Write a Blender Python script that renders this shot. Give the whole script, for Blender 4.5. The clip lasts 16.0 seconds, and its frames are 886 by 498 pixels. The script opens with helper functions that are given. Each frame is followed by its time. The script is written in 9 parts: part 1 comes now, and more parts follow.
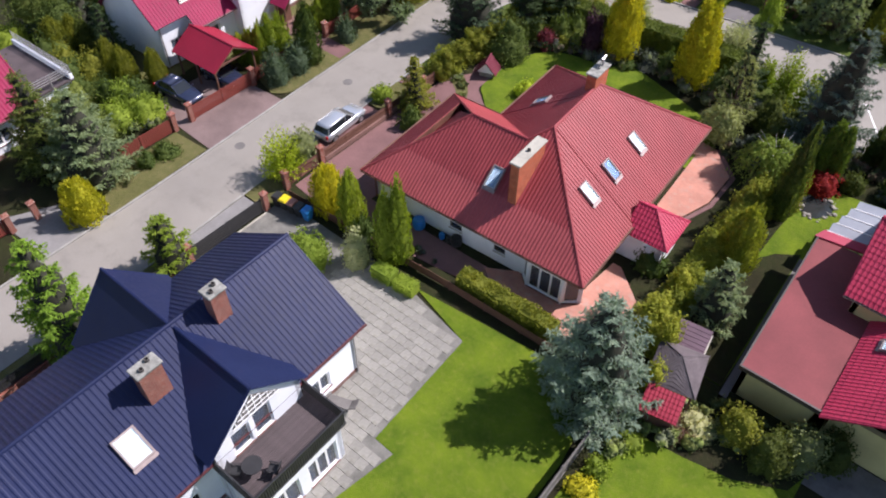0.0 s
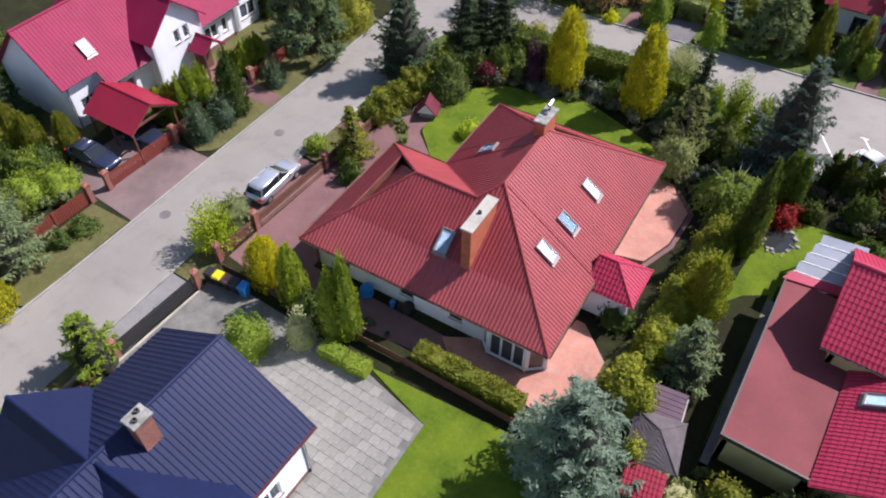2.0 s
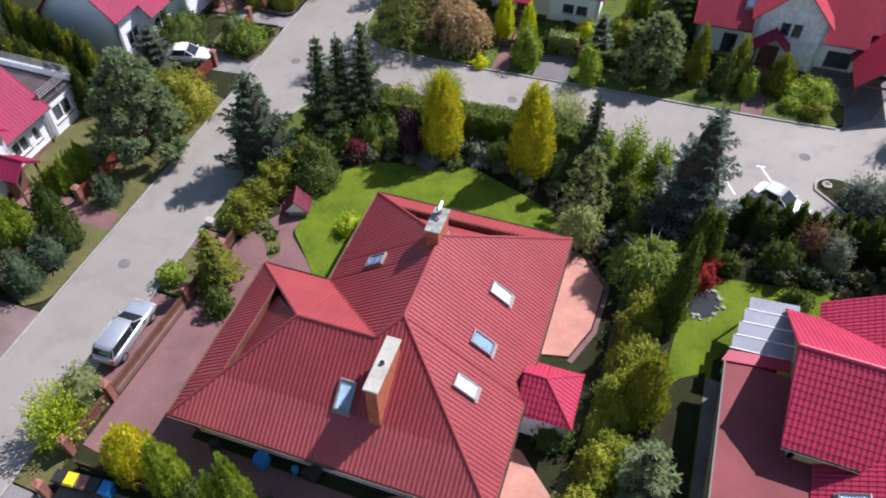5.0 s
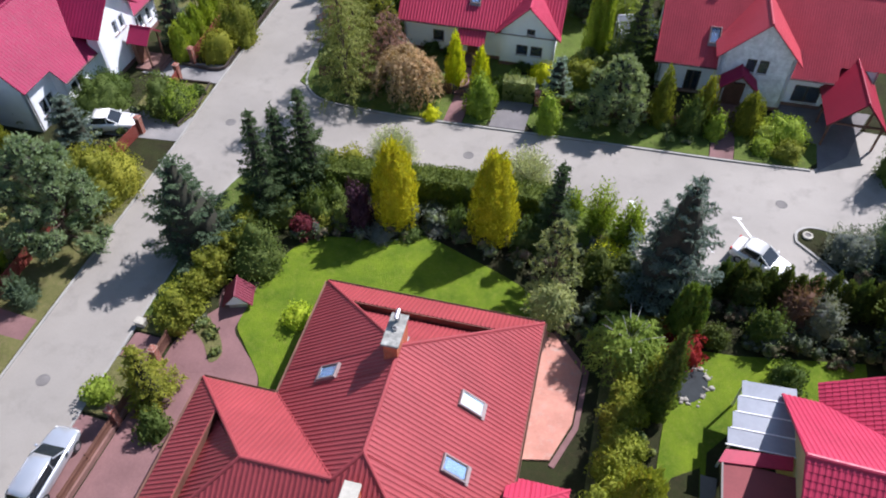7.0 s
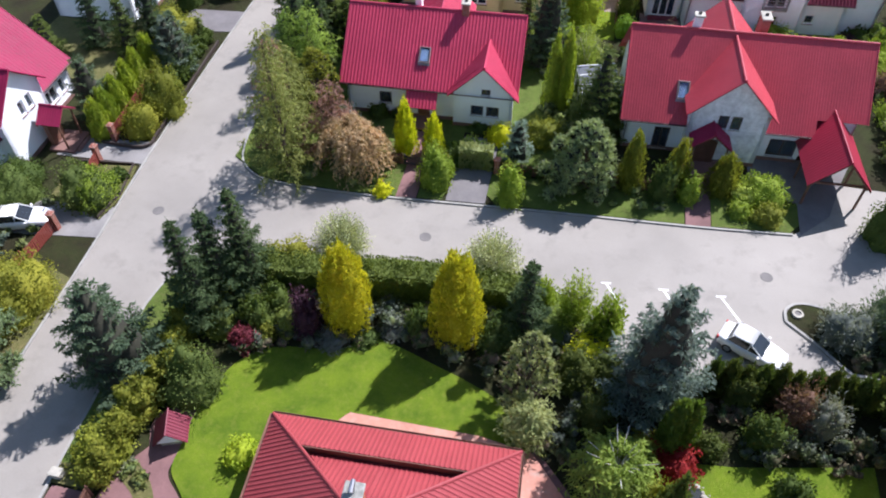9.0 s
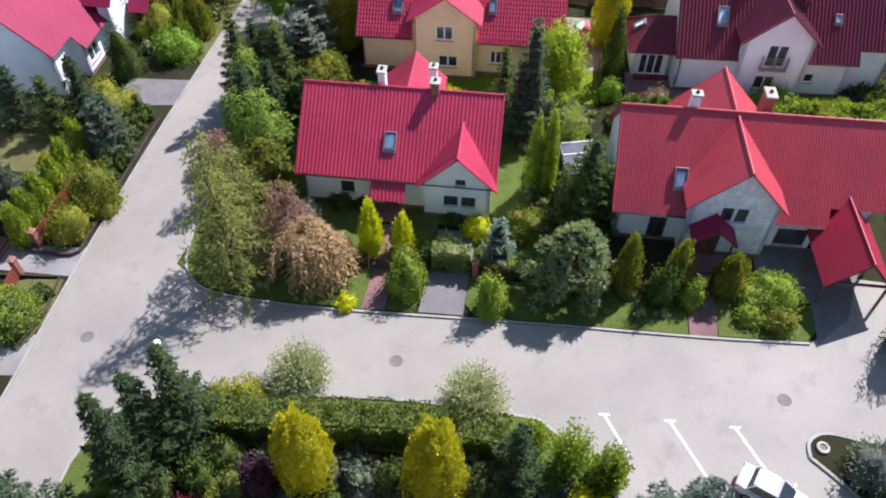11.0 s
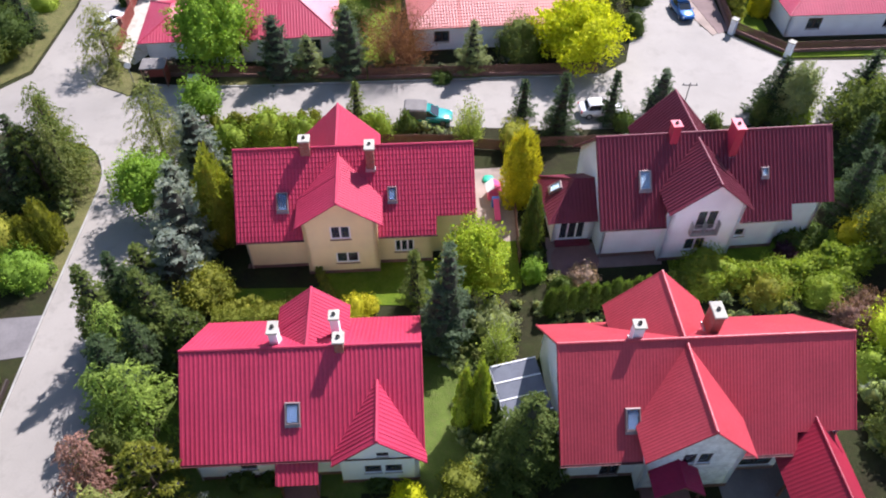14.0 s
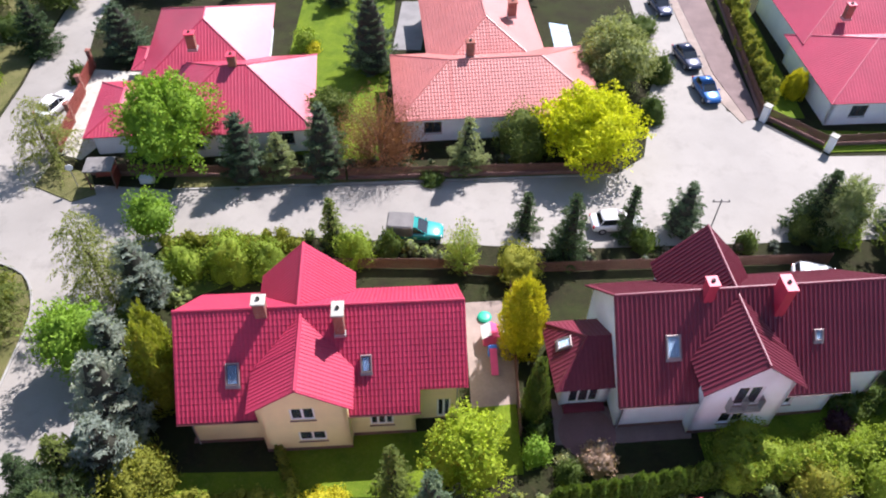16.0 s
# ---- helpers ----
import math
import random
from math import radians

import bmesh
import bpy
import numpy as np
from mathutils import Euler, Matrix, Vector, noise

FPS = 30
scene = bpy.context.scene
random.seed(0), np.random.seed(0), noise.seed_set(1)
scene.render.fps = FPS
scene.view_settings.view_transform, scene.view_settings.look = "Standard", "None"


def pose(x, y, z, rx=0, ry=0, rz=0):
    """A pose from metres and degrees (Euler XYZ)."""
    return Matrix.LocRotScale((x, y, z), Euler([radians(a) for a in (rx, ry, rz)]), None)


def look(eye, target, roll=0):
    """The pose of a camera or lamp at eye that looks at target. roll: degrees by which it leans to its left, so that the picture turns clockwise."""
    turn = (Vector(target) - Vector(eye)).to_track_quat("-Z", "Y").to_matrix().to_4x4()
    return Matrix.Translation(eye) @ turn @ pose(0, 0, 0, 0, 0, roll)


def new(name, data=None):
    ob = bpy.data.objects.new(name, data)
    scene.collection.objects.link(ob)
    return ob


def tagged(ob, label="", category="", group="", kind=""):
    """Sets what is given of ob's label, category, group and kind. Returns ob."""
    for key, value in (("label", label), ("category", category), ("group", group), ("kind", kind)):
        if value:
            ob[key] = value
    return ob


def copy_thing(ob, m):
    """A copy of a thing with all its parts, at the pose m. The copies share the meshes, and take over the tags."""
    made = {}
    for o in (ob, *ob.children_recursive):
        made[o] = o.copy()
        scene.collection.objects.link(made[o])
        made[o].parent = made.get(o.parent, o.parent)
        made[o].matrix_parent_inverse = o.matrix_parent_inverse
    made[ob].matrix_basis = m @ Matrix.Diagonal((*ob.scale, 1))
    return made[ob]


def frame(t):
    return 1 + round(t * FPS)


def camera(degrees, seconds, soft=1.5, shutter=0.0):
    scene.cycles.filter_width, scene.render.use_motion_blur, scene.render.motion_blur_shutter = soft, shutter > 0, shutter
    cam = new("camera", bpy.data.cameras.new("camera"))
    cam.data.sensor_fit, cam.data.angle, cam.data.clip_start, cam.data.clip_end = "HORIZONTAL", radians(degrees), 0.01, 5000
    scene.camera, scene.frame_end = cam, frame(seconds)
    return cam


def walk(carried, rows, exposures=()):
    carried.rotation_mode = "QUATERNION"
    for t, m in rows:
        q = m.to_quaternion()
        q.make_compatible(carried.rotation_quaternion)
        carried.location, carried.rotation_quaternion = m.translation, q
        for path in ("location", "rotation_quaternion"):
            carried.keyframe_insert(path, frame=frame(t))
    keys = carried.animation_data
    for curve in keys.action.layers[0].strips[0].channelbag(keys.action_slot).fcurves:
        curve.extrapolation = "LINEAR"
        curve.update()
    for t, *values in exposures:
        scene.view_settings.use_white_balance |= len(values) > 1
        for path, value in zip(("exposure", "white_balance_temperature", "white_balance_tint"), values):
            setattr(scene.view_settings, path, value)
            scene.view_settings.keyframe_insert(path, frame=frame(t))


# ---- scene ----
# camera: seconds, eye in metres, yaw, pitch, roll in degrees
cam = camera(62.16, 16.0, soft=2.0)
ROWS = [
    (0.0, 0.003, 0.003, 37.065, 39.224, -47.877, 0.417),
    (0.5, -0.747, 0.969, 37.135, 38.253, -47.903, 0.418),
    (1.0, -1.599, 2.072, 37.243, 36.749, -47.918, 0.395),
    (1.5, -2.418, 3.192, 37.362, 35.246, -47.952, 0.386),
    (2.0, -3.340, 4.475, 37.378, 33.542, -47.976, 0.375),
    (2.5, -4.206, 5.764, 37.280, 31.997, -48.020, 0.371),
    (3.0, -5.140, 7.190, 37.273, 30.270, -48.083, 0.372),
    (3.5, -5.961, 8.624, 37.275, 28.735, -48.159, 0.390),
    (4.0, -6.844, 10.161, 37.343, 26.999, -48.211, 0.377),
    (4.5, -7.606, 11.680, 37.402, 24.879, -48.262, 0.368),
    (5.0, -8.439, 13.310, 37.445, 20.777, -48.267, 0.334),
    (5.2, -8.722, 13.937, 37.480, 19.151, -48.261, 0.313),
    (7.3, -10.913, 21.163, 37.557, 16.210, -48.136, 0.293),
    (7.5, -11.094, 21.936, 37.596, 16.151, -48.110, 0.301),
    (8.0, -11.533, 23.895, 37.682, 15.347, -48.066, 0.331),
    (8.5, -11.969, 25.829, 37.748, 14.299, -48.029, 0.362),
    (9.0, -12.457, 27.981, 37.814, 11.842, -47.964, 0.391),
    (9.2, -12.627, 28.803, 37.819, 10.931, -47.966, 0.398),
    (11.3, -14.350, 39.553, 38.371, 8.588, -47.954, 0.568),
    (11.5, -14.527, 40.664, 38.632, 7.854, -47.916, 0.566),
    (12.0, -14.948, 43.321, 39.456, 5.408, -47.861, 0.577),
    (12.5, -15.300, 45.999, 40.453, 2.862, -47.881, 0.569),
    (13.0, -15.544, 48.979, 41.803, 0.508, -47.838, 0.595),
    (13.5, -15.682, 51.820, 42.958, -0.405, -47.800, 0.643),
    (14.0, -15.692, 55.009, 43.461, -0.359, -47.769, 0.645),
    (14.5, -15.545, 58.201, 43.570, -0.316, -47.815, 0.621),
    (15.0, -15.274, 61.883, 43.703, -0.266, -47.815, 0.655),
    (15.5, -15.007, 65.602, 43.766, -0.182, -47.848, 0.665),
    (16.0, -14.722, 69.781, 43.828, -0.144, -47.838, 0.727),
]


def aim(x, y, z, yaw, pitch, roll):
    a, b = radians(yaw), radians(pitch)
    ahead = Vector((-math.sin(a) * math.cos(b), math.cos(a) * math.cos(b), math.sin(b)))
    return look((x, y, z), Vector((x, y, z)) + ahead, roll)


walk(cam, [(r[0], aim(*r[1:])) for r in ROWS], [(0.0, 0.41, 6500, 17), (3.0, 0.43, 6250, 17), (5.0, 0.45, 6220, 15), (9.0, 0.75, 6100, 14), (11.5, 0.77, 6200, 15), (13.0, 0.84, 6220, 18), (16.0, 0.97, 6320, 16)])

# ---- daylight ----
SUN_TO = Vector((-0.38, -0.55, -0.743)).normalized()
world = bpy.data.worlds.new("sky")
scene.world = world
world.use_nodes = True
wn = world.node_tree.nodes
sky = wn.new("ShaderNodeTexSky")
sky.sky_type = "NISHITA"
sky.sun_disc = False
sky.sun_elevation = radians(48)
sky.sun_rotation = math.atan2(-SUN_TO.x, -SUN_TO.y)
sky.air_density, sky.dust_density, sky.ozone_density = 1.0, 0.6, 1.0
wn["Background"].inputs["Strength"].default_value = 0.095
world.node_tree.links.new(sky.outputs[0], wn["Background"].inputs["Color"])
sun = new("sun", bpy.data.lights.new("sun", "SUN"))
sun.data.energy, sun.data.angle, sun.data.color = 5.0, radians(0.6), (1.0, 0.95, 0.955)
sun.matrix_world = look((0, 0, 60), Vector((0, 0, 60)) + SUN_TO)

# ---- materials ----


def material(name):
    m = bpy.data.materials.new(name)
    m.use_nodes = True
    return m, m.node_tree.nodes, m.node_tree.links, m.node_tree.nodes["Principled BSDF"]


def coords(n, l, scale=1.0):
    tc = n.new("ShaderNodeTexCoord")
    mp = n.new("ShaderNodeMapping")
    mp.inputs["Scale"].default_value = (scale, scale, scale)
    l.new(tc.outputs["Object"], mp.inputs["Vector"])
    return mp.outputs["Vector"]


def noise_node(n, l, vec, scale, detail=6.0, rough=0.6):
    t = n.new("ShaderNodeTexNoise")
    t.inputs["Scale"].default_value, t.inputs["Detail"].default_value = scale, detail
    t.inputs["Roughness"].default_value = rough
    l.new(vec, t.inputs["Vector"])
    return t.outputs["Fac"]


def ramp(n, l, fac, stops):
    r = n.new("ShaderNodeValToRGB")
    e = r.color_ramp.elements
    while len(e) < len(stops):
        e.new(0.5)
    for el, (pos, c) in zip(e, stops):
        el.position, el.color = pos, (*c, 1)
    l.new(fac, r.inputs["Fac"])
    return r.outputs["Color"]


def mix(n, l, fac, a, b, mode="MIX"):
    m = n.new("ShaderNodeMix")
    m.data_type, m.blend_type = "RGBA", mode
    for sock, val in ((m.inputs[0], fac), (m.inputs[6], a), (m.inputs[7], b)):
        if hasattr(val, "is_linked"):
            l.new(val, sock)
        elif isinstance(val, (int, float)):
            sock.default_value = val
        else:
            sock.default_value = (*val, 1)
    return m.outputs[2]


def bump(n, l, bsdf, height, strength, dist=0.02):
    b = n.new("ShaderNodeBump")
    b.inputs["Strength"].default_value, b.inputs["Distance"].default_value = strength, dist
    l.new(height, b.inputs["Height"])
    l.new(b.outputs["Normal"], bsdf.inputs["Normal"])


def shade(c, k):
    return tuple(min(1.0, v * k) for v in c)


def surface(name, colour, rough=0.8, vary=0.25, big=0.25, small=9.0, metal=0.0, relief=0.25, dirt=None, coat=0.0, per_object=0.0):
    """A plain weathered surface: stains at one scale, grain at another."""
    m, n, l, b = material(name)
    v = coords(n, l)
    f1, f2 = noise_node(n, l, v, big, 5), noise_node(n, l, v, small, 8)
    c1 = ramp(n, l, f1, [(0.3, shade(colour, 1 - vary)), (0.7, shade(colour, 1 + vary))])
    c2 = ramp(n, l, f2, [(0.25, (1 - vary * 0.7,) * 3), (0.75, (1 + vary * 0.25,) * 3)])
    c = mix(n, l, 1.0, c1, c2, "MULTIPLY")
    if dirt:
        f3 = noise_node(n, l, v, big * 4.3, 9, 0.7)
        k = ramp(n, l, f3, [(0.52, (0, 0, 0)), (0.68, (1, 1, 1))])
        c = mix(n, l, k, c, dirt)
    if per_object:
        oi = n.new("ShaderNodeObjectInfo")
        c = mix(n, l, 1.0, c, ramp(n, l, oi.outputs["Random"], [(0.0, (1 - per_object,) * 3), (1.0, (1 + per_object,) * 3)]), "MULTIPLY")
    l.new(c, b.inputs["Base Color"])
    b.inputs["Roughness"].default_value, b.inputs["Metallic"].default_value = rough, metal
    b.inputs["Coat Weight"].default_value = coat
    if relief:
        bump(n, l, b, f2, relief)
    return m


def leaf_material(name, colour, second=None, twig=0.0):
    m, n, l, b = material(name)
    second = second or tuple(v * k for v, k in zip(colour, (1.28, 1.2, 1.12)))
    geo, oi = n.new("ShaderNodeNewGeometry"), n.new("ShaderNodeObjectInfo")
    v = coords(n, l)
    c = ramp(n, l, geo.outputs["Random Per Island"], [(0.0, shade(colour, 0.78)), (0.6, colour), (1.0, second)])
    c = mix(n, l, 1.0, c, ramp(n, l, noise_node(n, l, v, 0.9, 3), [(0.3, (0.72, 0.76, 0.72)), (0.7, (1.2, 1.15, 1.1))]), "MULTIPLY")
    c = mix(n, l, 1.0, c, ramp(n, l, oi.outputs["Random"], [(0.0, (0.85, 0.88, 0.9)), (1.0, (1.15, 1.1, 1.05))]), "MULTIPLY")
    l.new(c, b.inputs["Base Color"])
    b.inputs["Roughness"].default_value = 0.7
    b.inputs["Specular IOR Level"].default_value = 0.12
    tr = n.new("ShaderNodeBsdfTranslucent")
    l.new(mix(n, l, 1.0, c, (1.3, 1.35, 0.7), "MULTIPLY"), tr.inputs["Color"])
    ms = n.new("ShaderNodeMixShader")
    ms.inputs[0].default_value = 0.36
    l.new(b.outputs[0], ms.inputs[1])
    l.new(tr.outputs[0], ms.inputs[2])
    l.new(ms.outputs[0], n["Material Output"].inputs["Surface"])
    return m


def grass_material(name, light, dark, dry, patch=0.35):
    m, n, l, b = material(name)
    v = coords(n, l)
    f1, f2, f3 = noise_node(n, l, v, patch, 4), noise_node(n, l, v, 3.1, 8, 0.75), noise_node(n, l, v, 38.0, 4)
    c = ramp(n, l, f1, [(0.32, dark), (0.68, light)])
    c = mix(n, l, ramp(n, l, f2, [(0.5, (0, 0, 0)), (0.75, (0.7, 0.7, 0.7))]), c, dry)
    c = mix(n, l, 1.0, c, ramp(n, l, f3, [(0.25, (0.55, 0.58, 0.5)), (0.75, (1.3, 1.25, 1.2))]), "MULTIPLY")
    l.new(c, b.inputs["Base Color"])
    b.inputs["Roughness"].default_value = 0.9
    b.inputs["Specular IOR Level"].default_value = 0.1
    bump(n, l, b, f3, 0.8, 0.06)
    return m


def roof_material(name, colour, streak=0.12, rough=0.45, spec=0.35, coat=0.0):
    """Coated sheet steel: faded patches, streaks down the slope, lichen dots."""
    m, n, l, b = material(name)
    v = coords(n, l)
    f1, f2 = noise_node(n, l, v, 0.35, 5), noise_node(n, l, v, 5.0, 8, 0.7)
    c = ramp(n, l, f1, [(0.3, shade(colour, 1 - streak)), (0.7, shade(colour, 1 + streak))])
    c = mix(n, l, 1.0, c, ramp(n, l, f2, [(0.3, (0.84,) * 3), (0.7, (1.08,) * 3)]), "MULTIPLY")
    f3 = noise_node(n, l, v, 1.7, 10, 0.8)
    c = mix(n, l, ramp(n, l, f3, [(0.62, (0, 0, 0)), (0.8, (0.35, 0.35, 0.35))]), c, (0.25, 0.17, 0.14))
    l.new(c, b.inputs["Base Color"])
    l.new(ramp(n, l, f2, [(0.3, (rough - 0.08,) * 3), (0.7, (rough + 0.15,) * 3)]), b.inputs["Roughness"])
    b.inputs["Specular IOR Level"].default_value = spec
    b.inputs["Coat Weight"].default_value, b.inputs["Coat Roughness"].default_value = coat, 0.32
    bump(n, l, b, f2, 0.08)
    return m


def glass_material(name, tint=(0.78, 0.84, 0.88)):
    m, n, l, b = material(name)
    b.inputs["Base Color"].default_value = (*tint, 1)
    b.inputs["Roughness"].default_value = 0.03
    b.inputs["Transmission Weight"].default_value = 0.85
    b.inputs["IOR"].default_value = 1.45
    return m


def brick_material(name, brick, mortar):
    m, n, l, b = material(name)
    v = coords(n, l)
    t = n.new("ShaderNodeTexBrick")
    for key, val in (("Scale", 1.0), ("Brick Width", 0.25), ("Row Height", 0.075), ("Mortar Size", 0.008)):
        t.inputs[key].default_value = val
    t.inputs["Color1"].default_value, t.inputs["Color2"].default_value = (*brick, 1), (*shade(brick, 0.7), 1)
    t.inputs["Mortar"].default_value = (*mortar, 1)
    sep, com = n.new("ShaderNodeSeparateXYZ"), n.new("ShaderNodeCombineXYZ")
    add = n.new("ShaderNodeMath")
    l.new(v, sep.inputs[0])
    l.new(sep.outputs[0], add.inputs[0])
    l.new(sep.outputs[1], add.inputs[1])
    l.new(add.outputs[0], com.inputs[0])
    l.new(sep.outputs[2], com.inputs[1])
    l.new(com.outputs[0], t.inputs["Vector"])
    c = mix(n, l, 1.0, t.outputs["Color"], ramp(n, l, noise_node(n, l, v, 2.5, 6), [(0.3, (0.75,) * 3), (0.7, (1.15,) * 3)]), "MULTIPLY")
    l.new(c, b.inputs["Base Color"])
    b.inputs["Roughness"].default_value = 0.85
    bump(n, l, b, t.outputs["Fac"], -0.3)
    return m


LEAF = {}
for key, col in dict(
    green=(0.112, 0.158, 0.045), pale=(0.31, 0.4, 0.1), gold=(0.45, 0.45, 0.036), olive=(0.205, 0.233, 0.0406), dark=(0.0788, 0.124, 0.0375),
    light=(0.213, 0.307, 0.0478), blue=(0.0949, 0.146, 0.098), teal=(0.134, 0.187, 0.174), silver=(0.225, 0.28, 0.26), ice=(0.19, 0.275, 0.25), deep=(0.0587, 0.0975, 0.0475), lime=(0.513, 0.57, 0.0238),
    purple=(0.0676, 0.0338, 0.0608), crimson=(0.25, 0.155, 0.145), bluegrey=(0.176, 0.209, 0.209), grey=(0.391, 0.437, 0.287), greygreen=(0.218, 0.27, 0.132),
    red=(0.25, 0.028, 0.032), brown=(0.15, 0.1, 0.085), pink=(0.446, 0.324, 0.27), rust=(0.23, 0.115, 0.08), tan=(0.38, 0.294, 0.199),
    amber=(0.24, 0.285, 0.045), spring=(0.34, 0.45, 0.042), white=(0.406, 0.446, 0.27), feather=(0.225, 0.338, 0.0792), feathergrey=(0.187, 0.227, 0.0792), leafgreen=(0.172, 0.305, 0.046), pine=(0.19, 0.27, 0.16), thuja=(0.25, 0.335, 0.05), sage=(0.23, 0.305, 0.172), moss=(0.0797, 0.11, 0.0323), shrubgreen=(0.11, 0.18, 0.042), birch=(0.22, 0.31, 0.07), claret=(0.16, 0.038, 0.062),
).items():
    LEAF[key] = leaf_material("leaves_" + key, tuple(v * k for v, k in zip(col, (1.15, 1.1, 1.02))))



def mixed_leaves(name, colours):
    """Several low plants grown together: a slow noise picks among their colours."""
    m, n, l, b = material(name)
    geo = n.new("ShaderNodeNewGeometry")
    v = coords(n, l)
    c = ramp(n, l, noise_node(n, l, v, 0.55, 2), [(0.3 + 0.4 * i / (len(colours) - 1), q) for i, q in enumerate(colours)])
    c = mix(n, l, 1.0, c, ramp(n, l, geo.outputs["Random Per Island"], [(0.0, (0.6, 0.62, 0.6)), (1.0, (1.4, 1.35, 1.25))]), "MULTIPLY")
    l.new(c, b.inputs["Base Color"])
    b.inputs["Roughness"].default_value = 0.75
    b.inputs["Specular IOR Level"].default_value = 0.1
    return m


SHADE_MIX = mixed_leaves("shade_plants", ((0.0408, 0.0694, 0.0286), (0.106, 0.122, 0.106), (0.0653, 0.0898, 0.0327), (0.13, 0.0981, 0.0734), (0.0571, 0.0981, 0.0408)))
GARDEN_MIX = mixed_leaves("garden_plants", ((0.0588, 0.0924, 0.0336), (0.168, 0.185, 0.0504), (0.084, 0.118, 0.0504), (0.202, 0.252, 0.0672), (0.134, 0.151, 0.101), (0.0504, 0.084, 0.0336)))
# Conifer cores: twig brown taken near black, adding shade to the gaps between boughs.
INNER = surface("inner_twigs_shaded", (0.035, 0.036, 0.022), 0.95, 0.4, 1.5, 9.0, relief=0.5)
PALEBARK = surface("pale_bark", (0.55, 0.53, 0.46), 0.85, 0.25, 2.0, 18.0, relief=0.4)
BARK = surface("bark", (0.12, 0.085, 0.06), 0.9, 0.4, 2.0, 18.0, relief=0.6)
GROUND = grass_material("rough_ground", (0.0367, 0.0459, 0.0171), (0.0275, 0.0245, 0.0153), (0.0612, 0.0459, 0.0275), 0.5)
LAWN = grass_material("lawn", (0.162, 0.235, 0.018), (0.082, 0.143, 0.0135), (0.23, 0.245, 0.05), 0.45)
MOWN = grass_material("mown_verge", (0.12, 0.172, 0.038), (0.078, 0.115, 0.026), (0.165, 0.14, 0.072), 0.6)
VERGE = grass_material("verge", (0.165, 0.16, 0.066), (0.11, 0.118, 0.044), (0.235, 0.185, 0.115), 0.62)
ASPHALT = surface("road_concrete", (0.28, 0.26, 0.228), 0.74, 0.14, 0.12, 11.0, relief=0.3, dirt=(0.228, 0.212, 0.186))
DRIVE = surface("drive_paving", (0.238, 0.23, 0.221), 0.9, 0.2, 0.4, 6.0, relief=0.3)
REDPAVE = surface("red_paving", (0.2, 0.106, 0.102), 0.9, 0.22, 0.35, 7.0, relief=0.3)
SALMON = surface("terrace_stone", (0.493, 0.23, 0.17), 0.85, 0.2, 0.5, 5.0, relief=0.25, dirt=(0.425, 0.281, 0.23))
SLAB = surface("grey_slab", (0.275, 0.267, 0.236), 0.9, 0.22, 0.35, 8.0, relief=0.3, dirt=(0.185, 0.178, 0.142), per_object=0.1)
BROWNPAVE = surface("brown_paving", (0.2, 0.142, 0.132), 0.9, 0.22, 0.35, 7.0, relief=0.3)
DARKPAVE = surface("dark_paving", (0.17, 0.16, 0.16), 0.9, 0.2, 0.5, 7.0, relief=0.3)
JOINT = surface("joint_sand", (0.191, 0.187, 0.166), 0.95, 0.3, 0.9, 12.0)
SANDPAVE = surface("sandy_paving", (0.31, 0.245, 0.205), 0.9, 0.2, 0.5, 7.0, relief=0.3)
KERB = surface("kerb_concrete", (0.32, 0.312, 0.285), 0.9, 0.2, 0.7, 9.0)
RED_ROOF = roof_material("roof_brick_red", (0.305, 0.052, 0.058))
PALE_RED_ROOF = roof_material("roof_brick_red_pale", (0.37, 0.078, 0.082), rough=0.5)
PINK_ROOF = roof_material("roof_raspberry", (0.43, 0.034, 0.078))
CRIMSON_ROOF = roof_material("roof_crimson", (0.27, 0.016, 0.062), rough=0.55, spec=0.2, coat=0.0)
SCARLET_ROOF = roof_material("roof_scarlet", (0.3, 0.016, 0.04), rough=0.5, coat=0.1)
CORAL_ROOF = roof_material("roof_coral", (0.43, 0.05, 0.068))
WINE_ROOF = roof_material("roof_wine", (0.168, 0.027, 0.046), rough=0.5, spec=0.25, coat=0.1)
SALMON_ROOF = roof_material("roof_salmon", (0.527, 0.17, 0.145), rough=0.4, spec=0.5, coat=0.3)
SATIN_ROOF = roof_material("roof_raspberry_satin", (0.43, 0.04, 0.08), rough=0.4, spec=0.5, coat=0.35)
NAVY_ROOF = roof_material("roof_navy", (0.012, 0.019, 0.064), rough=0.45, spec=0.25)
RED_CAP = surface("red_cap_sheet", (0.55, 0.05, 0.09), 0.5, 0.12, 1.0, 9.0, relief=0.1)
FLAT_ROOF = surface("flat_roof_felt", (0.21, 0.052, 0.055), 0.85, 0.18, 0.3, 8.0)
SHINGLE = surface("grey_shingle", (0.12, 0.1, 0.105), 0.9, 0.25, 1.2, 10.0)
WHITE = surface("white_render", (0.87, 0.9, 0.935), 0.85, 0.07, 0.5, 14.0, relief=0.15)
MOTTLED = surface("mottled_render", (0.76, 0.78, 0.8), 0.85, 0.24, 1.6, 5.0, relief=0.35)
GUTTER = surface("dark_red_gutter", (0.1, 0.026, 0.03), 0.5, 0.2, 1.0, 9.0, relief=0.05)
YELLOW = surface("yellow_render", (0.84, 0.71, 0.40), 0.85, 0.08, 0.5, 14.0, relief=0.15)
OCHRE = surface("ochre_render", (0.64, 0.55, 0.25), 0.85, 0.1, 0.5, 14.0, relief=0.15)
PLINTH = surface("plinth_stone", (0.22, 0.12, 0.1), 0.9, 0.25, 0.9, 8.0)
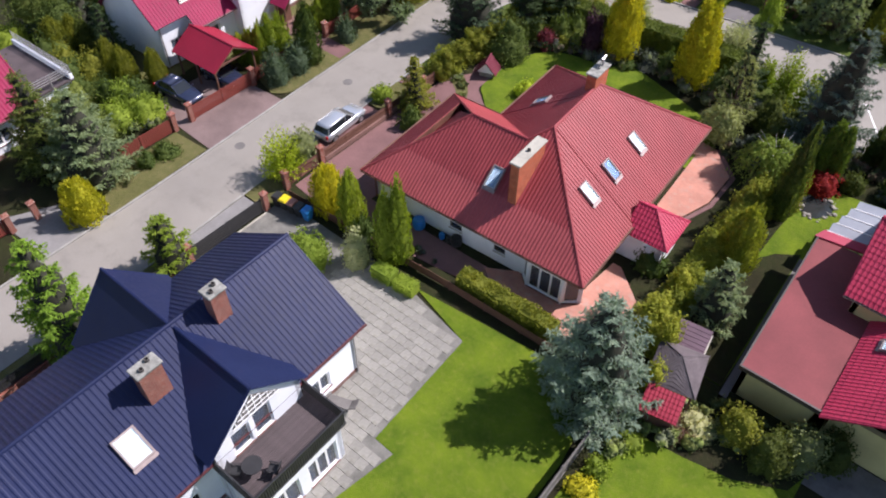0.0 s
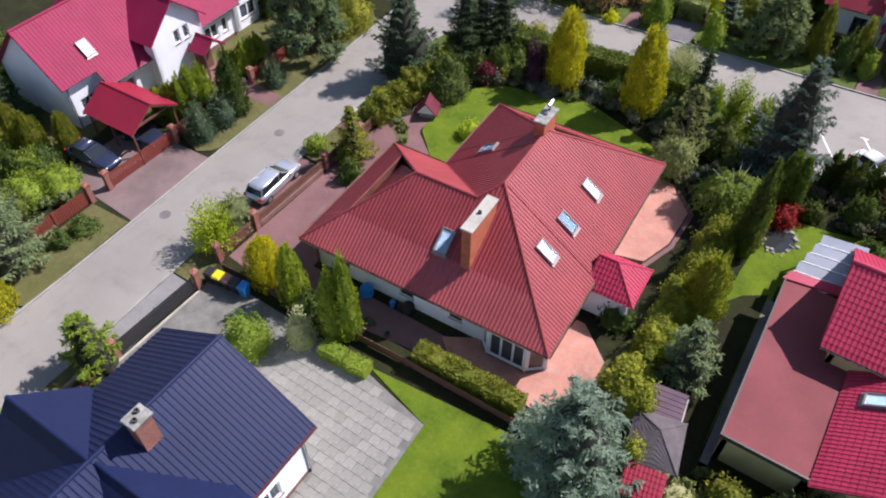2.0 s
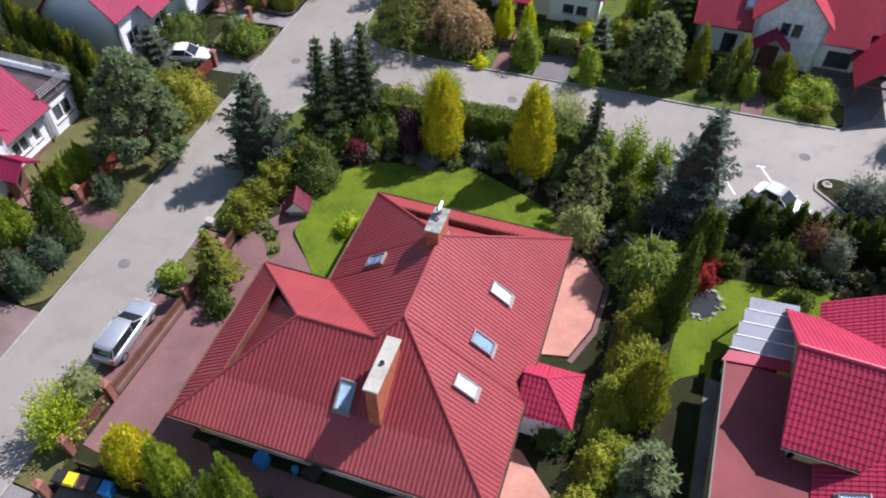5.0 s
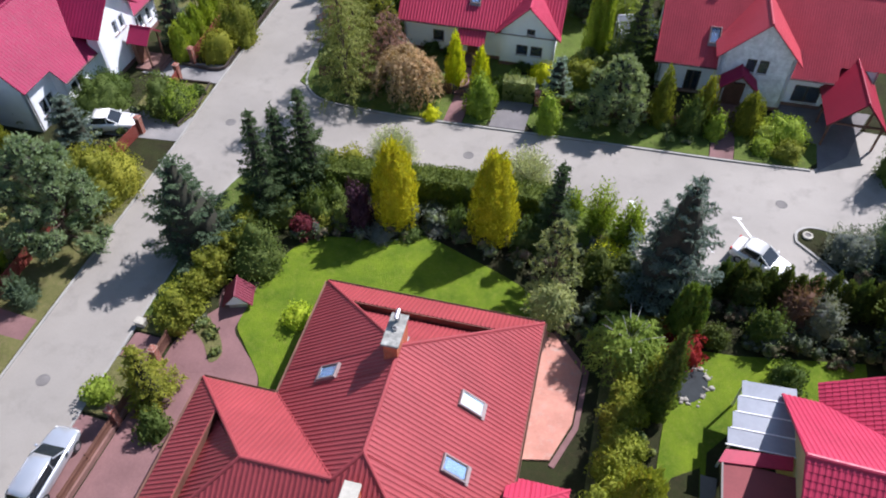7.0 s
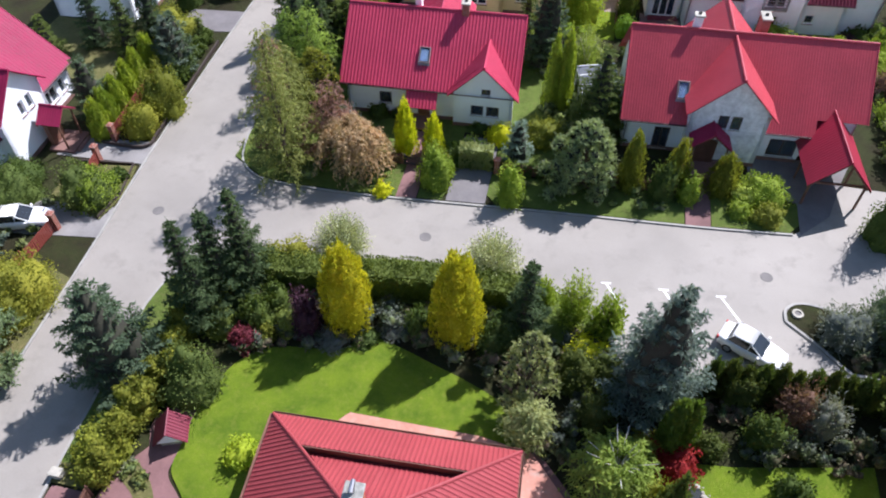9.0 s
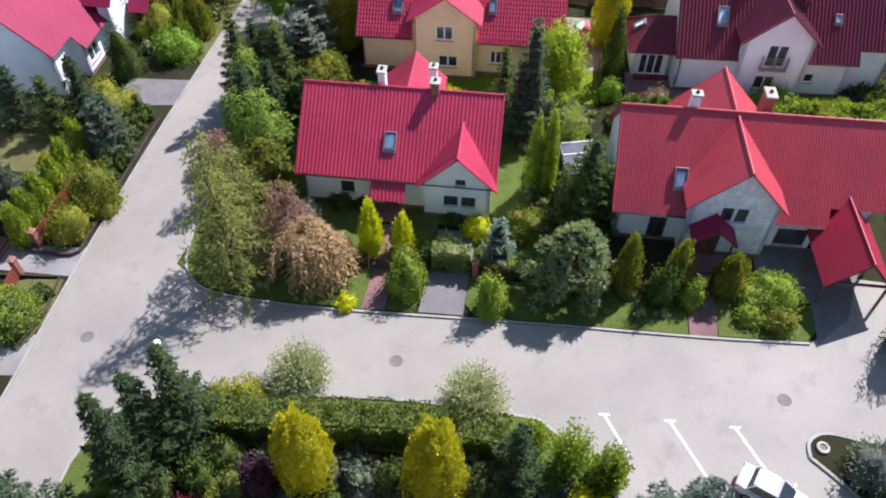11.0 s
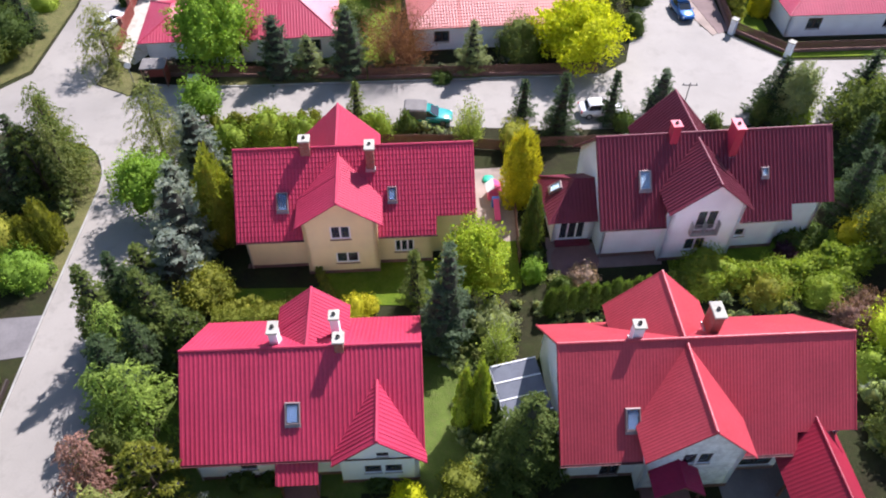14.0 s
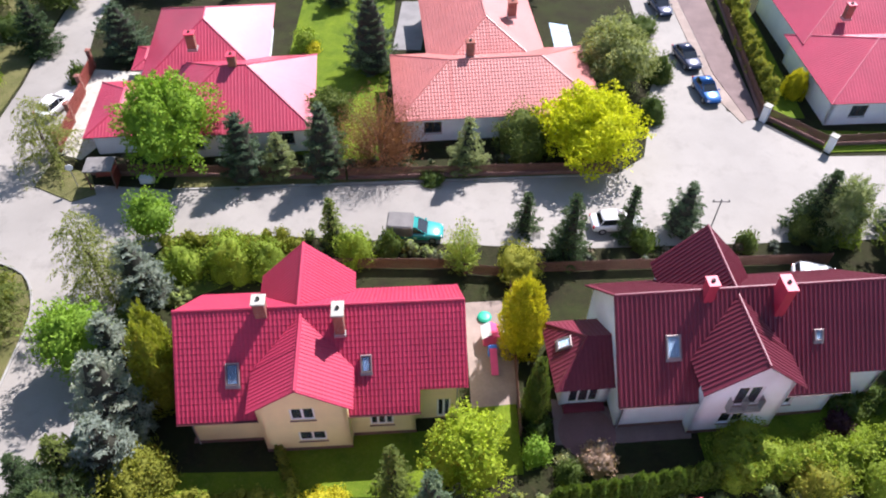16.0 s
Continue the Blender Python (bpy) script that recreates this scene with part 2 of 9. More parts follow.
FRAME = surface("white_frame", (0.84, 0.84, 0.84), 0.4, 0.04, 1.0, 10.0, relief=0)
DARKFRAME = surface("dark_frame", (0.06, 0.045, 0.04), 0.5, 0.2, 1.0, 10.0, relief=0)
GREYFRAME = surface("flashing_grey", (0.36, 0.35, 0.34), 0.45, 0.12, 1.0, 8.0, relief=0, metal=0.3)
DARKMETAL = surface("roof_window_metal", (0.3, 0.24, 0.23), 0.5, 0.15, 1.0, 8.0, relief=0, metal=0.3)
GLASS = glass_material("window_glass", (0.3, 0.34, 0.37))
SKYGLASS = glass_material("roof_window_glass", (0.62, 0.78, 0.92))
ROOM = surface("dark_room", (0.07, 0.065, 0.06), 0.9, 0.2, 0.7, 5.0)
BLUEBLIND = surface("blue_blind", (0.03, 0.075, 0.2), 0.8, 0.1, 1.0, 8.0)
BLIND = surface("white_blind", (0.68, 0.7, 0.7), 0.8, 0.05, 1.0, 8.0)
BRICK = brick_material("red_brick", (0.32, 0.09, 0.06), (0.35, 0.27, 0.22))
ORANGE_BRICK = brick_material("orange_brick", (0.55, 0.12, 0.05), (0.42, 0.2, 0.12))
MOSSCAP = surface("mossy_cap", (0.3, 0.3, 0.27), 0.9, 0.45, 2.5, 6.0)
PLUM_SHINGLE = surface("plum_shingle", (0.125, 0.078, 0.1), 0.85, 0.22, 1.2, 10.0)
CAPSTONE = surface("cap_concrete", (0.44, 0.42, 0.355), 0.9, 0.22, 1.2, 9.0)
IRON = surface("black_iron", (0.03, 0.03, 0.032), 0.5, 0.25, 1.0, 12.0)
FENCE_RED = surface("red_stained_wood", (0.24, 0.05, 0.035), 0.7, 0.25, 0.7, 9.0)
WOOD = surface("brown_wood", (0.16, 0.075, 0.05), 0.7, 0.3, 1.0, 12.0)
GREYWOOD = surface("grey_wood", (0.17, 0.16, 0.15), 0.8, 0.25, 1.0, 12.0)
DECK = surface("dark_deck", (0.085, 0.066, 0.068), 0.75, 0.25, 1.0, 12.0, per_object=0.2)
SILVER = surface("silver_paint", (0.62, 0.65, 0.68), 0.25, 0.04, 0.7, 20.0, metal=0.6, relief=0, coat=0.7)
CARWHITE = surface("white_paint", (0.82, 0.82, 0.8), 0.25, 0.03, 0.7, 20.0, relief=0, coat=0.7)
CARBLUE = surface("blue_paint", (0.02, 0.12, 0.36), 0.25, 0.06, 0.7, 20.0, metal=0.3, relief=0, coat=0.7)
CARNAVY = surface("navy_paint", (0.03, 0.04, 0.08), 0.25, 0.06, 0.7, 20.0, metal=0.3, relief=0, coat=0.7)
CARTEAL = surface("teal_paint", (0.03, 0.32, 0.30), 0.25, 0.06, 0.7, 20.0, relief=0, coat=0.6)
CARGLASS = surface("tinted_glass", (0.02, 0.025, 0.03), 0.06, 0.1, 1.0, 5.0, relief=0, coat=0.5)
RUBBER = surface("rubber", (0.025, 0.025, 0.025), 0.8, 0.2, 2.0, 15.0, relief=0)
ALLOY = surface("alloy", (0.5, 0.5, 0.52), 0.3, 0.1, 2.0, 15.0, metal=0.8, relief=0)
LAMP_RED = surface("tail_lens", (0.45, 0.02, 0.02), 0.2, 0.1, 2.0, 9.0, relief=0)
LAMP_CLEAR = surface("head_lens", (0.8, 0.8, 0.78), 0.1, 0.05, 2.0, 9.0, relief=0)


def plastic(name, c):
    return surface(name, c, 0.4, 0.08, 1.5, 12.0, relief=0)


BIN_YELLOW, BIN_BLUE, BIN_BROWN, BIN_BLACK = (plastic("bin_" + k, c) for k, c in (
    ("yellow", (0.75, 0.6, 0.02)), ("blue", (0.02, 0.22, 0.6)), ("brown", (0.35, 0.16, 0.12)), ("black", (0.03, 0.03, 0.03))))
TOY_PINK, TOY_GREEN, TOY_BLUE = plastic("toy_pink", (0.8, 0.1, 0.25)), plastic("toy_green", (0.02, 0.4, 0.25)), plastic("toy_blue", (0.05, 0.2, 0.7))
WATER = surface("pond_water", (0.03, 0.035, 0.035), 0.08, 0.2, 0.8, 4.0, relief=0.1)
STONE = surface("pale_stone", (0.33, 0.31, 0.27), 0.9, 0.25, 1.5, 9.0, per_object=0.25)
POLY = surface("polycarbonate", (0.302, 0.324, 0.36), 0.25, 0.12, 0.6, 5.0, relief=0)
BLUEPANE = surface("blue_pane", (0.42, 0.56, 0.7), 0.2, 0.25, 1.2, 6.0, relief=0.05)
GREYPANE = surface("grey_pane", (0.13, 0.14, 0.165), 0.25, 0.15, 0.8, 6.0, relief=0.05)
PAINT = surface("road_paint", (0.8, 0.8, 0.78), 0.7, 0.08, 1.0, 9.0)

# ---- building blocks ----


class Shape:
    """Collects faces of one part."""

    def __init__(self):
        self.v, self.f = [], []

    def poly(self, pts):
        k = len(self.v)
        self.v += [tuple(p) for p in pts]
        self.f.append(tuple(range(k, k + len(pts))))
        return self

    def box(self, x0, y0, z0, x1, y1, z1, m=None, bevel=0.0):
        """A box with its vertical and upper edges cut by a small bevel."""
        b = min(bevel, abs(x1 - x0) * 0.4, abs(y1 - y0) * 0.4, abs(z1 - z0) * 0.4)
        rings = []
        for z, i in ((z0, 0), (z1 - b, 0), (z1, b)) if b else ((z0, 0), (z1, 0)):
            q = [(x0 + i + b, y0 + i), (x1 - i - b, y0 + i), (x1 - i, y0 + i + b), (x1 - i, y1 - i - b),
                 (x1 - i - b, y1 - i), (x0 + i + b, y1 - i), (x0 + i, y1 - i - b), (x0 + i, y0 + i + b)] if b else [(x0, y0), (x1, y0), (x1, y1), (x0, y1)]
            rings.append([(x, y, z) for x, y in q])
        return self.loft(rings, m)

    def loft(self, rings, m=None, caps=True):
        k, n = len(self.v), len(rings[0])
        for ring in rings:
            self.v += [tuple(m @ Vector(p)) if m else tuple(p) for p in ring]
        for r in range(len(rings) - 1):
            for i in range(n):
                j = (i + 1) % n
                self.f.append((k + r * n + i, k + r * n + j, k + (r + 1) * n + j, k + (r + 1) * n + i))
        if caps:
            self.f.append(tuple(reversed(range(k, k + n))))
            self.f.append(tuple(range(k + (len(rings) - 1) * n, k + len(rings) * n)))
        return self

    def prism(self, pts, z0, z1):
        return self.loft([[(x, y, z0) for x, y in pts], [(x, y, z1) for x, y in pts]])

    def tube(self, a, b, r0, r1=None, n=8):
        a, b = Vector(a), Vector(b)
        d = (b - a).normalized()
        u = d.orthogonal().normalized()
        w = d.cross(u)
        ring = lambda c, r: [c + r * (math.cos(i * math.tau / n) * u + math.sin(i * math.tau / n) * w) for i in range(n)]
        return self.loft([ring(a, r0), ring(b, r0 if r1 is None else r1)])

    def mesh(self, name, mat):
        me = bpy.data.meshes.new(name)
        me.from_pydata(self.v, [], self.f)
        me.materials.append(mat)
        me.update()
        return me


def part(name, shape, mat, parent=None, label="", at=None):
    me = shape.mesh(name, mat) if isinstance(shape, Shape) else shape
    ob = new(name, me)
    if parent is not None:
        ob.parent = parent
    if at is not None:
        ob.matrix_basis = at
    return tagged(ob, label)


def thing(name, m, label, category, group="", kind=""):
    ob = new(name)
    ob.empty_display_size = 0.3
    ob.matrix_basis = m
    return tagged(ob, label, category, group, kind)


def structure(name, shape, mat, label=""):
    return tagged(part(name, shape, mat), label, "", "", "structure")


def sheet(name, pts, z, mat, label, thick=0.25):
    """A flat slab of ground with its top at z."""
    return structure(name, Shape().prism(pts, z - thick, z), mat, label)


def smooth(ob):
    ob.data.polygons.foreach_set("use_smooth", [True] * len(ob.data.polygons))
    return ob


def curve_pts(pts, n=6):
    """Catmull-Rom through the points."""
    out = []
    for i in range(len(pts) - 1):
        p = [Vector((*pts[max(0, min(len(pts) - 1, k))], 0)) for k in (i - 1, i, i + 1, i + 2)]
        for s in range(n):
            t = s / n
            q = 0.5 * ((2 * p[1]) + (p[2] - p[0]) * t + (2 * p[0] - 5 * p[1] + 4 * p[2] - p[3]) * t * t + (3 * p[1] - p[0] - 3 * p[2] + p[3]) * t ** 3)
            out.append((q.x, q.y))
    return out + [tuple(pts[-1])]


def strip(shape, pts, w, z0, z1):
    """A wall of width w along a line, closed at both ends."""
    rings = []
    for i, p in enumerate(pts):
        a, b = Vector(pts[max(i - 1, 0)]), Vector(pts[min(i + 1, len(pts) - 1)])
        d = (b - a).normalized()
        nx, ny = -d.y * w / 2, d.x * w / 2
        rings.append([(p[0] + nx, p[1] + ny, z0), (p[0] + nx, p[1] + ny, z1), (p[0] - nx, p[1] - ny, z1), (p[0] - nx, p[1] - ny, z0)])
    return shape.loft(rings)

# ---- roofs, walls, windows ----


def spans(poly, s):
    """Stretches of the line x = s inside a 2D outline."""
    cut = []
    for (x0, y0), (x1, y1) in zip(poly, poly[1:] + poly[:1]):
        if (x0 - s) * (x1 - s) < 0:
            cut.append(y0 + (y1 - y0) * (s - x0) / (x1 - x0))
    cut.sort()
    return list(zip(cut[::2], cut[1::2]))


def roof_slope(parent, pts, mat, rib=0.22, course=0.0, thick=0.09, name="roof_slope", high=0.03):
    """One plane of a sheet roof, folded into ribs and, where it has them, stepped into courses."""
    p = [Vector(q) for q in pts]
    nrm = Vector((0, 0, 0))
    for a, b in zip(p, p[1:] + p[:1]):
        nrm += a.cross(b)
    nrm.normalize()
    if nrm.z < 0:
        p.reverse()
        nrm = -nrm
    down = (Vector((0, 0, -1)) + nrm * nrm.z).normalized()
    along = nrm.cross(down)
    o = p[0]
    flat = [((q - o).dot(along), (q - o).dot(down)) for q in p]
    up = lambda s, q, h: tuple(o + along * s + down * q + nrm * h)
    lo, hi = min(s for s, _ in flat), max(s for s, _ in flat)
    w = rib * 0.6
    cols = {round(min(max(s, lo + 1e-3), hi - 1e-3), 4): 0.0 for s, _ in flat}
    for i in range(int((hi - lo) / rib)):
        s = lo + (i + 0.5) * rib
        for d, hh in ((-w / 2, 0.0), (-w / 5, high), (w / 5, high), (w / 2, 0.0)):
            if lo + 0.002 < s + d < hi - 0.002:
                cols[round(s + d, 4)] = hh
    q0, q1 = min(q for _, q in flat), max(q for _, q in flat)
    rows = [(q0 - 1, 0.0)]
    if course:
        for i in range(1, int((q1 - q0) / course) + 1):
            rows += [(q0 + i * course - 0.012, 0.022), (q0 + i * course + 0.012, 0.0)]
    rows.append((q1 + 1, 0.0 if not course else 0.02))
    sh, n = Shape(), len(rows) + 2
    for s in sorted(cols):
        cut = spans(flat, s)
        if not cut:
            continue
        a, b = cut[0][0], cut[-1][1]
        ring = [up(s, min(max(q, a), b), cols[s] + (h if a < q < b else 0.0)) for q, h in rows]
        ring += [up(s, b, -thick), up(s, a, -thick)]
        sh.v += ring
    for i in range(len(sh.v) // n - 1):
        for j in range(n):
            k = (j + 1) % n
            sh.f.append((i * n + j, i * n + k, i * n + n + k, i * n + n + j))
    m = len(sh.v) - n
    sh.f += [tuple(reversed(range(n))), tuple(range(m, m + n))]
    return part(name, sh, mat, parent)


def ridge_cap(parent, a, b, mat, r=0.11):
    a, b = Vector(a), Vector(b)
    d = (b - a).normalized()
    side = d.cross(Vector((0, 0, 1))).normalized()
    top = side.cross(d)
    sh = Shape()
    ring = lambda c: [c + side * r * x + top * r * y for x, y in ((-1.1, -0.35), (-0.8, 0.35), (-0.3, 0.75), (0.3, 0.75), (0.8, 0.35), (1.1, -0.35))]
    sh.loft([ring(a), ring(b)])
    return part("ridge_cap", sh, mat, parent)


def wall_frame(p0, p1, z=0.0):
    """Local axes of a wall seen from outside: x along it, y inwards, z up."""
    d = Vector((p1[0] - p0[0], p1[1] - p0[1], 0))
    m = Matrix.Translation((p0[0], p0[1], z)) @ Matrix.Rotation(math.atan2(d.y, d.x), 4, "Z")
    return m, d.length


def clip(poly, a, b):
    """Keeps the part of a polygon to the left of the line a-b."""
    out = []
    side = lambda p: (b[0] - a[0]) * (p[1] - a[1]) - (b[1] - a[1]) * (p[0] - a[0])
    for p, q in zip(poly, poly[1:] + poly[:1]):
        s, t = side(p), side(q)
        if s >= 0:
            out.append(p)
        if s * t < 0:
            k = s / (s - t)
            out.append((p[0] + k * (q[0] - p[0]), p[1] + k * (q[1] - p[1])))
    return out


def wall(parent, p0, p1, outline, mat, openings=(), thick=0.3, name="wall"):
    """A wall whose openings go through it. outline: convex, counter-clockwise, in metres along and up."""
    m, length = wall_frame(p0, p1)
    xs = sorted({q[0] for q in outline} | {v for o in openings for v in (o[0], o[2])})
    zs = sorted({q[1] for q in outline} | {v for o in openings for v in (o[1], o[3])})
    sh = Shape()
    for x0, x1 in zip(xs, xs[1:]):
        for z0, z1 in zip(zs, zs[1:]):
            cx, cz = (x0 + x1) / 2, (z0 + z1) / 2
            if any(o[0] < cx < o[2] and o[1] < cz < o[3] for o in openings):
                continue
            cell = [(x0, z0), (x1, z0), (x1, z1), (x0, z1)]
            for a, b in zip(outline, outline[1:] + outline[:1]):
                cell = clip(cell, a, b) if cell else cell
            if len(cell) > 2:
                sh.poly([(x, 0, z) for x, z in cell])
                sh.poly([(x, thick, z) for x, z in reversed(cell)])
    for a, b in zip(outline, outline[1:] + outline[:1]):
        sh.poly([(a[0], 0, a[1]), (a[0], thick, a[1]), (b[0], thick, b[1]), (b[0], 0, b[1])])
    for x0, z0, x1, z1 in (o[:4] for o in openings):
        for (ax, az), (bx, bz) in zip(((x0, z0), (x1, z0), (x1, z1), (x0, z1)), ((x1, z0), (x1, z1), (x0, z1), (x0, z0))):
            sh.poly([(ax, 0, az), (bx, 0, bz), (bx, thick, bz), (ax, thick, az)])
    return part(name, sh, mat, parent, at=m), m


def ring_frame(loops):
    """A window surround from four loops, closed round."""
    sh = Shape()
    n = len(loops[0])
    for lp in loops:
        sh.v += lp
    for i in range(len(loops)):
        for j in range(n):
            k, g = (j + 1) % n, (i + 1) % len(loops)
            sh.f.append((i * n + j, i * n + k, g * n + k, g * n + j))
    return sh


def window(parent, m, x0, z0, x1, z1, leaves=2, frame=None, sill=True, blind=0.0, name="window"):
    frame = frame or FRAME
    t = 0.12
    loop = lambda i, y: [(x0 + i, y, z0 + i), (x1 - i, y, z0 + i), (x1 - i, y, z1 - i), (x0 + i, y, z1 - i)]
    sh = ring_frame([loop(0, 0.08), loop(0, 0.15), loop(t, 0.15), loop(t, 0.08)])
    step = (x1 - x0) / leaves
    ob = part(name, sh, frame, parent, at=m)
    for i in range(1, leaves):
        part("mullion", Shape().box(x0 + i * step - 0.07, 0.075, z0 + t, x0 + i * step + 0.07, 0.155, z1 - t), frame, ob)
    for i in range(leaves):
        a, b = x0 + i * step + 0.045, x0 + (i + 1) * step - 0.045
        pane = part("pane", Shape().box(a, 0.105, z0 + 0.06, b, 0.12, z1 - 0.06), GLASS, ob)
        pane.visible_shadow = False
    part("curtain", Shape().box(x0 + 0.05, 0.22, z0, x1 - 0.05, 0.24, z1), BLIND if blind else BLUEBLIND, ob)
    if sill:
        part("sill", Shape().box(x0 - 0.06, -0.07, z0 - 0.05, x1 + 0.06, 0.08, z0 - 0.004, bevel=0.01), PLINTH if frame is not DARKFRAME else CAPSTONE, ob)
    return ob


def roof_window(parent, point, normal, w, h, blind=False):
    """A window lying in a roof plane; point on the plane, long side down the slope."""
    nrm = Vector(normal).normalized()
    down = (Vector((0, 0, -1)) + nrm * nrm.z).normalized()
    x = down.cross(nrm)
    m = Matrix((x, -down, nrm)).transposed().to_4x4()
    m.translation = Vector(point) + nrm * 0.075
    t = 0.07
    a, b = w / 2, h / 2
    loop = lambda i, z: [(-a - i, -b - i, z), (a + i, -b - i, z), (a + i, b + i, z), (-a - i, b + i, z)]
    sh = ring_frame([loop(t, -0.1), loop(t, 0.11), loop(t - 0.02, 0.13), loop(0.0, 0.13), loop(0.0, -0.1)])
    ob = part("roof_window", sh, DARKMETAL, parent, at=m)
    inner = ring_frame([loop(0, 0.02), loop(0, 0.1), loop(-0.06, 0.1), loop(-0.06, 0.02)])
    part("sash", inner, GREYFRAME if blind else DARKFRAME, ob)
    pane = part("pane", Shape().box(-a + 0.06, -b + 0.07, 0.07, a - 0.06, b - 0.07, 0.085), SKYGLASS, ob)
    pane.visible_shadow = False
    part("roller_blind", Shape().box(-a + 0.05, -b + 0.05, 0.04, a - 0.05, b - 0.05, 0.048), BLIND if blind else BLUEBLIND, ob)
    part("apron", Shape().box(-a - 0.1, -b - 0.26, -0.01, a + 0.1, -b - 0.07, 0.02), DARKMETAL, ob)
    return ob


def chimney(parent, u0, v0, u1, v1, z0, z1, mat, cap=None, pots=1, cowl=False):
    ob = part("chimney", Shape().box(u0, v0, z0, u1, v1, z1), mat, parent)
    o = 0.09
    part("cap", Shape().box(u0 - o, v0 - o, z1 + 0.003, u1 + o, v1 + o, z1 + 0.12, bevel=0.03), cap or CAPSTONE, ob)
    cu, cv = (u0 + u1) / 2, (v0 + v1) / 2
    for i in range(pots):
        k = (i + 0.5) / pots - 0.5
        pu, pv = cu + k * (u1 - u0) * 0.8, cv + k * (v1 - v0) * 0.8
        sh = Shape()
        n = 10
        ring = lambda r, z: [(pu + r * math.cos(j * math.tau / n), pv + r * math.sin(j * math.tau / n), z) for j in range(n)]
        sh.loft([ring(0.13, z1 + 0.123), ring(0.12, z1 + 0.26), ring(0.08, z1 + 0.26), ring(0.08, z1 + 0.15)])
        part("flue", sh, ROOM if not cowl else GREYFRAME, ob)
    if cowl:
        sh = Shape().tube((cu, v1 - 0.35, z1 + 0.123), (cu, v1 - 0.35, z1 + 0.55), 0.1)
        sh.tube((cu, v1 - 0.62, z1 + 0.6), (cu, v1 - 0.1, z1 + 0.72), 0.13, 0.1)
        part("cowl", sh, ALLOY, ob)
    part("flashing", Shape().box(u0 - 0.06, v0 - 0.06, z0, u1 + 0.06, v1 + 0.06, z0 + 0.25), GREYFRAME, ob)
    return ob


def gutter(parent, a, b, mat):
    a, b = Vector(a), Vector(b)
    d = (b - a).normalized()
    side = Vector((d.y, -d.x, 0)).normalized()
    sh = Shape()
    ring = lambda c: [c + side * x + Vector((0, 0, z)) for x, z in ((0.0, 0.0), (0.02, -0.07), (0.08, -0.1), (0.14, -0.07), (0.16, 0.0), (0.145, 0.0), (0.08, -0.085), (0.015, 0.0))]
    sh.loft([ring(a), ring(b)])
    return part("gutter", sh, mat, parent)


def downpipe(parent, x, y, z, mat):
    return part("downpipe", Shape().tube((x, y, 0.1), (x, y, z), 0.05), mat, parent)


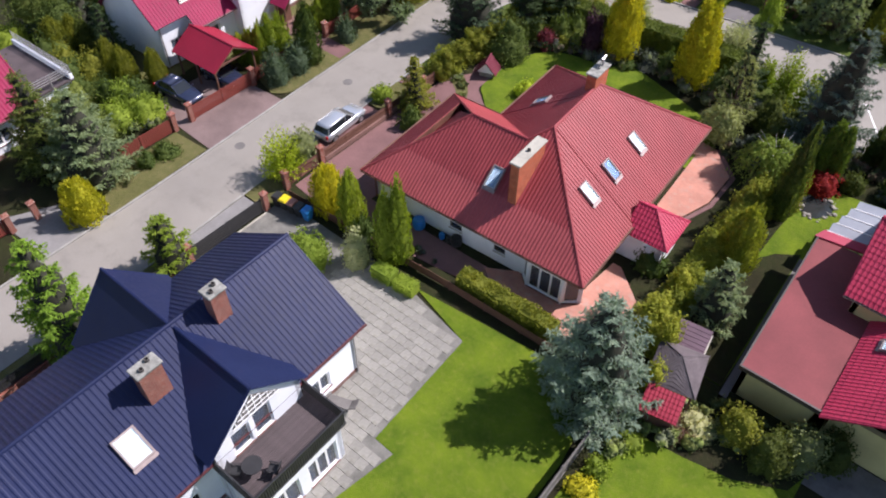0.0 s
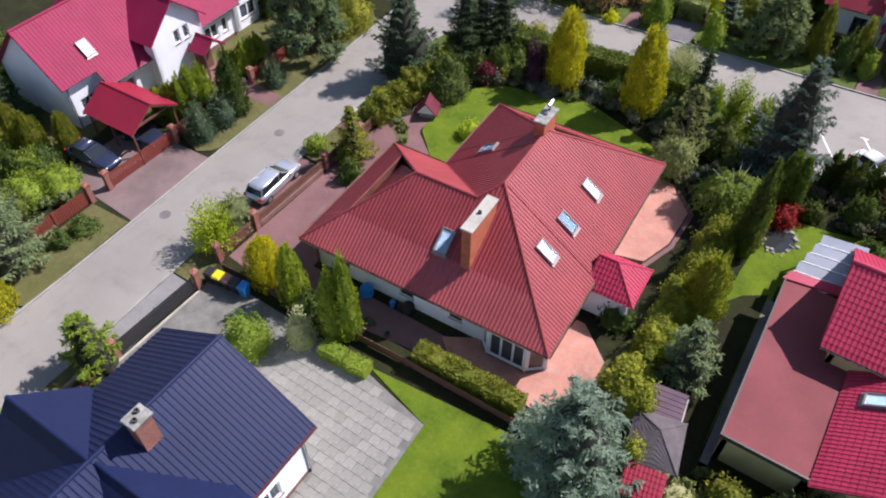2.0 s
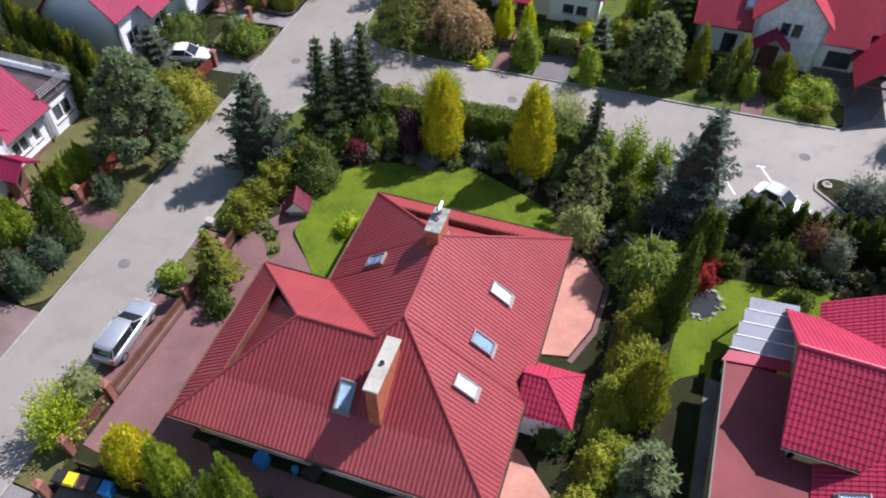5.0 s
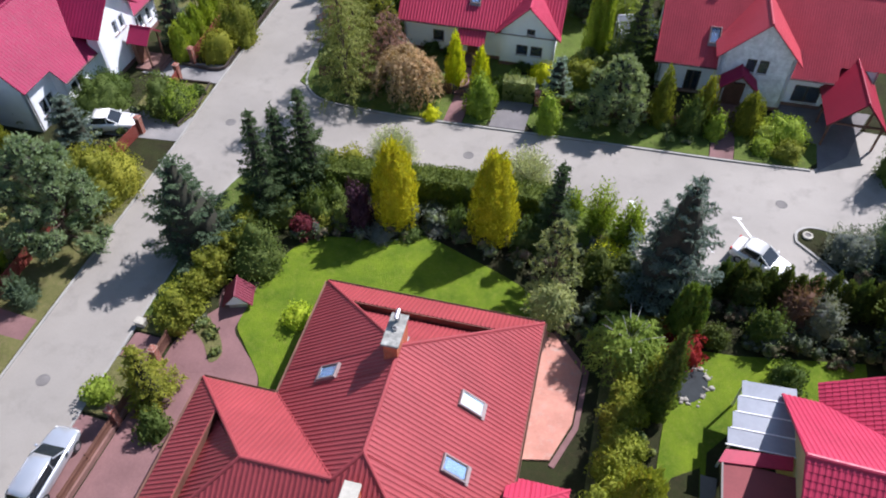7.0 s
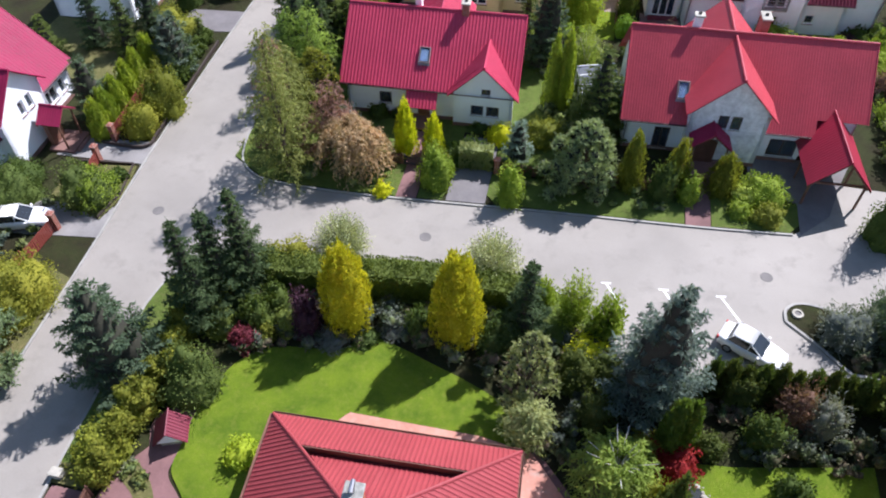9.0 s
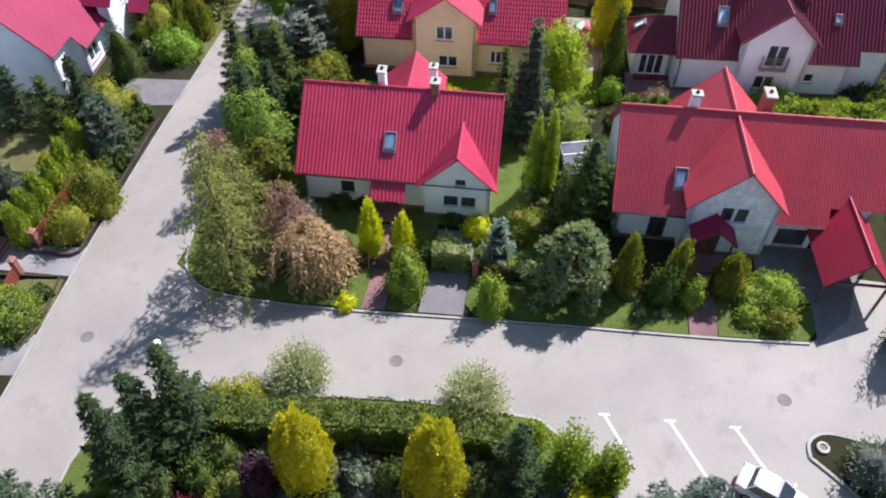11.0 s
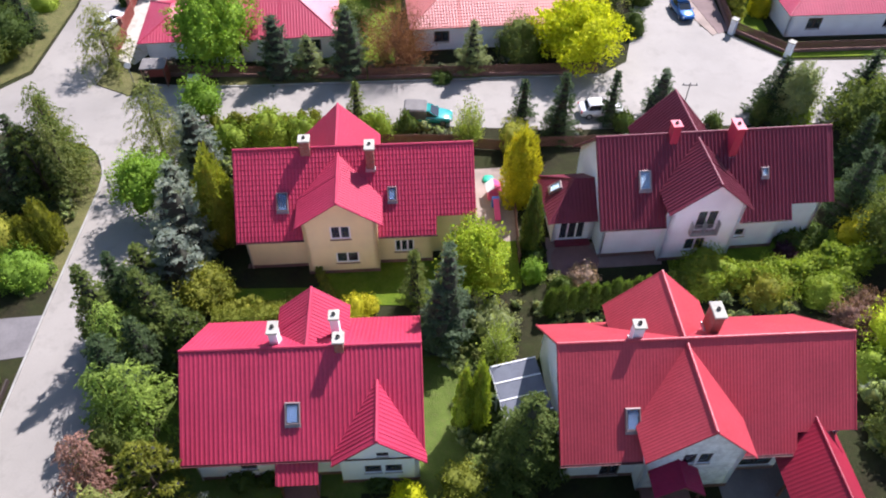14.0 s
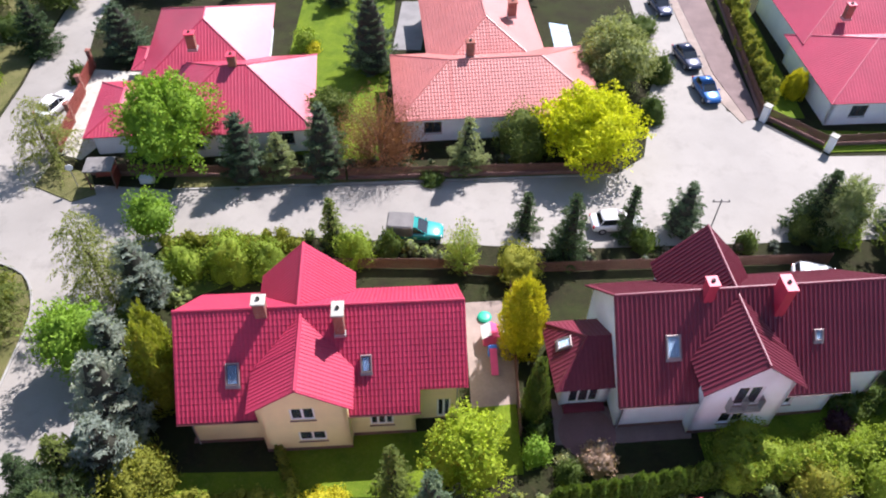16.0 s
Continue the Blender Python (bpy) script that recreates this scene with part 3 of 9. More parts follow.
def villa(m, label, roof, wall_mat, L, D, zr, ze, gable, back, step=None, rib=0.22, course=0.0, chimneys=(), skylights=(), front=(), gwin=(), right=(), frame=None, cap=None, trim=None, ends=(True, True), group="villas", smooth=False, high=0.03, lstep=None, gmat=None):
    """A storey-and-a-half house: a long gable roof (ridge along x, front towards -y) with a cross gable on each side."""
    trim = trim or roof
    h = thing("house", m, label, "house", group)
    a = L / 2
    s = (zr - ze) / D
    z_at = lambda v: zr - s * abs(v)
    us = step[0] if step else None
    over = 0.55
    # long slopes
    eave = [(-a, -lstep[1], z_at(lstep[1])), (lstep[0], -lstep[1], z_at(lstep[1])), (lstep[0], -D, ze)] if lstep else [(-a, -D, ze)]
    eave += [(us, -D, ze), (us, -step[1], z_at(step[1])), (a, -step[1], z_at(step[1]))] if step else [(a, -D, ze)]
    roof_slope(h, eave + [(a, 0, zr), (-a, 0, zr)], roof, rib, course, high=high)
    roof_slope(h, [(-a, D, ze), (a, D, ze), (a, 0, zr), (-a, 0, zr)], roof, rib, course, high=high)
    ridge_cap(h, (-a, 0, zr), (a, 0, zr), trim)
    for sgn in (-1, 1):
        for u in (-a + 0.05, a - 0.05):
            vv = step[1] if step and u > 0 and sgn < 0 else (lstep[1] if lstep and u < 0 and sgn < 0 else D)
            ridge_cap(h, (u, 0, zr - 0.03), (u, sgn * vv, z_at(vv) - 0.03), trim, 0.07)
    # cross gables
    for sgn, g in ((-1, gable), (1, back)):
        if not g:
            continue
        uc, hw, zg, zp, vf = g[:5]
        vb = (zr - zp) / s
        for w in (-hw, hw):
            ve = min((zr - zg) / s, abs(vf) - 0.05)
            roof_slope(h, [(uc, sgn * abs(vf), zp), (uc, sgn * vb, zp), (uc + w, sgn * ve, zg), (uc + w, sgn * abs(vf), zg)], roof, 40.0 if smooth else rib, course, high=high)
            ridge_cap(h, (uc, sgn * abs(vf), zp - 0.03), (uc + w, sgn * abs(vf), zg - 0.03), trim, 0.06)
        ridge_cap(h, (uc, sgn * abs(vf), zp), (uc, sgn * vb, zp), trim)
    # walls
    gu, ghw, gz, gzp, gvf = gable[:5]
    wy = -(D - over)
    gy = -(abs(gvf) - (gable[5] if len(gable) > 5 else 0.45))
    x0, x1 = -a + 0.5, a - 0.5
    gx0, gx1 = gu - ghw + 0.45, gu + ghw - 0.45
    top = ze + over * s - 0.1
    length, ly, ltop = gx0 - x0, wy, top
    if length > 0.3:
        runs = [(x0, gx0, wy, top, front)]
        if lstep:
            xs, ly = lstep[0] + 0.35, -(lstep[1] - over)
            ltop = z_at(ly) - 0.1
            runs = [(x0, xs, ly, ltop, [o for o in front if o[2] < xs - x0]), (xs, gx0, wy, top, [(o[0] - xs + x0, o[1], o[2] - xs + x0, *o[3:]) for o in front if o[0] > xs - x0])]
            wall(h, (xs, ly), (xs, wy), [(0, 0), (ly - wy, 0), (ly - wy, top), (0, ltop)], wall_mat)
        for xa, xb, yy, tt, ops in runs:
            wl, wm = wall(h, (xa, yy), (xb, yy), [(0, 0), (xb - xa, 0), (xb - xa, tt), (0, tt)], wall_mat, ops)
            for o in ops:
                window(h, wm, *o[:4], *(o[4:5]), frame=frame)
    sy = -(step[1] - over) if step else wy
    stop = z_at(sy) - 0.1 if step else top
    if x1 - gx1 > 0.3:
        xs = us - 0.35 if step else x1
        runs = [(gx1, xs, wy, top, [o for o in right if o[2] < xs - gx1])]
        if step:
            runs.append((xs, x1, sy, stop, [(o[0] - xs + gx1, o[1], o[2] - xs + gx1, *o[3:]) for o in right if o[2] >= xs - gx1]))
            wall(h, (xs, wy), (xs, sy), [(0, 0), (sy - wy, 0), (sy - wy, stop), (0, top)], wall_mat)
        for xa, xb, yy, tt, ops in runs:
            length = xb - xa
            wl, wm = wall(h, (xa, yy), (xb, yy), [(0, 0), (length, 0), (length, tt), (0, tt)], wall_mat, ops)
            for o in ops:
                window(h, wm, *o[:4], *(o[4:5]), frame=frame)
    gs = (gzp - gz) / ghw
    ge, gp, length = gz + 0.45 * gs - 0.1, gzp - 0.1, gx1 - gx0
    wl, wm = wall(h, (gx0, gy), (gx1, gy), [(0, 0), (length, 0), (length, ge), (length / 2, gp), (0, ge)], gmat or wall_mat, gwin)
    for o in gwin:
        window(h, wm, *o[:4], *(o[4:5]), frame=frame)
    for xa, ya, yb in ((gx0, wy, gy), (gx1, gy, wy)):
        length = abs(gy - wy)
        if length > 0.35:
            wall(h, (xa, ya), (xa, yb), [(0, 0), (length, 0), (length, ge), (0, ge)], wall_mat)
    w2 = 2 * (D - over)
    wall(h, (x0, -wy), (x0, ly), [(0, 0), (-wy - ly, 0), (-wy - ly, ltop), (w2 / 2, zr - 0.12), (0, top)], wall_mat)
    wall(h, (x1, sy), (x1, -wy), [(0, 0), (-wy - sy, 0), (-wy - sy, top), (-sy, zr - 0.12), (0, stop)], wall_mat)
    length = x1 - x0
    wall(h, (x1, -wy), (x0, -wy), [(0, 0), (length, 0), (length, top), (0, top)], wall_mat)
    if back:
        bu, bhw, bz, bzp, bvf = back[:5]
        b0, b1, by = bu - bhw + 0.45, bu + bhw - 0.45, abs(bvf) - 0.45
        bs = (bzp - bz) / bhw
        length = b1 - b0
        wall(h, (b1, by), (b0, by), [(0, 0), (length, 0), (length, bz + 0.45 * bs - 0.1), (length / 2, bzp - 0.1), (0, bz + 0.45 * bs - 0.1)], wall_mat)
        for xa in (b0, b1):
            ya, yb = (by, -wy) if xa == b0 else (-wy, by)
            length = by + wy
            if length > 0.35:
                wall(h, (xa, ya), (xa, yb), [(0, 0), (length, 0), (length, bz + 0.4), (0, bz + 0.4)], wall_mat)
    sh = Shape().box((lstep[0] + 0.35 if lstep else x0) - 0.03, wy - 0.03, 0.0, gx0 - 0.04, wy - 0.002, 0.35).box(gx0 - 0.03, gy - 0.03, 0.0, gx1 + 0.03, gy - 0.002, 0.35).box(gx1 + 0.04, wy - 0.03, 0.0, (us - 0.35 if step else x1) + 0.03, wy - 0.002, 0.35)
    part("plinth", sh, PLINTH, h)
    gutter(h, (lstep[0] if lstep else -a, -D, ze), (us if step else a, -D, ze), GUTTER)
    downpipe(h, x0 + 0.1, ly - 0.09, ltop - 0.3, GREYFRAME)
    downpipe(h, x1 - 0.1, sy - 0.09, stop - 0.3, GREYFRAME)
    for c in chimneys:
        chimney(h, *c[:6], c[6], cap, *(c[7:]))
    nf = (0, -s, 1)
    for u, v, w, hh, bl in skylights:
        roof_window(h, (u, v, z_at(v)), nf, w, hh, bl)
    return h


def hip_roof(h, x0, y0, x1, y1, ze, k, mat, rib=0.22, course=0.0, cap=None, high=0.03):
    """A hipped roof over a rectangle; the ridge runs along the longer side."""
    w, d = x1 - x0, y1 - y0
    r = min(w, d) / 2
    z = ze + k * r
    if w >= d:
        a, b = (x0 + r, y0 + r, z), (x1 - r, y0 + r, z)
        faces = [[(x0, y0, ze), (x1, y0, ze), b, a], [(x1, y1, ze), (x0, y1, ze), a, b], [(x0, y1, ze), (x0, y0, ze), a], [(x1, y0, ze), (x1, y1, ze), b]]
    else:
        a, b = (x0 + r, y0 + r, z), (x0 + r, y1 - r, z)
        faces = [[(x0, y1, ze), (x0, y0, ze), a, b], [(x1, y0, ze), (x1, y1, ze), b, a], [(x0, y0, ze), (x1, y0, ze), a], [(x1, y1, ze), (x0, y1, ze), b]]
    for f in faces:
        roof_slope(h, f, mat, rib, course, high=high)
    for p, q in (((x0, y0, ze), a), ((x1, y1, ze), b), ((x1, y0, ze) if w < d else (x0, y1, ze), a), ((x0, y1, ze) if w < d else (x1, y0, ze), b), (a, b)):
        if (Vector(p) - Vector(q)).length > 0.1:
            ridge_cap(h, p, q, cap or mat, 0.09)
    return a, b


def box_walls(h, x0, y0, x1, y1, z, mat, south=(), east=(), frame=None, west=()):
    w, d = x1 - x0, y1 - y0
    for p, q, ln, ops in (((x0, y0), (x1, y0), w, south), ((x1, y0), (x1, y1), d, east), ((x1, y1), (x0, y1), w, ()), ((x0, y1), (x0, y0), d, west)):
        wl, wm = wall(h, p, q, [(0, 0), (ln, 0), (ln, z), (0, z)], mat, ops)
        for o in ops:
            window(h, wm, *o[:4], *(o[4:5]), frame=frame)

# ---- ground, roads, lawns ----
structure("ground", Shape().poly([(-1500, -1500, -0.02), (1500, -1500, -0.02), (1500, 1500, -0.02), (-1500, 1500, -0.02)]), GROUND, "dark earth and rough grass between the gardens")

west_kerb = [(-40.6, -40), (-41.05, 9), (-42.1, 33), (-43.05, 54), (-43.9, 66), (-44.6, 82), (-44.9, 101)]
west_bend = [(-44.9, 101), (-45.4, 103.6), (-47.2, 106.4), (-51, 108)]
east_kerb = [(-34.3, -40), (-35.2, 12), (-35.9, 25), (-36.6, 41), (-37.2, 52.5)]
south_bend = [(-37.2, 52.5), (-36.4, 55.6), (-33.4, 57.6), (-29.5, 58.4)]
south_kerb = [(-29.5, 58.4), (-19.5, 59.6), (-12.0, 59.7)]
north_kerb = [(4.4, 67.9), (-2, 67.25), (-13, 66.45), (-26, 65.35), (-31.5, 65.2)]
north_bend = [(-31.5, 65.2), (-34.6, 65.5), (-36.6, 67.2), (-37.3, 70)]
up_kerb = [(-37.3, 70), (-38.6, 90), (-39.2, 106)]
road = west_kerb + curve_pts(west_bend)[1:] + [(-58, 108.6), (-90, 109), (-90, 114), (-60, 114.4), (-57, 118), (-56.8, 131), (-57.4, 139), (-58, 180), (-53.4, 180), (-53, 142), (-50.9, 130), (-50.2, 121), (-49.6, 118.4), (-46, 116.6)] + [(-38, 116), (0.6, 118.6), (3.6, 121), (5.2, 127), (5.6, 130), (7.0, 134), (6.8, 150), (6.5, 170), (13, 170), (12.9, 128), (16, 126.2), (20.6, 121.4), (60, 123), (60, 114), (20, 111), (-5, 109.6), (-30, 110.8), (-36.5, 110.6), (-39.2, 106)]
road += up_kerb[-2::-1] + curve_pts(north_bend)[-2::-1] + north_kerb[-2::-1] + [(7.2, 70.5), (8.4, 74), (13, 74), (12, 66), (60, 70), (60, 58), (9, 60), (7.6, 55.2), (-6.6, 54.2), (-8.4, 57.4), (-12, 59.7)]
road += south_kerb[-2::-1] + curve_pts(south_bend)[-2::-1] + east_kerb[-2::-1]
sheet("road", road, 0.0, ASPHALT, "pale grey concrete street with faint stains")

kerbs = Shape()
for line in (west_kerb, west_bend, south_bend, south_kerb, north_kerb, north_bend, up_kerb, east_kerb[1:], [(-38, 116), (-20, 117.2), (0.6, 118.6)], [(-12.0, 59.7), (-8.6, 57.3), (-6.6, 54.2)]):
    strip(kerbs, curve_pts(line, 4), 0.16, -0.1, 0.11)
structure("trim_kerb", kerbs, KERB, "pale concrete kerb along the street")


def slab(name, pts, mat, label, z=0.05):
    return sheet(name, pts, z, mat, label)


# verges between the street and the fences
slab("verge", [(-41.2, 13.5), (-41.75, 22.2), (-45.3, 22.0), (-44.9, 12)], VERGE, "short green verge beside the street", 0.09)
slab("verge", curve_pts([(-43.4, 30.3), (-42.4, 31.3), (-42.3, 33.5), (-42.7, 43), (-43.1, 53.4)]) + [(-46.8, 54.6), (-45.9, 31.0)], VERGE, "worn grass verge beside the street", 0.09)
slab("verge", curve_pts([(-36.55, 41.5), (-37.1, 52.2), (-36.3, 55.4), (-33.3, 57.4), (-29.5, 58.2), (-19.5, 59.4), (-12, 59.5), (-8.6, 57.1)]) + [(-9.5, 54.5), (-14, 56.6), (-30, 55.6), (-34, 51.5), (-34.2, 41.5)], MOWN, "green verge with shrubs beside the street", 0.09)
slab("verge", [(-37.3, 67.4), (-34.6, 65.7), (-31.5, 65.4), (-26, 65.55), (-24.0, 65.7), (-24.0, 69.2), (-33.5, 69.4), (-35.2, 90), (-36, 103), (-30, 106), (-30, 110.4), (-36.5, 110.2), (-38.9, 105.5), (-38.4, 90), (-37.2, 70)], MOWN, "shaded grass strip round the corner garden", 0.09)
for pts in ([(-22.4, 65.9), (-20.6, 66.0), (-20.4, 67.4), (-20.6, 69.4), (-22.4, 69.4)], [(-17.4, 69.6), (-17.4, 67.2), (-16.6, 66.4), (-13, 66.65), (-3.1, 67.3), (-3.1, 70.2)], [(-1.2, 67.5), (4.2, 68.0), (4.9, 68.9), (5.0, 71), (-1.2, 70.9)]):
    slab("verge", pts, MOWN, "mown green verge beside the street", 0.09)
slab("verge", [(-45.0, 101), (-45.5, 103.5), (-47.2, 106.2), (-52, 107.6), (-60, 100), (-47, 92), (-44.75, 90)], VERGE, "rough grass corner beside the street", 0.07)
slab("verge", [(-38, 116.15), (-20, 117.35), (0.4, 118.7), (0.4, 119.8), (-38, 117.8)], VERGE, "thin grass strip under the fence", 0.08)
slab("verge", [(-34.7, -8), (-35.1, 12), (-35.2, 14.4), (-33.45, 14.4), (-33.35, -8)], VERGE, "grass strip in front of a metal fence", 0.09)
slab("verge", [(-35.6, 20.8), (-35.8, 24.3), (-33.9, 24.3), (-33.5, 20.8)], VERGE, "grass strip in front of a gate", 0.09)
slab("drive", [(-35.25, 14.5), (-35.55, 20.7), (-33.3, 20.7), (-33.3, 14.5)], DRIVE, "grey paved crossing in front of a gate", 0.03)
slab("verge", [(-50, 116.2), (-46.2, 114.4), (-44.4, 115.3), (-45.5, 117.6), (-49.5, 119.6)], VERGE, "worn grass triangle at the corner", 0.08)
slab("lawn", [(16.8, 126.1), (20.9, 121.9), (40, 123), (40, 125), (21.5, 125)], LAWN, "bright mown lawn behind a hedge", 0.1)
slab("verge", [(13.9, 126.1), (12.6, 129.5), (11.9, 136), (11.3, 152), (12.2, 152), (13.0, 134), (14.5, 126.6)], SANDPAVE, "sandy strip beside the lane", 0.06)
slab("path", [(14.6, 126.5), (13.1, 134), (12.3, 152), (15.6, 152), (15.9, 127.2)], BROWNPAVE, "brown paved footpath along a fence", 0.03)
slab("verge", [(-57.4, 118.4), (-57.1, 131), (-57.7, 139), (-58.3, 180), (-90, 180), (-90, 115.5), (-60.4, 115)], VERGE, "rough grass beside the lane", 0.06)
slab("lawn", [(17.2, 93), (26, 94), (26, 104), (17.4, 103)], LAWN, "bright lawn beside the wine-red house", 0.03)
slab("lawn", [(16, 74), (30, 75), (30, 90), (15, 89)], VERGE, "rough garden grass behind the houses", 0.02)
slab("lawn", [(-31, 140), (-20.4, 140), (-20.4, 150), (-31, 150)], LAWN, "bright lawn in front of dark trees", 0.02)
slab("terrace", [(-20.2, 138), (-17.2, 138), (-16.2, 148), (-19.6, 148)], DRIVE, "dark paved terrace beside a bungalow", 0.03)
slab("terrace", [(-5.05 + 1.9 * math.cos(i * math.tau / 24), 93.3 + 1.9 * math.sin(i * math.tau / 24)) for i in range(24)], REDPAVE, "round brown paved seating place", 0.045)
isl = curve_pts([(3.2, 59.9), (3.3, 60.9), (4.4, 61.6), (7.2, 61.5), (12, 62.4), (12, 56.9), (7.3, 56.6), (6.4, 56.9), (4.7, 58.6), (3.2, 59.9)])
structure("trim_island", strip(Shape(), isl, 0.18, -0.1, 0.12), KERB, "pale kerb round a planted island")
slab("verge", isl[:-1], GROUND, "dark planted earth inside the kerbed island", 0.07)
for x, y in ((-8.2, 60.65), (-4.45, 60.88), (-0.75, 61.1)):
    d = Vector((0.52, -0.854))
    e = Vector((0.854, 0.52)) * 0.07
    p, q = Vector((x, y)), Vector((x, y)) + d * (2.4 if x < -8 else 4.2)
    line = Shape().prism([tuple(p - e), tuple(q - e), tuple(q + e), tuple(p + e)], 0.0, 0.004)
    line.prism([(x - 0.32, y - 0.06), (x + 0.32, y + 0.02), (x + 0.31, y + 0.14), (x - 0.33, y + 0.06)], 0.0, 0.006)
    structure("trim_marking", line, PAINT, "white parking line painted on the street")
for x, y in ((-39.7, 35.6), (-40.4, 60.6), (-20.9, 62.2), (-40.2, 24.2), (2.3, 63.5)):
    sh = Shape()
    n = 20
    ring = lambda r, z: [(x + r * math.cos(i * math.tau / n), y + r * math.sin(i * math.tau / n), z) for i in range(n)]
    sh.loft([ring(0.42, -0.02), ring(0.42, 0.012), ring(0.36, 0.016), ring(0.35, 0.006)])
    tagged(part("manhole_cover", sh, GREYWOOD), "round iron manhole cover set in the street", "manhole", "manholes")

# drives and paths
slab("drive", [(-41.68, 22.45), (-42.02, 30.3), (-45.7, 30.1), (-50, 30.3), (-50, 23), (-45.35, 22.6)], BROWNPAVE, "reddish paved driveway", 0.02)
slab("drive", [(-41.2, 8.4), (-41.25, 13.3), (-45, 11.8), (-47, 8)], DRIVE, "grey paved driveway", 0.02)
slab("path", [(-42.65, 37.6), (-42.75, 39.2), (-48, 39.4), (-48, 37.6)], REDPAVE, "narrow red paved path", 0.095)
slab("drive", [(-43.35, 57.2), (-43.6, 60.2), (-52, 59.6), (-52, 56)], DRIVE, "grey driveway to a red gate", 0.02)
slab("drive", [(-44.0, 65.0), (-44.1, 67.6), (-51, 66.8), (-51, 64.6)], DRIVE, "narrow paved entrance", 0.02)
slab("drive", [(-44.75, 84), (-44.85, 87.6), (-50, 87), (-50, 83)], DARKPAVE, "grey paved entrance", 0.02)
slab("car_pad", [(-36.0, 24.5), (-36.45, 34.3), (-33.9, 34.3), (-33.9, 24.5)], REDPAVE, "reddish paved parking strip by the fence", 0.03)
slab("courtyard", [(-33.6, 23.9), (-33.7, 40.3)] + curve_pts([(-33.0, 39.4), (-31.7, 38.8), (-30.6, 39.2), (-30.3, 40.3), (-31.2, 42.1), (-32.2, 43.2), (-32.8, 45.1), (-31.5, 46.4), (-30.3, 45.6), (-30.4, 43.7), (-30.6, 42.2), (-29.5, 41.1), (-27.8, 39.6), (-27.2, 38.0)]) + [(-28.3, 37.3), (-28.3, 26.4), (-16.5, 26.6), (-16.5, 24.9), (-29, 23.4)], REDPAVE, "dark red block paving round the house", 0.02)
slab("path", [(-36.35, 38.4), (-36.3, 40.2), (-33.95, 40.2), (-33.95, 38.5)], REDPAVE, "red paved entrance from the street", 0.06)
slab("verge", [(-36.5, 40.35), (-36.5, 41.5), (-34.2, 41.5), (-34.0, 40.35)], VERGE, "grass strip beside a garden entrance", 0.09)
slab("verge", [(-36.4, 34.5), (-36.5, 38.3), (-34.0, 38.3), (-34.0, 34.5)], VERGE, "grass strip beside a garden entrance", 0.09)
slab("path", [(-33.7, 40.2), (-33.4, 41.6), (-32.3, 43.4), (-30.9, 42.3), (-30.0, 40.3), (-30.4, 39.0), (-31.7, 38.5), (-33.2, 39.2)], REDPAVE, "dark red paved pad beside a flower bed", 0.03)
slab("verge", curve_pts([(-33.1, 41.4), (-32.9, 42.5), (-31.5, 41.7), (-30.5, 40.3), (-30.9, 39.5), (-31.9, 40.6), (-33.1, 41.4)])[:-1], VERGE, "planted triangle between two garden paths", 0.05)
slab("path", [(-24.0, 65.7), (-22.5, 65.85), (-22.5, 73.5), (-24.3, 73.5)], REDPAVE, "red paved path to a front door", 0.03)
slab("drive", [(-20.3, 66.1), (-17.4, 66.35), (-17.5, 73.8), (-20.3, 73.6)], DARKPAVE, "dark grey paved drive behind a gate", 0.03)
slab("path", [(-3.0, 67.3), (-1.25, 67.4), (-1.0, 74.2), (-3.0, 74.2)], REDPAVE, "red paved path to a porch", 0.03)
# the dark paving here carries the shade round the carport in its colour
slab("drive", [(4.95, 68.0), (7.2, 70.4), (8.4, 74), (9.4, 76.5), (1.6, 76.2), (1.8, 72.2), (5.0, 71.3)], DARKPAVE, "drive leading under a carport, darkened for shade", 0.03)
slab("terrace", [(-13.0, 104), (-8.6, 104.4), (-9.6, 95), (-12.6, 94.6)], SANDPAVE, "sandy paved yard beside the house", 0.02)
slab("terrace", [(-7.2, 95.8), (-7.2, 92.4), (-2.8, 92.6), (1.75, 93.0), (1.9, 94.4), (-3.0, 95.2)], BROWNPAVE, "grey brown paved terrace", 0.03)
slab("yard", [(6, 106.3), (13.8, 106.8), (13.8, 101), (6, 100.6)], DRIVE, "paved yard behind the house", 0.02)

slab("verge", [(-44.2, 64.6), (-43.55, 61.6), (-44.1, 58.8), (-46.3, 59.6), (-48.8, 60.4), (-49.0, 63.0), (-46.6, 64.2)], VERGE, "planted bed between two driveways", 0.1)
structure("trim_retaining_edge", strip(strip(Shape(), curve_pts([(-48.9, 66.7), (-44.7, 66.75), (-44.45, 69), (-44.75, 75), (-45.1, 82)], 4), 0.14, -0.1, 0.3), [(-48.8, 64.2), (-44.5, 64.75), (-43.85, 61.5), (-44.25, 58.9)], 0.14, -0.1, 0.25), DARKFRAME, "dark low retaining edge along the street")
slab("lawn", [(-62, 74), (-50.2, 74), (-50.4, 83), (-62, 83)], VERGE, "shaded grass between two white houses", 0.03)
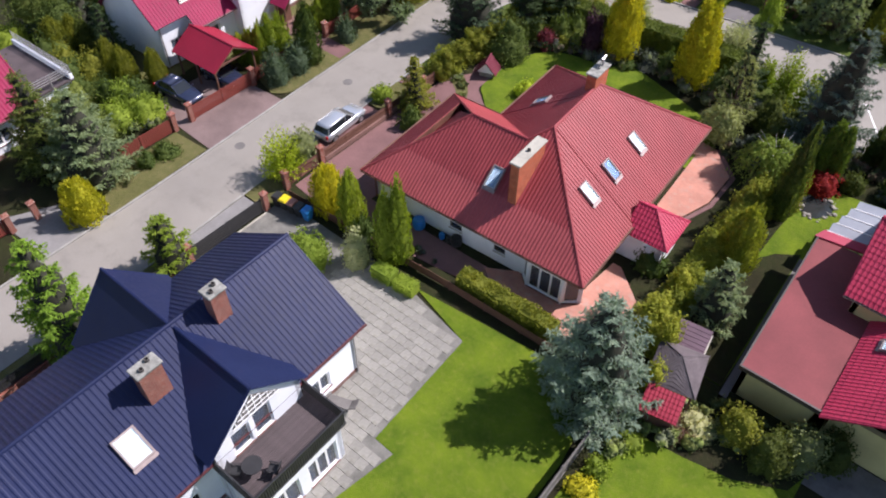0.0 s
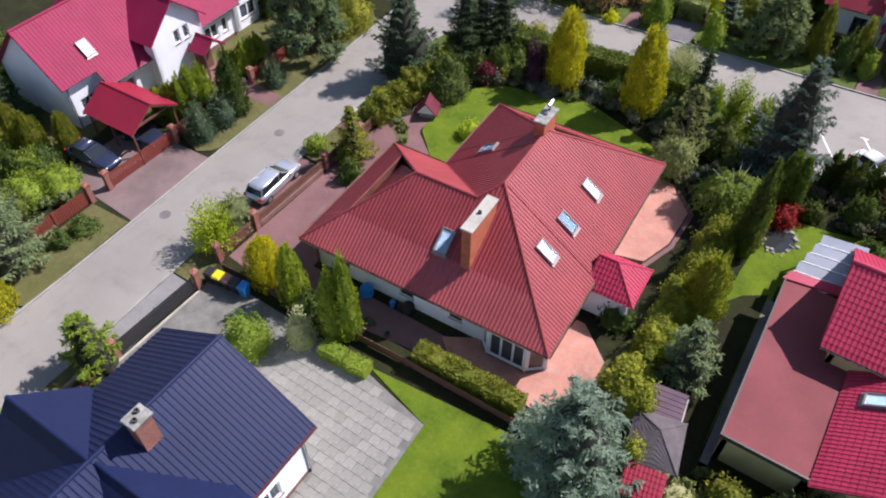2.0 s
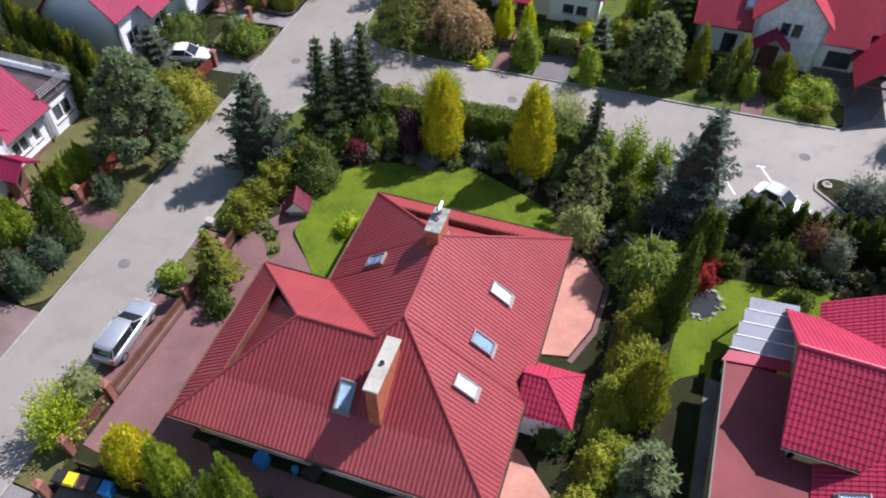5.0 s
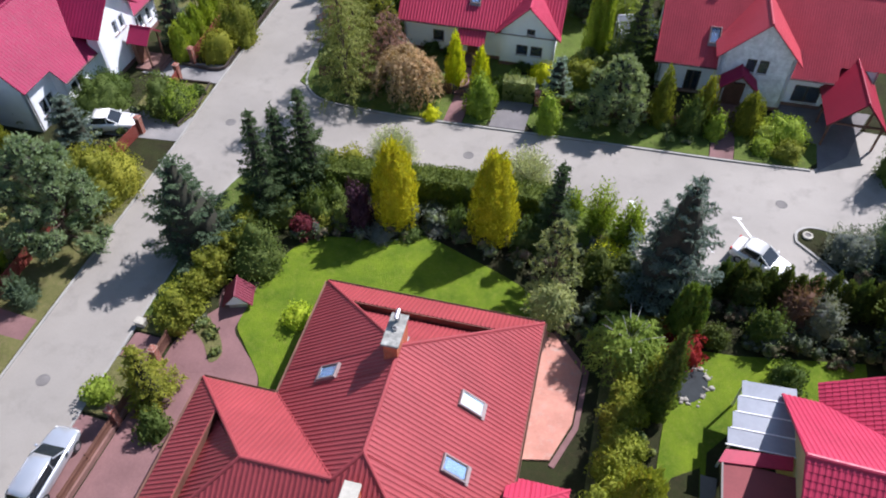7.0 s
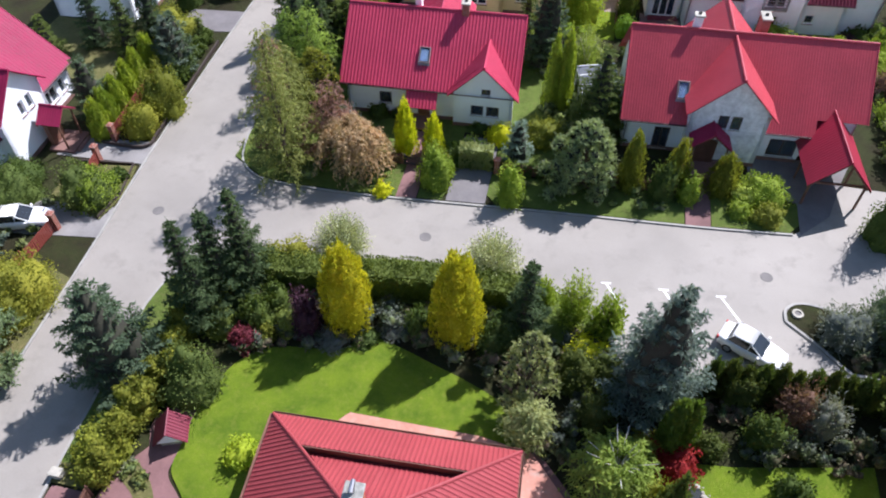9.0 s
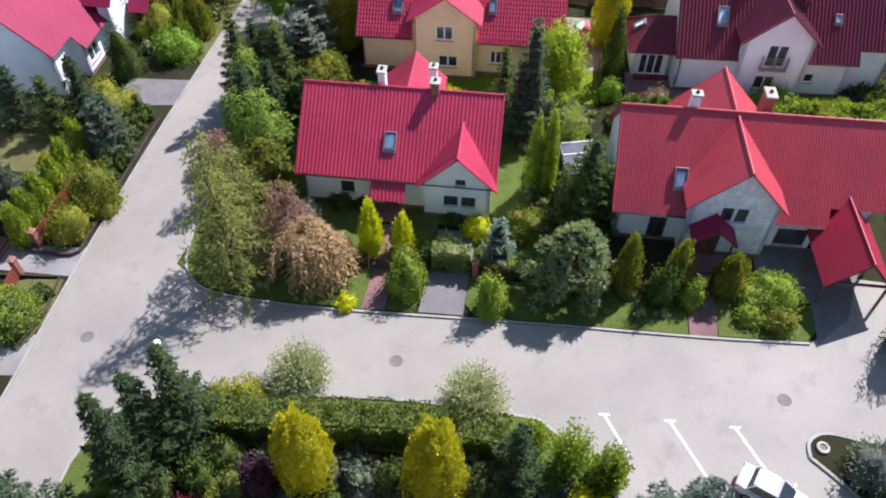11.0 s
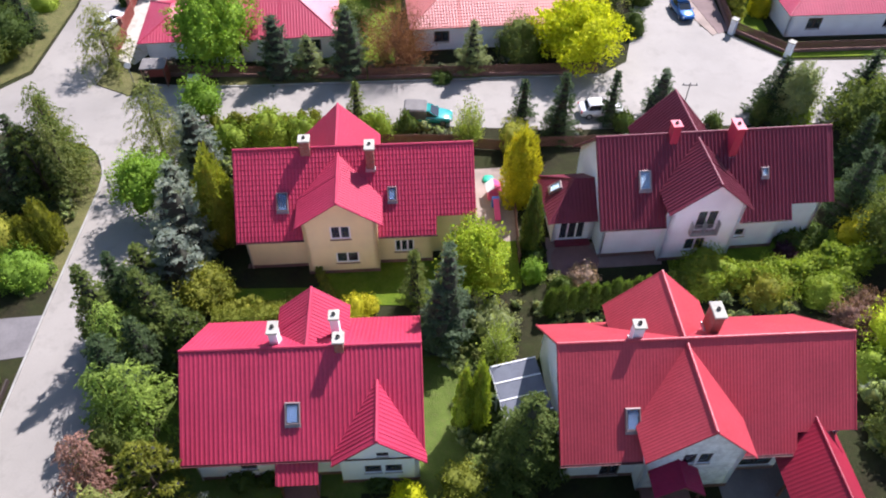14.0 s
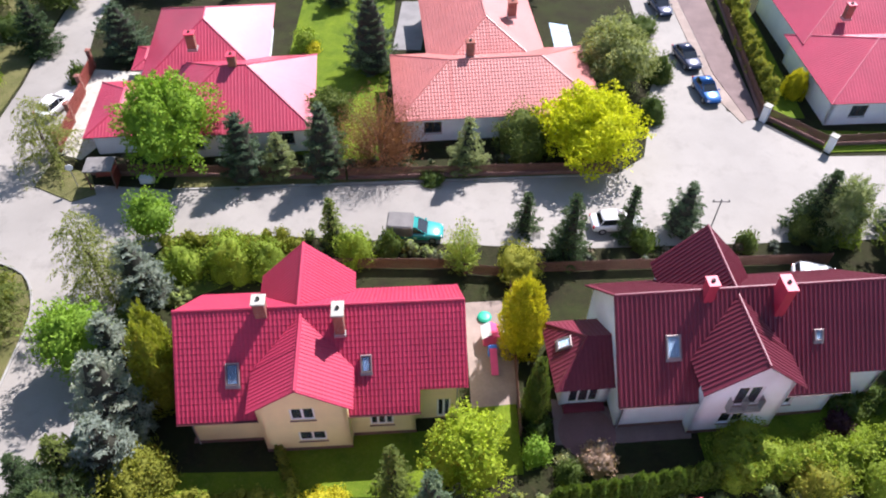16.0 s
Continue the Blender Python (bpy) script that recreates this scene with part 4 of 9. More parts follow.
# lawns
slab("lawn", curve_pts([(-27.3, 38.8), (-27.8, 39.6), (-29.5, 41.3), (-30.5, 42.4), (-30.6, 43.9), (-30.7, 45.8), (-30.5, 47.4), (-29.6, 49.8), (-27.6, 51.2), (-24.0, 51.8), (-22.1, 53.1), (-18.1, 52.0), (-14.3, 50.6), (-12.5, 49.2), (-11.2, 46.6)]) + [(-12, 44), (-25, 44), (-25.4, 38.6)], LAWN, "bright green mown lawn behind the house", 0.06)
slab("lawn", [(-9.3, 28), (-8.2, 33), (-8.0, 38), (-8.2, 46.5), (-10.8, 48), (-6.9, 48), (-6.4, 40), (-7.0, 30)], VERGE, "shaded grass strip along the hedge", 0.03)
slab("lawn", [(-20.3, 22.2), (-15.4, 20.85), (-15.1, 12.7), (-13.7, 12.65), (-14.4, 8.8), (-14.8, -6), (-6.4, -6), (-6.4, 18), (-7.2, 23.3), (-12.1, 23.0)], LAWN, "bright green mown lawn with mossy patches", 0.05)
slab("lawn", [(-5.6, -6), (-5.6, 17.4), (-4.6, 22), (-2.6, 22.4), (-1.8, 25.6), (4, 25.6), (4, -6)], LAWN, "green mown lawn behind a board fence", 0.05)
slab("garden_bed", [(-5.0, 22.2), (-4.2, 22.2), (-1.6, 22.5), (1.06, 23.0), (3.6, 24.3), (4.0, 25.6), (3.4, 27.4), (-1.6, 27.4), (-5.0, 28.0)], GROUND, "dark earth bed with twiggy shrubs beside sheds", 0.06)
# near-black strip over the lawn: the annex's shade put into the ground colour
slab("garden_bed", [(-5.0, 28.003), (-4.8, 34), (-4.6, 38.5), (-3.6, 40.0), (-2.2, 41.0), (-1.9, 28)], GROUND, "dark ground strip put in for the shade of an annex", 0.05)
slab("lawn", [(-5.2, 28), (-4.6, 34), (-4.4, 42), (-4.0, 48.6), (-0.5, 49.0), (7, 50.6), (7, 46), (0, 44.5), (-1.9, 42), (-1.9, 28)], LAWN, "mown lawn between hedge and house", 0.04)
slab("path", [(-1.75, 27.2), (-1.95, 34), (-2.15, 40.6), (-1.3, 40.6), (-1.3, 27.2)], DARKPAVE, "narrow grey concrete path along the house wall", 0.06)
slab("lawn", [(-33.2, 69.6), (-24.4, 69.4), (-24.4, 74.0), (-22.4, 74.0), (-22.4, 69.6), (-20.4, 69.6), (-20.4, 74.2), (-17.4, 74.2), (-17.4, 70), (-11, 70.4), (-11.6, 87.4), (-34.4, 86.6)], MOWN, "grass round the red-roofed house", 0.03)
slab("garden_bed", [(-31.6, 90.2), (-24.9, 90.4), (-24.9, 93.2), (-31.6, 92.8)], GROUND, "dark strip of ground along a house wall", 0.045)
slab("path", [(-30.6, 92.25), (-26.4, 92.5), (-26.4, 92.9), (-30.6, 92.7)], REDPAVE, "red brown paved strip along a house wall", 0.06)
slab("lawn", [(-31.5, 88.6), (-16.2, 88.8), (-13.0, 90), (-13.0, 93.4), (-31.5, 92.6)], LAWN, "dark shaded lawn below the yellow house", 0.03)
slab("lawn", [(-12.8, 90), (-9.4, 90.4), (-9.6, 95.4), (-12.8, 95)], LAWN, "lawn with a play corner", 0.035)
slab("lawn", [(2.3, 91.0), (17, 92.6), (17, 97), (2.2, 94.6)], LAWN, "narrow lawn in the shade of the house", 0.03)
slab("lawn", [(-52, 31), (-48, 31), (-47.6, 45), (-53, 50), (-60, 50), (-60, 16), (-50, 16)], VERGE, "grass round the white house", 0.02)
slab("lawn", [(-31, 122), (-24, 119.6), (-20.2, 120), (-20.4, 140), (-31, 140)], LAWN, "bright lawn between two bungalows", 0.02)
slab("lawn", [(16.4, 127), (20.2, 127), (20.2, 150), (16.8, 150)], LAWN, "bright lawn behind a thuja row", 0.04)
slab("terrace", [(-50.6, 121), (-47.2, 119.8), (-41.5, 131.5), (-41.5, 133), (-50.9, 133.8)], CAPSTONE, "pale paved forecourt behind a red fence", 0.03)

# terraces of the hipped house
slab("terrace", [(-17.9, 26.4), (-16.6, 25.3), (-10.6, 25.1), (-8.7, 28.2), (-8.8, 30.3), (-11.0, 32.2), (-11.6, 32.2), (-12, 27.9), (-15.3, 28)], SALMON, "salmon pink stone terrace", 0.11)
slab("terrace", [(-12.6, 47.6), (-11.4, 47.4), (-9.3, 45.1), (-9.3, 41.6), (-10.1, 39.1), (-12.0, 38.6), (-12.4, 45.9), (-21, 46), (-22.6, 47.0), (-22.0, 47.75), (-14.5, 47.85)], SALMON, "salmon pink stone terrace with a low step", 0.11)
slab("terrace_step", [(-11.3, 47.8), (-8.9, 45.3), (-8.9, 41.4), (-9.8, 38.7), (-10.1, 38.8), (-9.2, 41.5), (-9.2, 45.0), (-11.5, 47.3)], REDPAVE, "darker red edge of the terrace", 0.05)

# ---- the large hipped house ----


def hipped_house():
    h = thing("house", pose(-11.14, 26.99, 0, 0, 0, 2.7), "large white bungalow under a brick-red hipped metal roof", "house")
    ze, k = 2.75, 0.727
    z = lambda run: ze + k * run
    P = lambda u, v, run: (u, v, z(run))
    R = RED_ROOF
    aS, aN, wa, va = P(-6.65, 6.65, 6.65), P(-6.65, 12.45, 6.65), P(-12.15, 5.5, 5.5), P(-7.8, 5.5, 5.5)
    sw, se, ne, nw, gn, inn = P(-17.65, 0, 0), P(0, 0, 0), P(0, 19.1, 0), P(-13.3, 19.1, 0), P(-17.65, 11, 0), P(-13.3, 11, 0)
    # lowest band of the south slope in a paler red
    roof_slope(h, [sw, se, P(-2.2, 2.2, 2.2), P(-15.45, 2.2, 2.2)], PALE_RED_ROOF, 0.25, high=0.036)
    roof_slope(h, [P(-15.45, 2.2, 2.2), P(-2.2, 2.2, 2.2), aS, va, wa], R, 0.25, high=0.036)
    roof_slope(h, [se, ne, aN, aS], R, 0.25, high=0.036)
    roof_slope(h, [nw, inn, va, aS, aN], R, 0.25, high=0.036)
    roof_slope(h, [inn, gn, wa, va], R, 0.25, high=0.036)
    # the two hip ends, each broken by a sunken strip
    roof_slope(h, [ne, nw, P(-11.0, 16.8, 2.3), P(-2.3, 16.8, 2.3)], R, 0.25, high=0.036)
    roof_slope(h, [(-10.7, 16.9, z(2.3) - 0.75), (-2.6, 16.9, z(2.3) - 0.75), (aN[0], aN[1] + 0.05, aN[2] - 0.12)], R, 0.25, high=0.036)
    roof_slope(h, [sw, gn, P(-15.35, 8.7, 2.3), P(-15.35, 2.3, 2.3)], R, 0.25, high=0.036)
    roof_slope(h, [(-15.45, 8.5, z(2.3) - 0.75), (-15.45, 2.5, z(2.3) - 0.75), (wa[0] - 0.05, wa[1], wa[2] - 0.12)], R, 0.25, high=0.036)
    part("fascia", Shape().box(-11.0, 16.74, z(2.3) - 0.9, -2.3, 16.8, z(2.3) - 0.02), WOOD, h)
    part("fascia", Shape().box(-15.35, 2.3, z(2.3) - 0.9, -15.3, 8.7, z(2.3) - 0.02), WOOD, h)
    for a, b in ((sw, wa), (wa, va), (aS, se), (aS, aN), (aN, ne), (aN, nw), (gn, wa), (va, aS)):
        ridge_cap(h, a, b, R, 0.1)
    part("valley", Shape().tube((inn[0], inn[1], inn[2] + 0.02), (va[0], va[1], va[2] + 0.02), 0.05), R, h)
    for a, b in ((sw, se), (se, ne), (ne, nw), (nw, inn), (inn, gn), (gn, sw)):
        gutter(h, a, b, WOOD)
    # soffit closes the eaves
    part("soffit", Shape().prism([(-17.5, 0.12), (-0.12, 0.12), (-0.12, 18.95), (-13.2, 18.95), (-13.2, 10.9), (-17.5, 10.9)], 2.62, 2.66), WHITE, h)
    S = [(1.6, 0.9, 2.5, 1.5, 1), (6.4, 0.9, 7.4, 1.5, 1), (10.0, 0.9, 10.9, 1.5, 1)]
    wl, wm = wall(h, (-16.9, 0.75), (-4.6, 0.75), [(0, 0), (12.3, 0), (12.3, 2.62), (0, 2.62)], WHITE, S)
    for o in S:
        window(h, wm, *o[:4], o[4], frame=DARKFRAME)
    wall(h, (-12.8, 18.4), (-12.8, 10.4), [(0, 0), (8, 0), (8, 2.62), (0, 2.62)], WHITE)
    wall(h, (-12.8, 10.4), (-16.9, 10.4), [(0, 0), (4.1, 0), (4.1, 2.62), (0, 2.62)], WHITE)
    wall(h, (-16.9, 10.4), (-16.9, 0.75), [(0, 0), (9.65, 0), (9.65, 2.62), (0, 2.62)], WHITE)
    wall(h, (-0.7, 18.4), (-12.8, 18.4), [(0, 0), (12.1, 0), (12.1, 2.62), (0, 2.62)], WHITE)
    E = [(6.0, 0.1, 8.4, 2.25, 3), (10.5, 0.1, 13.2, 2.25, 3), (14.2, 0.6, 15.6, 2.2, 2)]
    wl, wm = wall(h, (-0.7, 1.7), (-0.7, 18.4), [(0, 0), (16.7, 0), (16.7, 2.62), (0, 2.62)], WHITE, E)
    for o in E:
        window(h, wm, *o[:4], o[4])
    # glazed bay at the corner
    bay = [(-4.6, 0.75), (-3.9, 0.05), (-1.3, 0.05), (-0.25, 0.85), (-0.7, 1.7)]
    for (a, b), n in zip(zip(bay, bay[1:]), (1, 3, 1, 1)):
        ln = math.hypot(b[0] - a[0], b[1] - a[1])
        op = [(0.12, 0.25, ln - 0.12, 2.35)]
        wl, wm = wall(h, a, b, [(0, 0), (ln, 0), (ln, 2.62), (0, 2.62)], WHITE, op, 0.2)
        window(h, wm, *op[0], n)
    for u, v, n, w, hh, bl in ((-2.85, 11.66, (k, 0, 1), 0.75, 1.35, True), (-2.9, 8.1, (k, 0, 1), 0.75, 1.35, False), (-2.95, 5.25, (k, 0, 1), 0.75, 1.35, True),
                               (-8.5, 2.9, (0, -k, 1), 0.78, 1.45, True), (-10.3, 11.64, (-k, 0, 1), 0.75, 1.2, False)):
        run = -u if n[0] > 0 else (v if n[1] < 0 else u + 13.3)
        roof_window(h, (u, v, z(run)), n, w, hh, bl)
    chimney(h, -6.95, 2.1, -6.35, 5.15, 3.9, 7.5, ORANGE_BRICK, CAPSTONE, 1)
    chimney(h, -7.25, 11.7, -6.55, 13.5, 6.6, 8.5, ORANGE_BRICK, MOSSCAP, 1, True)
    # small hipped store against the east wall
    box_walls(h, -0.65, 6.3, 2.35, 9.2, 2.3, WHITE)
    hip = [(-0.4, 7.8, 3.75), (0.85, 7.8, 3.75)]
    c = [(-0.4, 6.0, 2.35), (2.75, 6.0, 2.35), (2.75, 9.55, 2.35), (-0.4, 9.55, 2.35)]
    roof_slope(h, [c[0], c[1], hip[1], hip[0]], PINK_ROOF, 0.25, 0.35)
    roof_slope(h, [c[2], c[3], hip[0], hip[1]], PINK_ROOF, 0.25, 0.35)
    roof_slope(h, [c[1], c[2], hip[1]], PINK_ROOF, 0.25, 0.35)
    for a, b in ((c[1], hip[1]), (c[2], hip[1]), hip):
        ridge_cap(h, a, b, PINK_ROOF, 0.08)
    downpipe(h, 2.45, 6.25, 2.3, GREYFRAME)
    downpipe(h, -16.95, 0.62, 2.6, WOOD)
    return h


hipped_house()

# ---- villas round it ----
villa(pose(-23.9, 79.95, 0, 0, 0, 3.0), "white house with a raspberry-red steel roof and one small front gable", PINK_ROOF, WHITE, 14.3, 5.15, 7.3, 3.1,
      (4.45, 2.8, 3.2, 5.95, -5.65), (0.3, 2.3, 5.2, 7.25, 4.6), None, 0.27, 0.0,
      [(2.0, -0.35, 2.55, 0.35, 6.4, 8.0, BRICK), (-1.9, 0.5, -1.4, 1.3, 6.2, 8.0, WHITE), (1.7, 1.3, 2.2, 1.9, 6.0, 8.1, WHITE)], [(-0.55, -3.0, 0.75, 1.15, False)],
      [(2.6, 1.1, 3.6, 2.2, 1)], [(1.4, 1.2, 2.4, 2.15, 1), (2.65, 1.2, 3.65, 2.15, 1), (2.2, 3.2, 2.9, 3.75, 2)], (), DARKFRAME)
villa(pose(0.1, 80.25, 0, 0, 0, 3.4), "white house with a coral-red ribbed roof and cross gables", CORAL_ROOF, WHITE, 17.9, 5.1, 8.1, 3.0,
      (-1.2, 3.25, 4.6, 7.88, -6.0), (-1.3, 3.3, 4.6, 8.0, 5.3), (5.3, 4.2), 0.2, 0.0,
      [(-4.4, 0.25, -3.8, 0.8, 7.2, 8.9, WHITE), (0.6, 0.9, 1.2, 2.0, 6.6, 8.7, BRICK)], [(-4.6, -3.3, 0.75, 1.25, False)],
      [(2.3, 0.2, 3.5, 2.2, 2)], [(2.0, 3.3, 2.75, 4.5, 1), (2.95, 3.3, 3.7, 4.5, 1)], [(0.9, 0.5, 3.0, 2.1, 2)], DARKFRAME, high=0.007, gmat=MOTTLED)
villa(pose(-22.15, 97.3, 0, 0, 0, 3.9), "yellow house with a raspberry tile-pattern roof and cross gables", PINK_ROOF, YELLOW, 17.8, 5.0, 8.2, 3.55,
      (-1.2, 3.15, 5.55, 7.85, -5.75), (-1.35, 3.2, 4.8, 8.1, 5.4), (5.95, 4.0), 0.26, 0.38,
      [(-3.9, -0.5, -3.2, 0.2, 7.4, 9.1, BRICK), (0.9, -1.5, 1.5, -0.5, 6.9, 9.0, BRICK)], [(-5.4, -2.9, 0.7, 1.25, False), (2.7, -2.7, 0.55, 0.95, False)],
      (), [(1.95, 3.75, 3.45, 5.1, 2), (2.15, 1.15, 3.9, 2.3, 2)], [(1.2, 1.2, 2.7, 2.5, 3), (5.5, 0.1, 6.4, 2.3, 2)])
bh = villa(pose(5.0, 98.85, 0, 0, 0, 5.3), "white house with a wine-red ribbed roof and cross gables", WINE_ROOF, WHITE, 18.3, 4.9, 8.6, 3.65,
           (-1.3, 3.2, 5.55, 8.3, -5.6), (-1.35, 3.2, 4.9, 8.5, 5.5), (5.75, 4.1), 0.3, 0.0,
           [(-3.6, -0.6, -3.0, 0.1, 7.4, 9.6, RED_CAP), (0.9, -1.4, 1.5, -0.2, 6.9, 9.7, RED_CAP)], [(-5.6, -2.4, 0.8, 1.35, True), (3.7, -2.3, 0.45, 0.6, True)],
           (), [(2.0, 3.2, 3.7, 5.3, 2), (1.7, 1.05, 3.4, 2.4, 2)], [(0.5, 1.4, 1.4, 2.3, 1)], None, RED_CAP, high=0.07)
# french balcony in its front gable
for z in (3.45, 3.75, 4.05, 4.3):
    part("balcony_rail", Shape().box(-2.35, -5.62, z, -0.25, -5.58, z + 0.04), GREYFRAME, bh)
for x in (-2.35, -1.32, -0.29):
    part("balcony_post", Shape().box(x, -5.62, 3.2, x + 0.04, -5.15, 4.34), GREYFRAME, bh)
part("balcony_floor", Shape().box(-2.35, -5.64, 3.1, -0.25, -5.16, 3.19), CAPSTONE, bh)
# low wing on the west side of the wine-red house
box_walls(bh, -12.0, -2.4, -8.75, 2.2, 2.5, WHITE, [(0.5, 0.15, 2.6, 2.2, 3)])
wg = [(-12.6, -2.9, 2.55), (-8.5, -2.9, 2.55), (-8.5, -0.2, 4.7), (-10.2, -0.2, 4.7), (-12.6, 2.7, 2.55), (-8.5, 2.7, 2.55)]
roof_slope(bh, [wg[0], wg[1], wg[2], wg[3]], WINE_ROOF, 0.3)
roof_slope(bh, [wg[4], wg[5], wg[2], wg[3]], WINE_ROOF, 0.3)
roof_slope(bh, [wg[0], wg[3], wg[4]], WINE_ROOF, 0.3)
ridge_cap(bh, wg[0], wg[3], WINE_ROOF)
ridge_cap(bh, wg[4], wg[3], WINE_ROOF)
roof_window(bh, (-11.5, 0.1, 3.55), (-0.75, 0.1, 1), 0.7, 0.9, True)
part("step", Shape().box(-11.8, -3.1, 0.03, -9.0, -2.5, 0.25, bevel=0.02), WINE_ROOF, bh)



def street_house(m, label, skylights, annex):
    """The white houses on the west side of the street, all of one plan."""
    h = villa(m, label, CRIMSON_ROOF, WHITE, 18.0, 4.9, 7.9, 3.1, (1.3, 3.1, 4.6, 7.3, -5.8), (1.0, 3.2, 4.8, 7.7, 5.3), None, 0.3, 0.0,
              [(-1.6, 0.4, -0.9, 1.2, 7.2, 9.0, CORAL_ROOF)], skylights, [(0.8, 0.9, 2.6, 2.3, 2), (3.6, 0.9, 5.4, 2.3, 2)],
              [(2.3, 3.3, 2.95, 4.5, 1), (3.3, 3.3, 3.95, 4.5, 1)], [(0.9, 1.0, 2.5, 2.3, 2), (3.0, 1.0, 3.7, 2.3, 1)], high=0.012, lstep=(-5.8, 3.9))
    if not annex:
        return h
    box_walls(h, 8.9, -4.2, 12.2, 3.5, 3.1, WHITE, [(0.6, 0.9, 2.6, 2.3, 2)])
    part("flat_roof", Shape().box(8.75, -4.4, 3.1, 12.4, 3.7, 3.25), DECK, h)
    part("parapet", Shape().box(12.1, -4.4, 3.252, 12.4, 3.7, 3.7, bevel=0.02), WHITE, h)
    for x0, y0, x1, y1 in ((8.8, -4.35, 12.35, -4.3), (12.3, -4.3, 12.35, 3.65)):
        for zz in (3.75, 3.95, 4.15, 4.35):
            part("rail", Shape().box(x0, y0, zz, x1, y1, zz + 0.05), GREYFRAME, h)
    for x, y in ((8.82, -4.38), (10.6, -4.38), (12.3, -4.38), (12.3, -0.4), (12.3, 3.6)):
        part("rail_post", Shape().box(x, y, 3.25, x + 0.06, y + 0.06, 4.42), GREYFRAME, h)
    return h


street_house(pose(-56.7, 35.5, 0, 0, 0, 92.0), "white house with a crimson roof, gables and a carport", [(-5.2, -2.6, 0.8, 1.2, True)], True)
street_house(pose(-57.75, 63.5, 0, 0, 0, 92.5), "white house with a crimson roof and a gabled front", (), False)
street_house(pose(-58.2, 91.9, 0, 0, 0, 94.0), "white house with a crimson roof beside dark conifers", (), False)
street_house(pose(-57.0, 6.6, 0, 0, 0, 92.0), "white house with a crimson roof behind tall conifers", (), True)

# the house with the dark roof
bl = villa(pose(-23.65, 3.6, 0, 0, 0, 90.6), "white house with a navy-black tile-pattern metal roof and terrace", NAVY_ROOF, WHITE, 24.4, 5.4, 8.05, 4.55,
           (4.5, 3.15, 5.1, 7.9, -5.7, 0.15), (4.4, 3.1, 4.6, 8.0, 5.7), None, 0.3, 0.0,
           [(6.2, -1.3, 7.1, -0.6, 6.9, 9.25, BRICK, 2), (1.4, -2.15, 2.6, -1.5, 6.3, 8.9, BRICK, 2)], [(-0.4, -2.9, 1.1, 1.5, True)],
           [(11.0, 1.0, 12.4, 2.4, 2)], [(1.0, 3.75, 2.15, 5.5, 1), (2.35, 3.75, 3.5, 5.7, 1)], [(1.0, 1.0, 2.4, 2.4, 2)], cap=MOSSCAP, smooth=True)
# white trellis over a dark panel in the peak of the gable
part("gable_panel", Shape().loft([[(3.1, -5.56, 5.95), (5.9, -5.56, 5.95), (4.5, -5.56, 7.25)], [(3.1, -5.6, 5.95), (5.9, -5.6, 5.95), (4.5, -5.6, 7.25)]]), GREYWOOD, bl)
for i in range(-3, 4):
    top_ = 7.3 - abs(i) * 0.4 * 0.93
    part("trellis_bar", Shape().box(4.5 + i * 0.4 - 0.03, -5.65, 5.9, 4.5 + i * 0.4 + 0.03, -5.61, top_), FRAME, bl)
for z_ in (5.95, 6.3, 6.65, 7.0):
    half_ = (7.3 - z_) / 0.93
    part("trellis_bar", Shape().box(4.5 - half_, -5.69, z_ - 0.03, 4.5 + half_, -5.655, z_ + 0.03), FRAME, bl)
# roof terrace on the garden side
E0, E1, V0, V1 = 1.7, 7.55, -8.35, -5.0
east = [(0.5, 0.2, 2.3, 2.3, 2), (2.9, 0.2, 4.9, 2.3, 3)]
box_walls(bl, E0 + 0.25, V0 + 0.3, E1 - 0.25, V1, 3.45, WHITE, east)
part("deck", Shape().box(E0, V0, 3.46, E1, V1, 3.585, bevel=0.02), IRON, bl)
board = Shape().box(0.02, 0, 0, E1 - E0 - 0.02, 0.134, 0.033, bevel=0.006).mesh("deck_board", DECK)
for i in range(22):
    part("deck_board", board, DECK, bl).matrix_basis = pose(E0, V0 + 0.12 + 0.146 * i, 3.587)
for x0, y0, x1, y1 in ((E0, V0, E1, V0 + 0.09), (E0, V0 + 0.09, E0 + 0.09, V1), (E1 - 0.09, V0 + 0.09, E1, V1)):
    part("handrail", Shape().box(x0, y0, 4.55, x1, y1, 4.63), IRON, bl)
    ln = max(x1 - x0, y1 - y0)
    for i in range(int(ln / 0.14)):
        if x1 - x0 > y1 - y0:
            part("baluster", Shape().box(x0 + i * 0.14, y0 + 0.02, 3.62, x0 + i * 0.14 + 0.09, y1 - 0.02, 4.55), IRON, bl)
        else:
            part("baluster", Shape().box(x0 + 0.02, y0 + i * 0.14, 3.62, x1 - 0.02, y0 + i * 0.14 + 0.09, 4.55), IRON, bl)

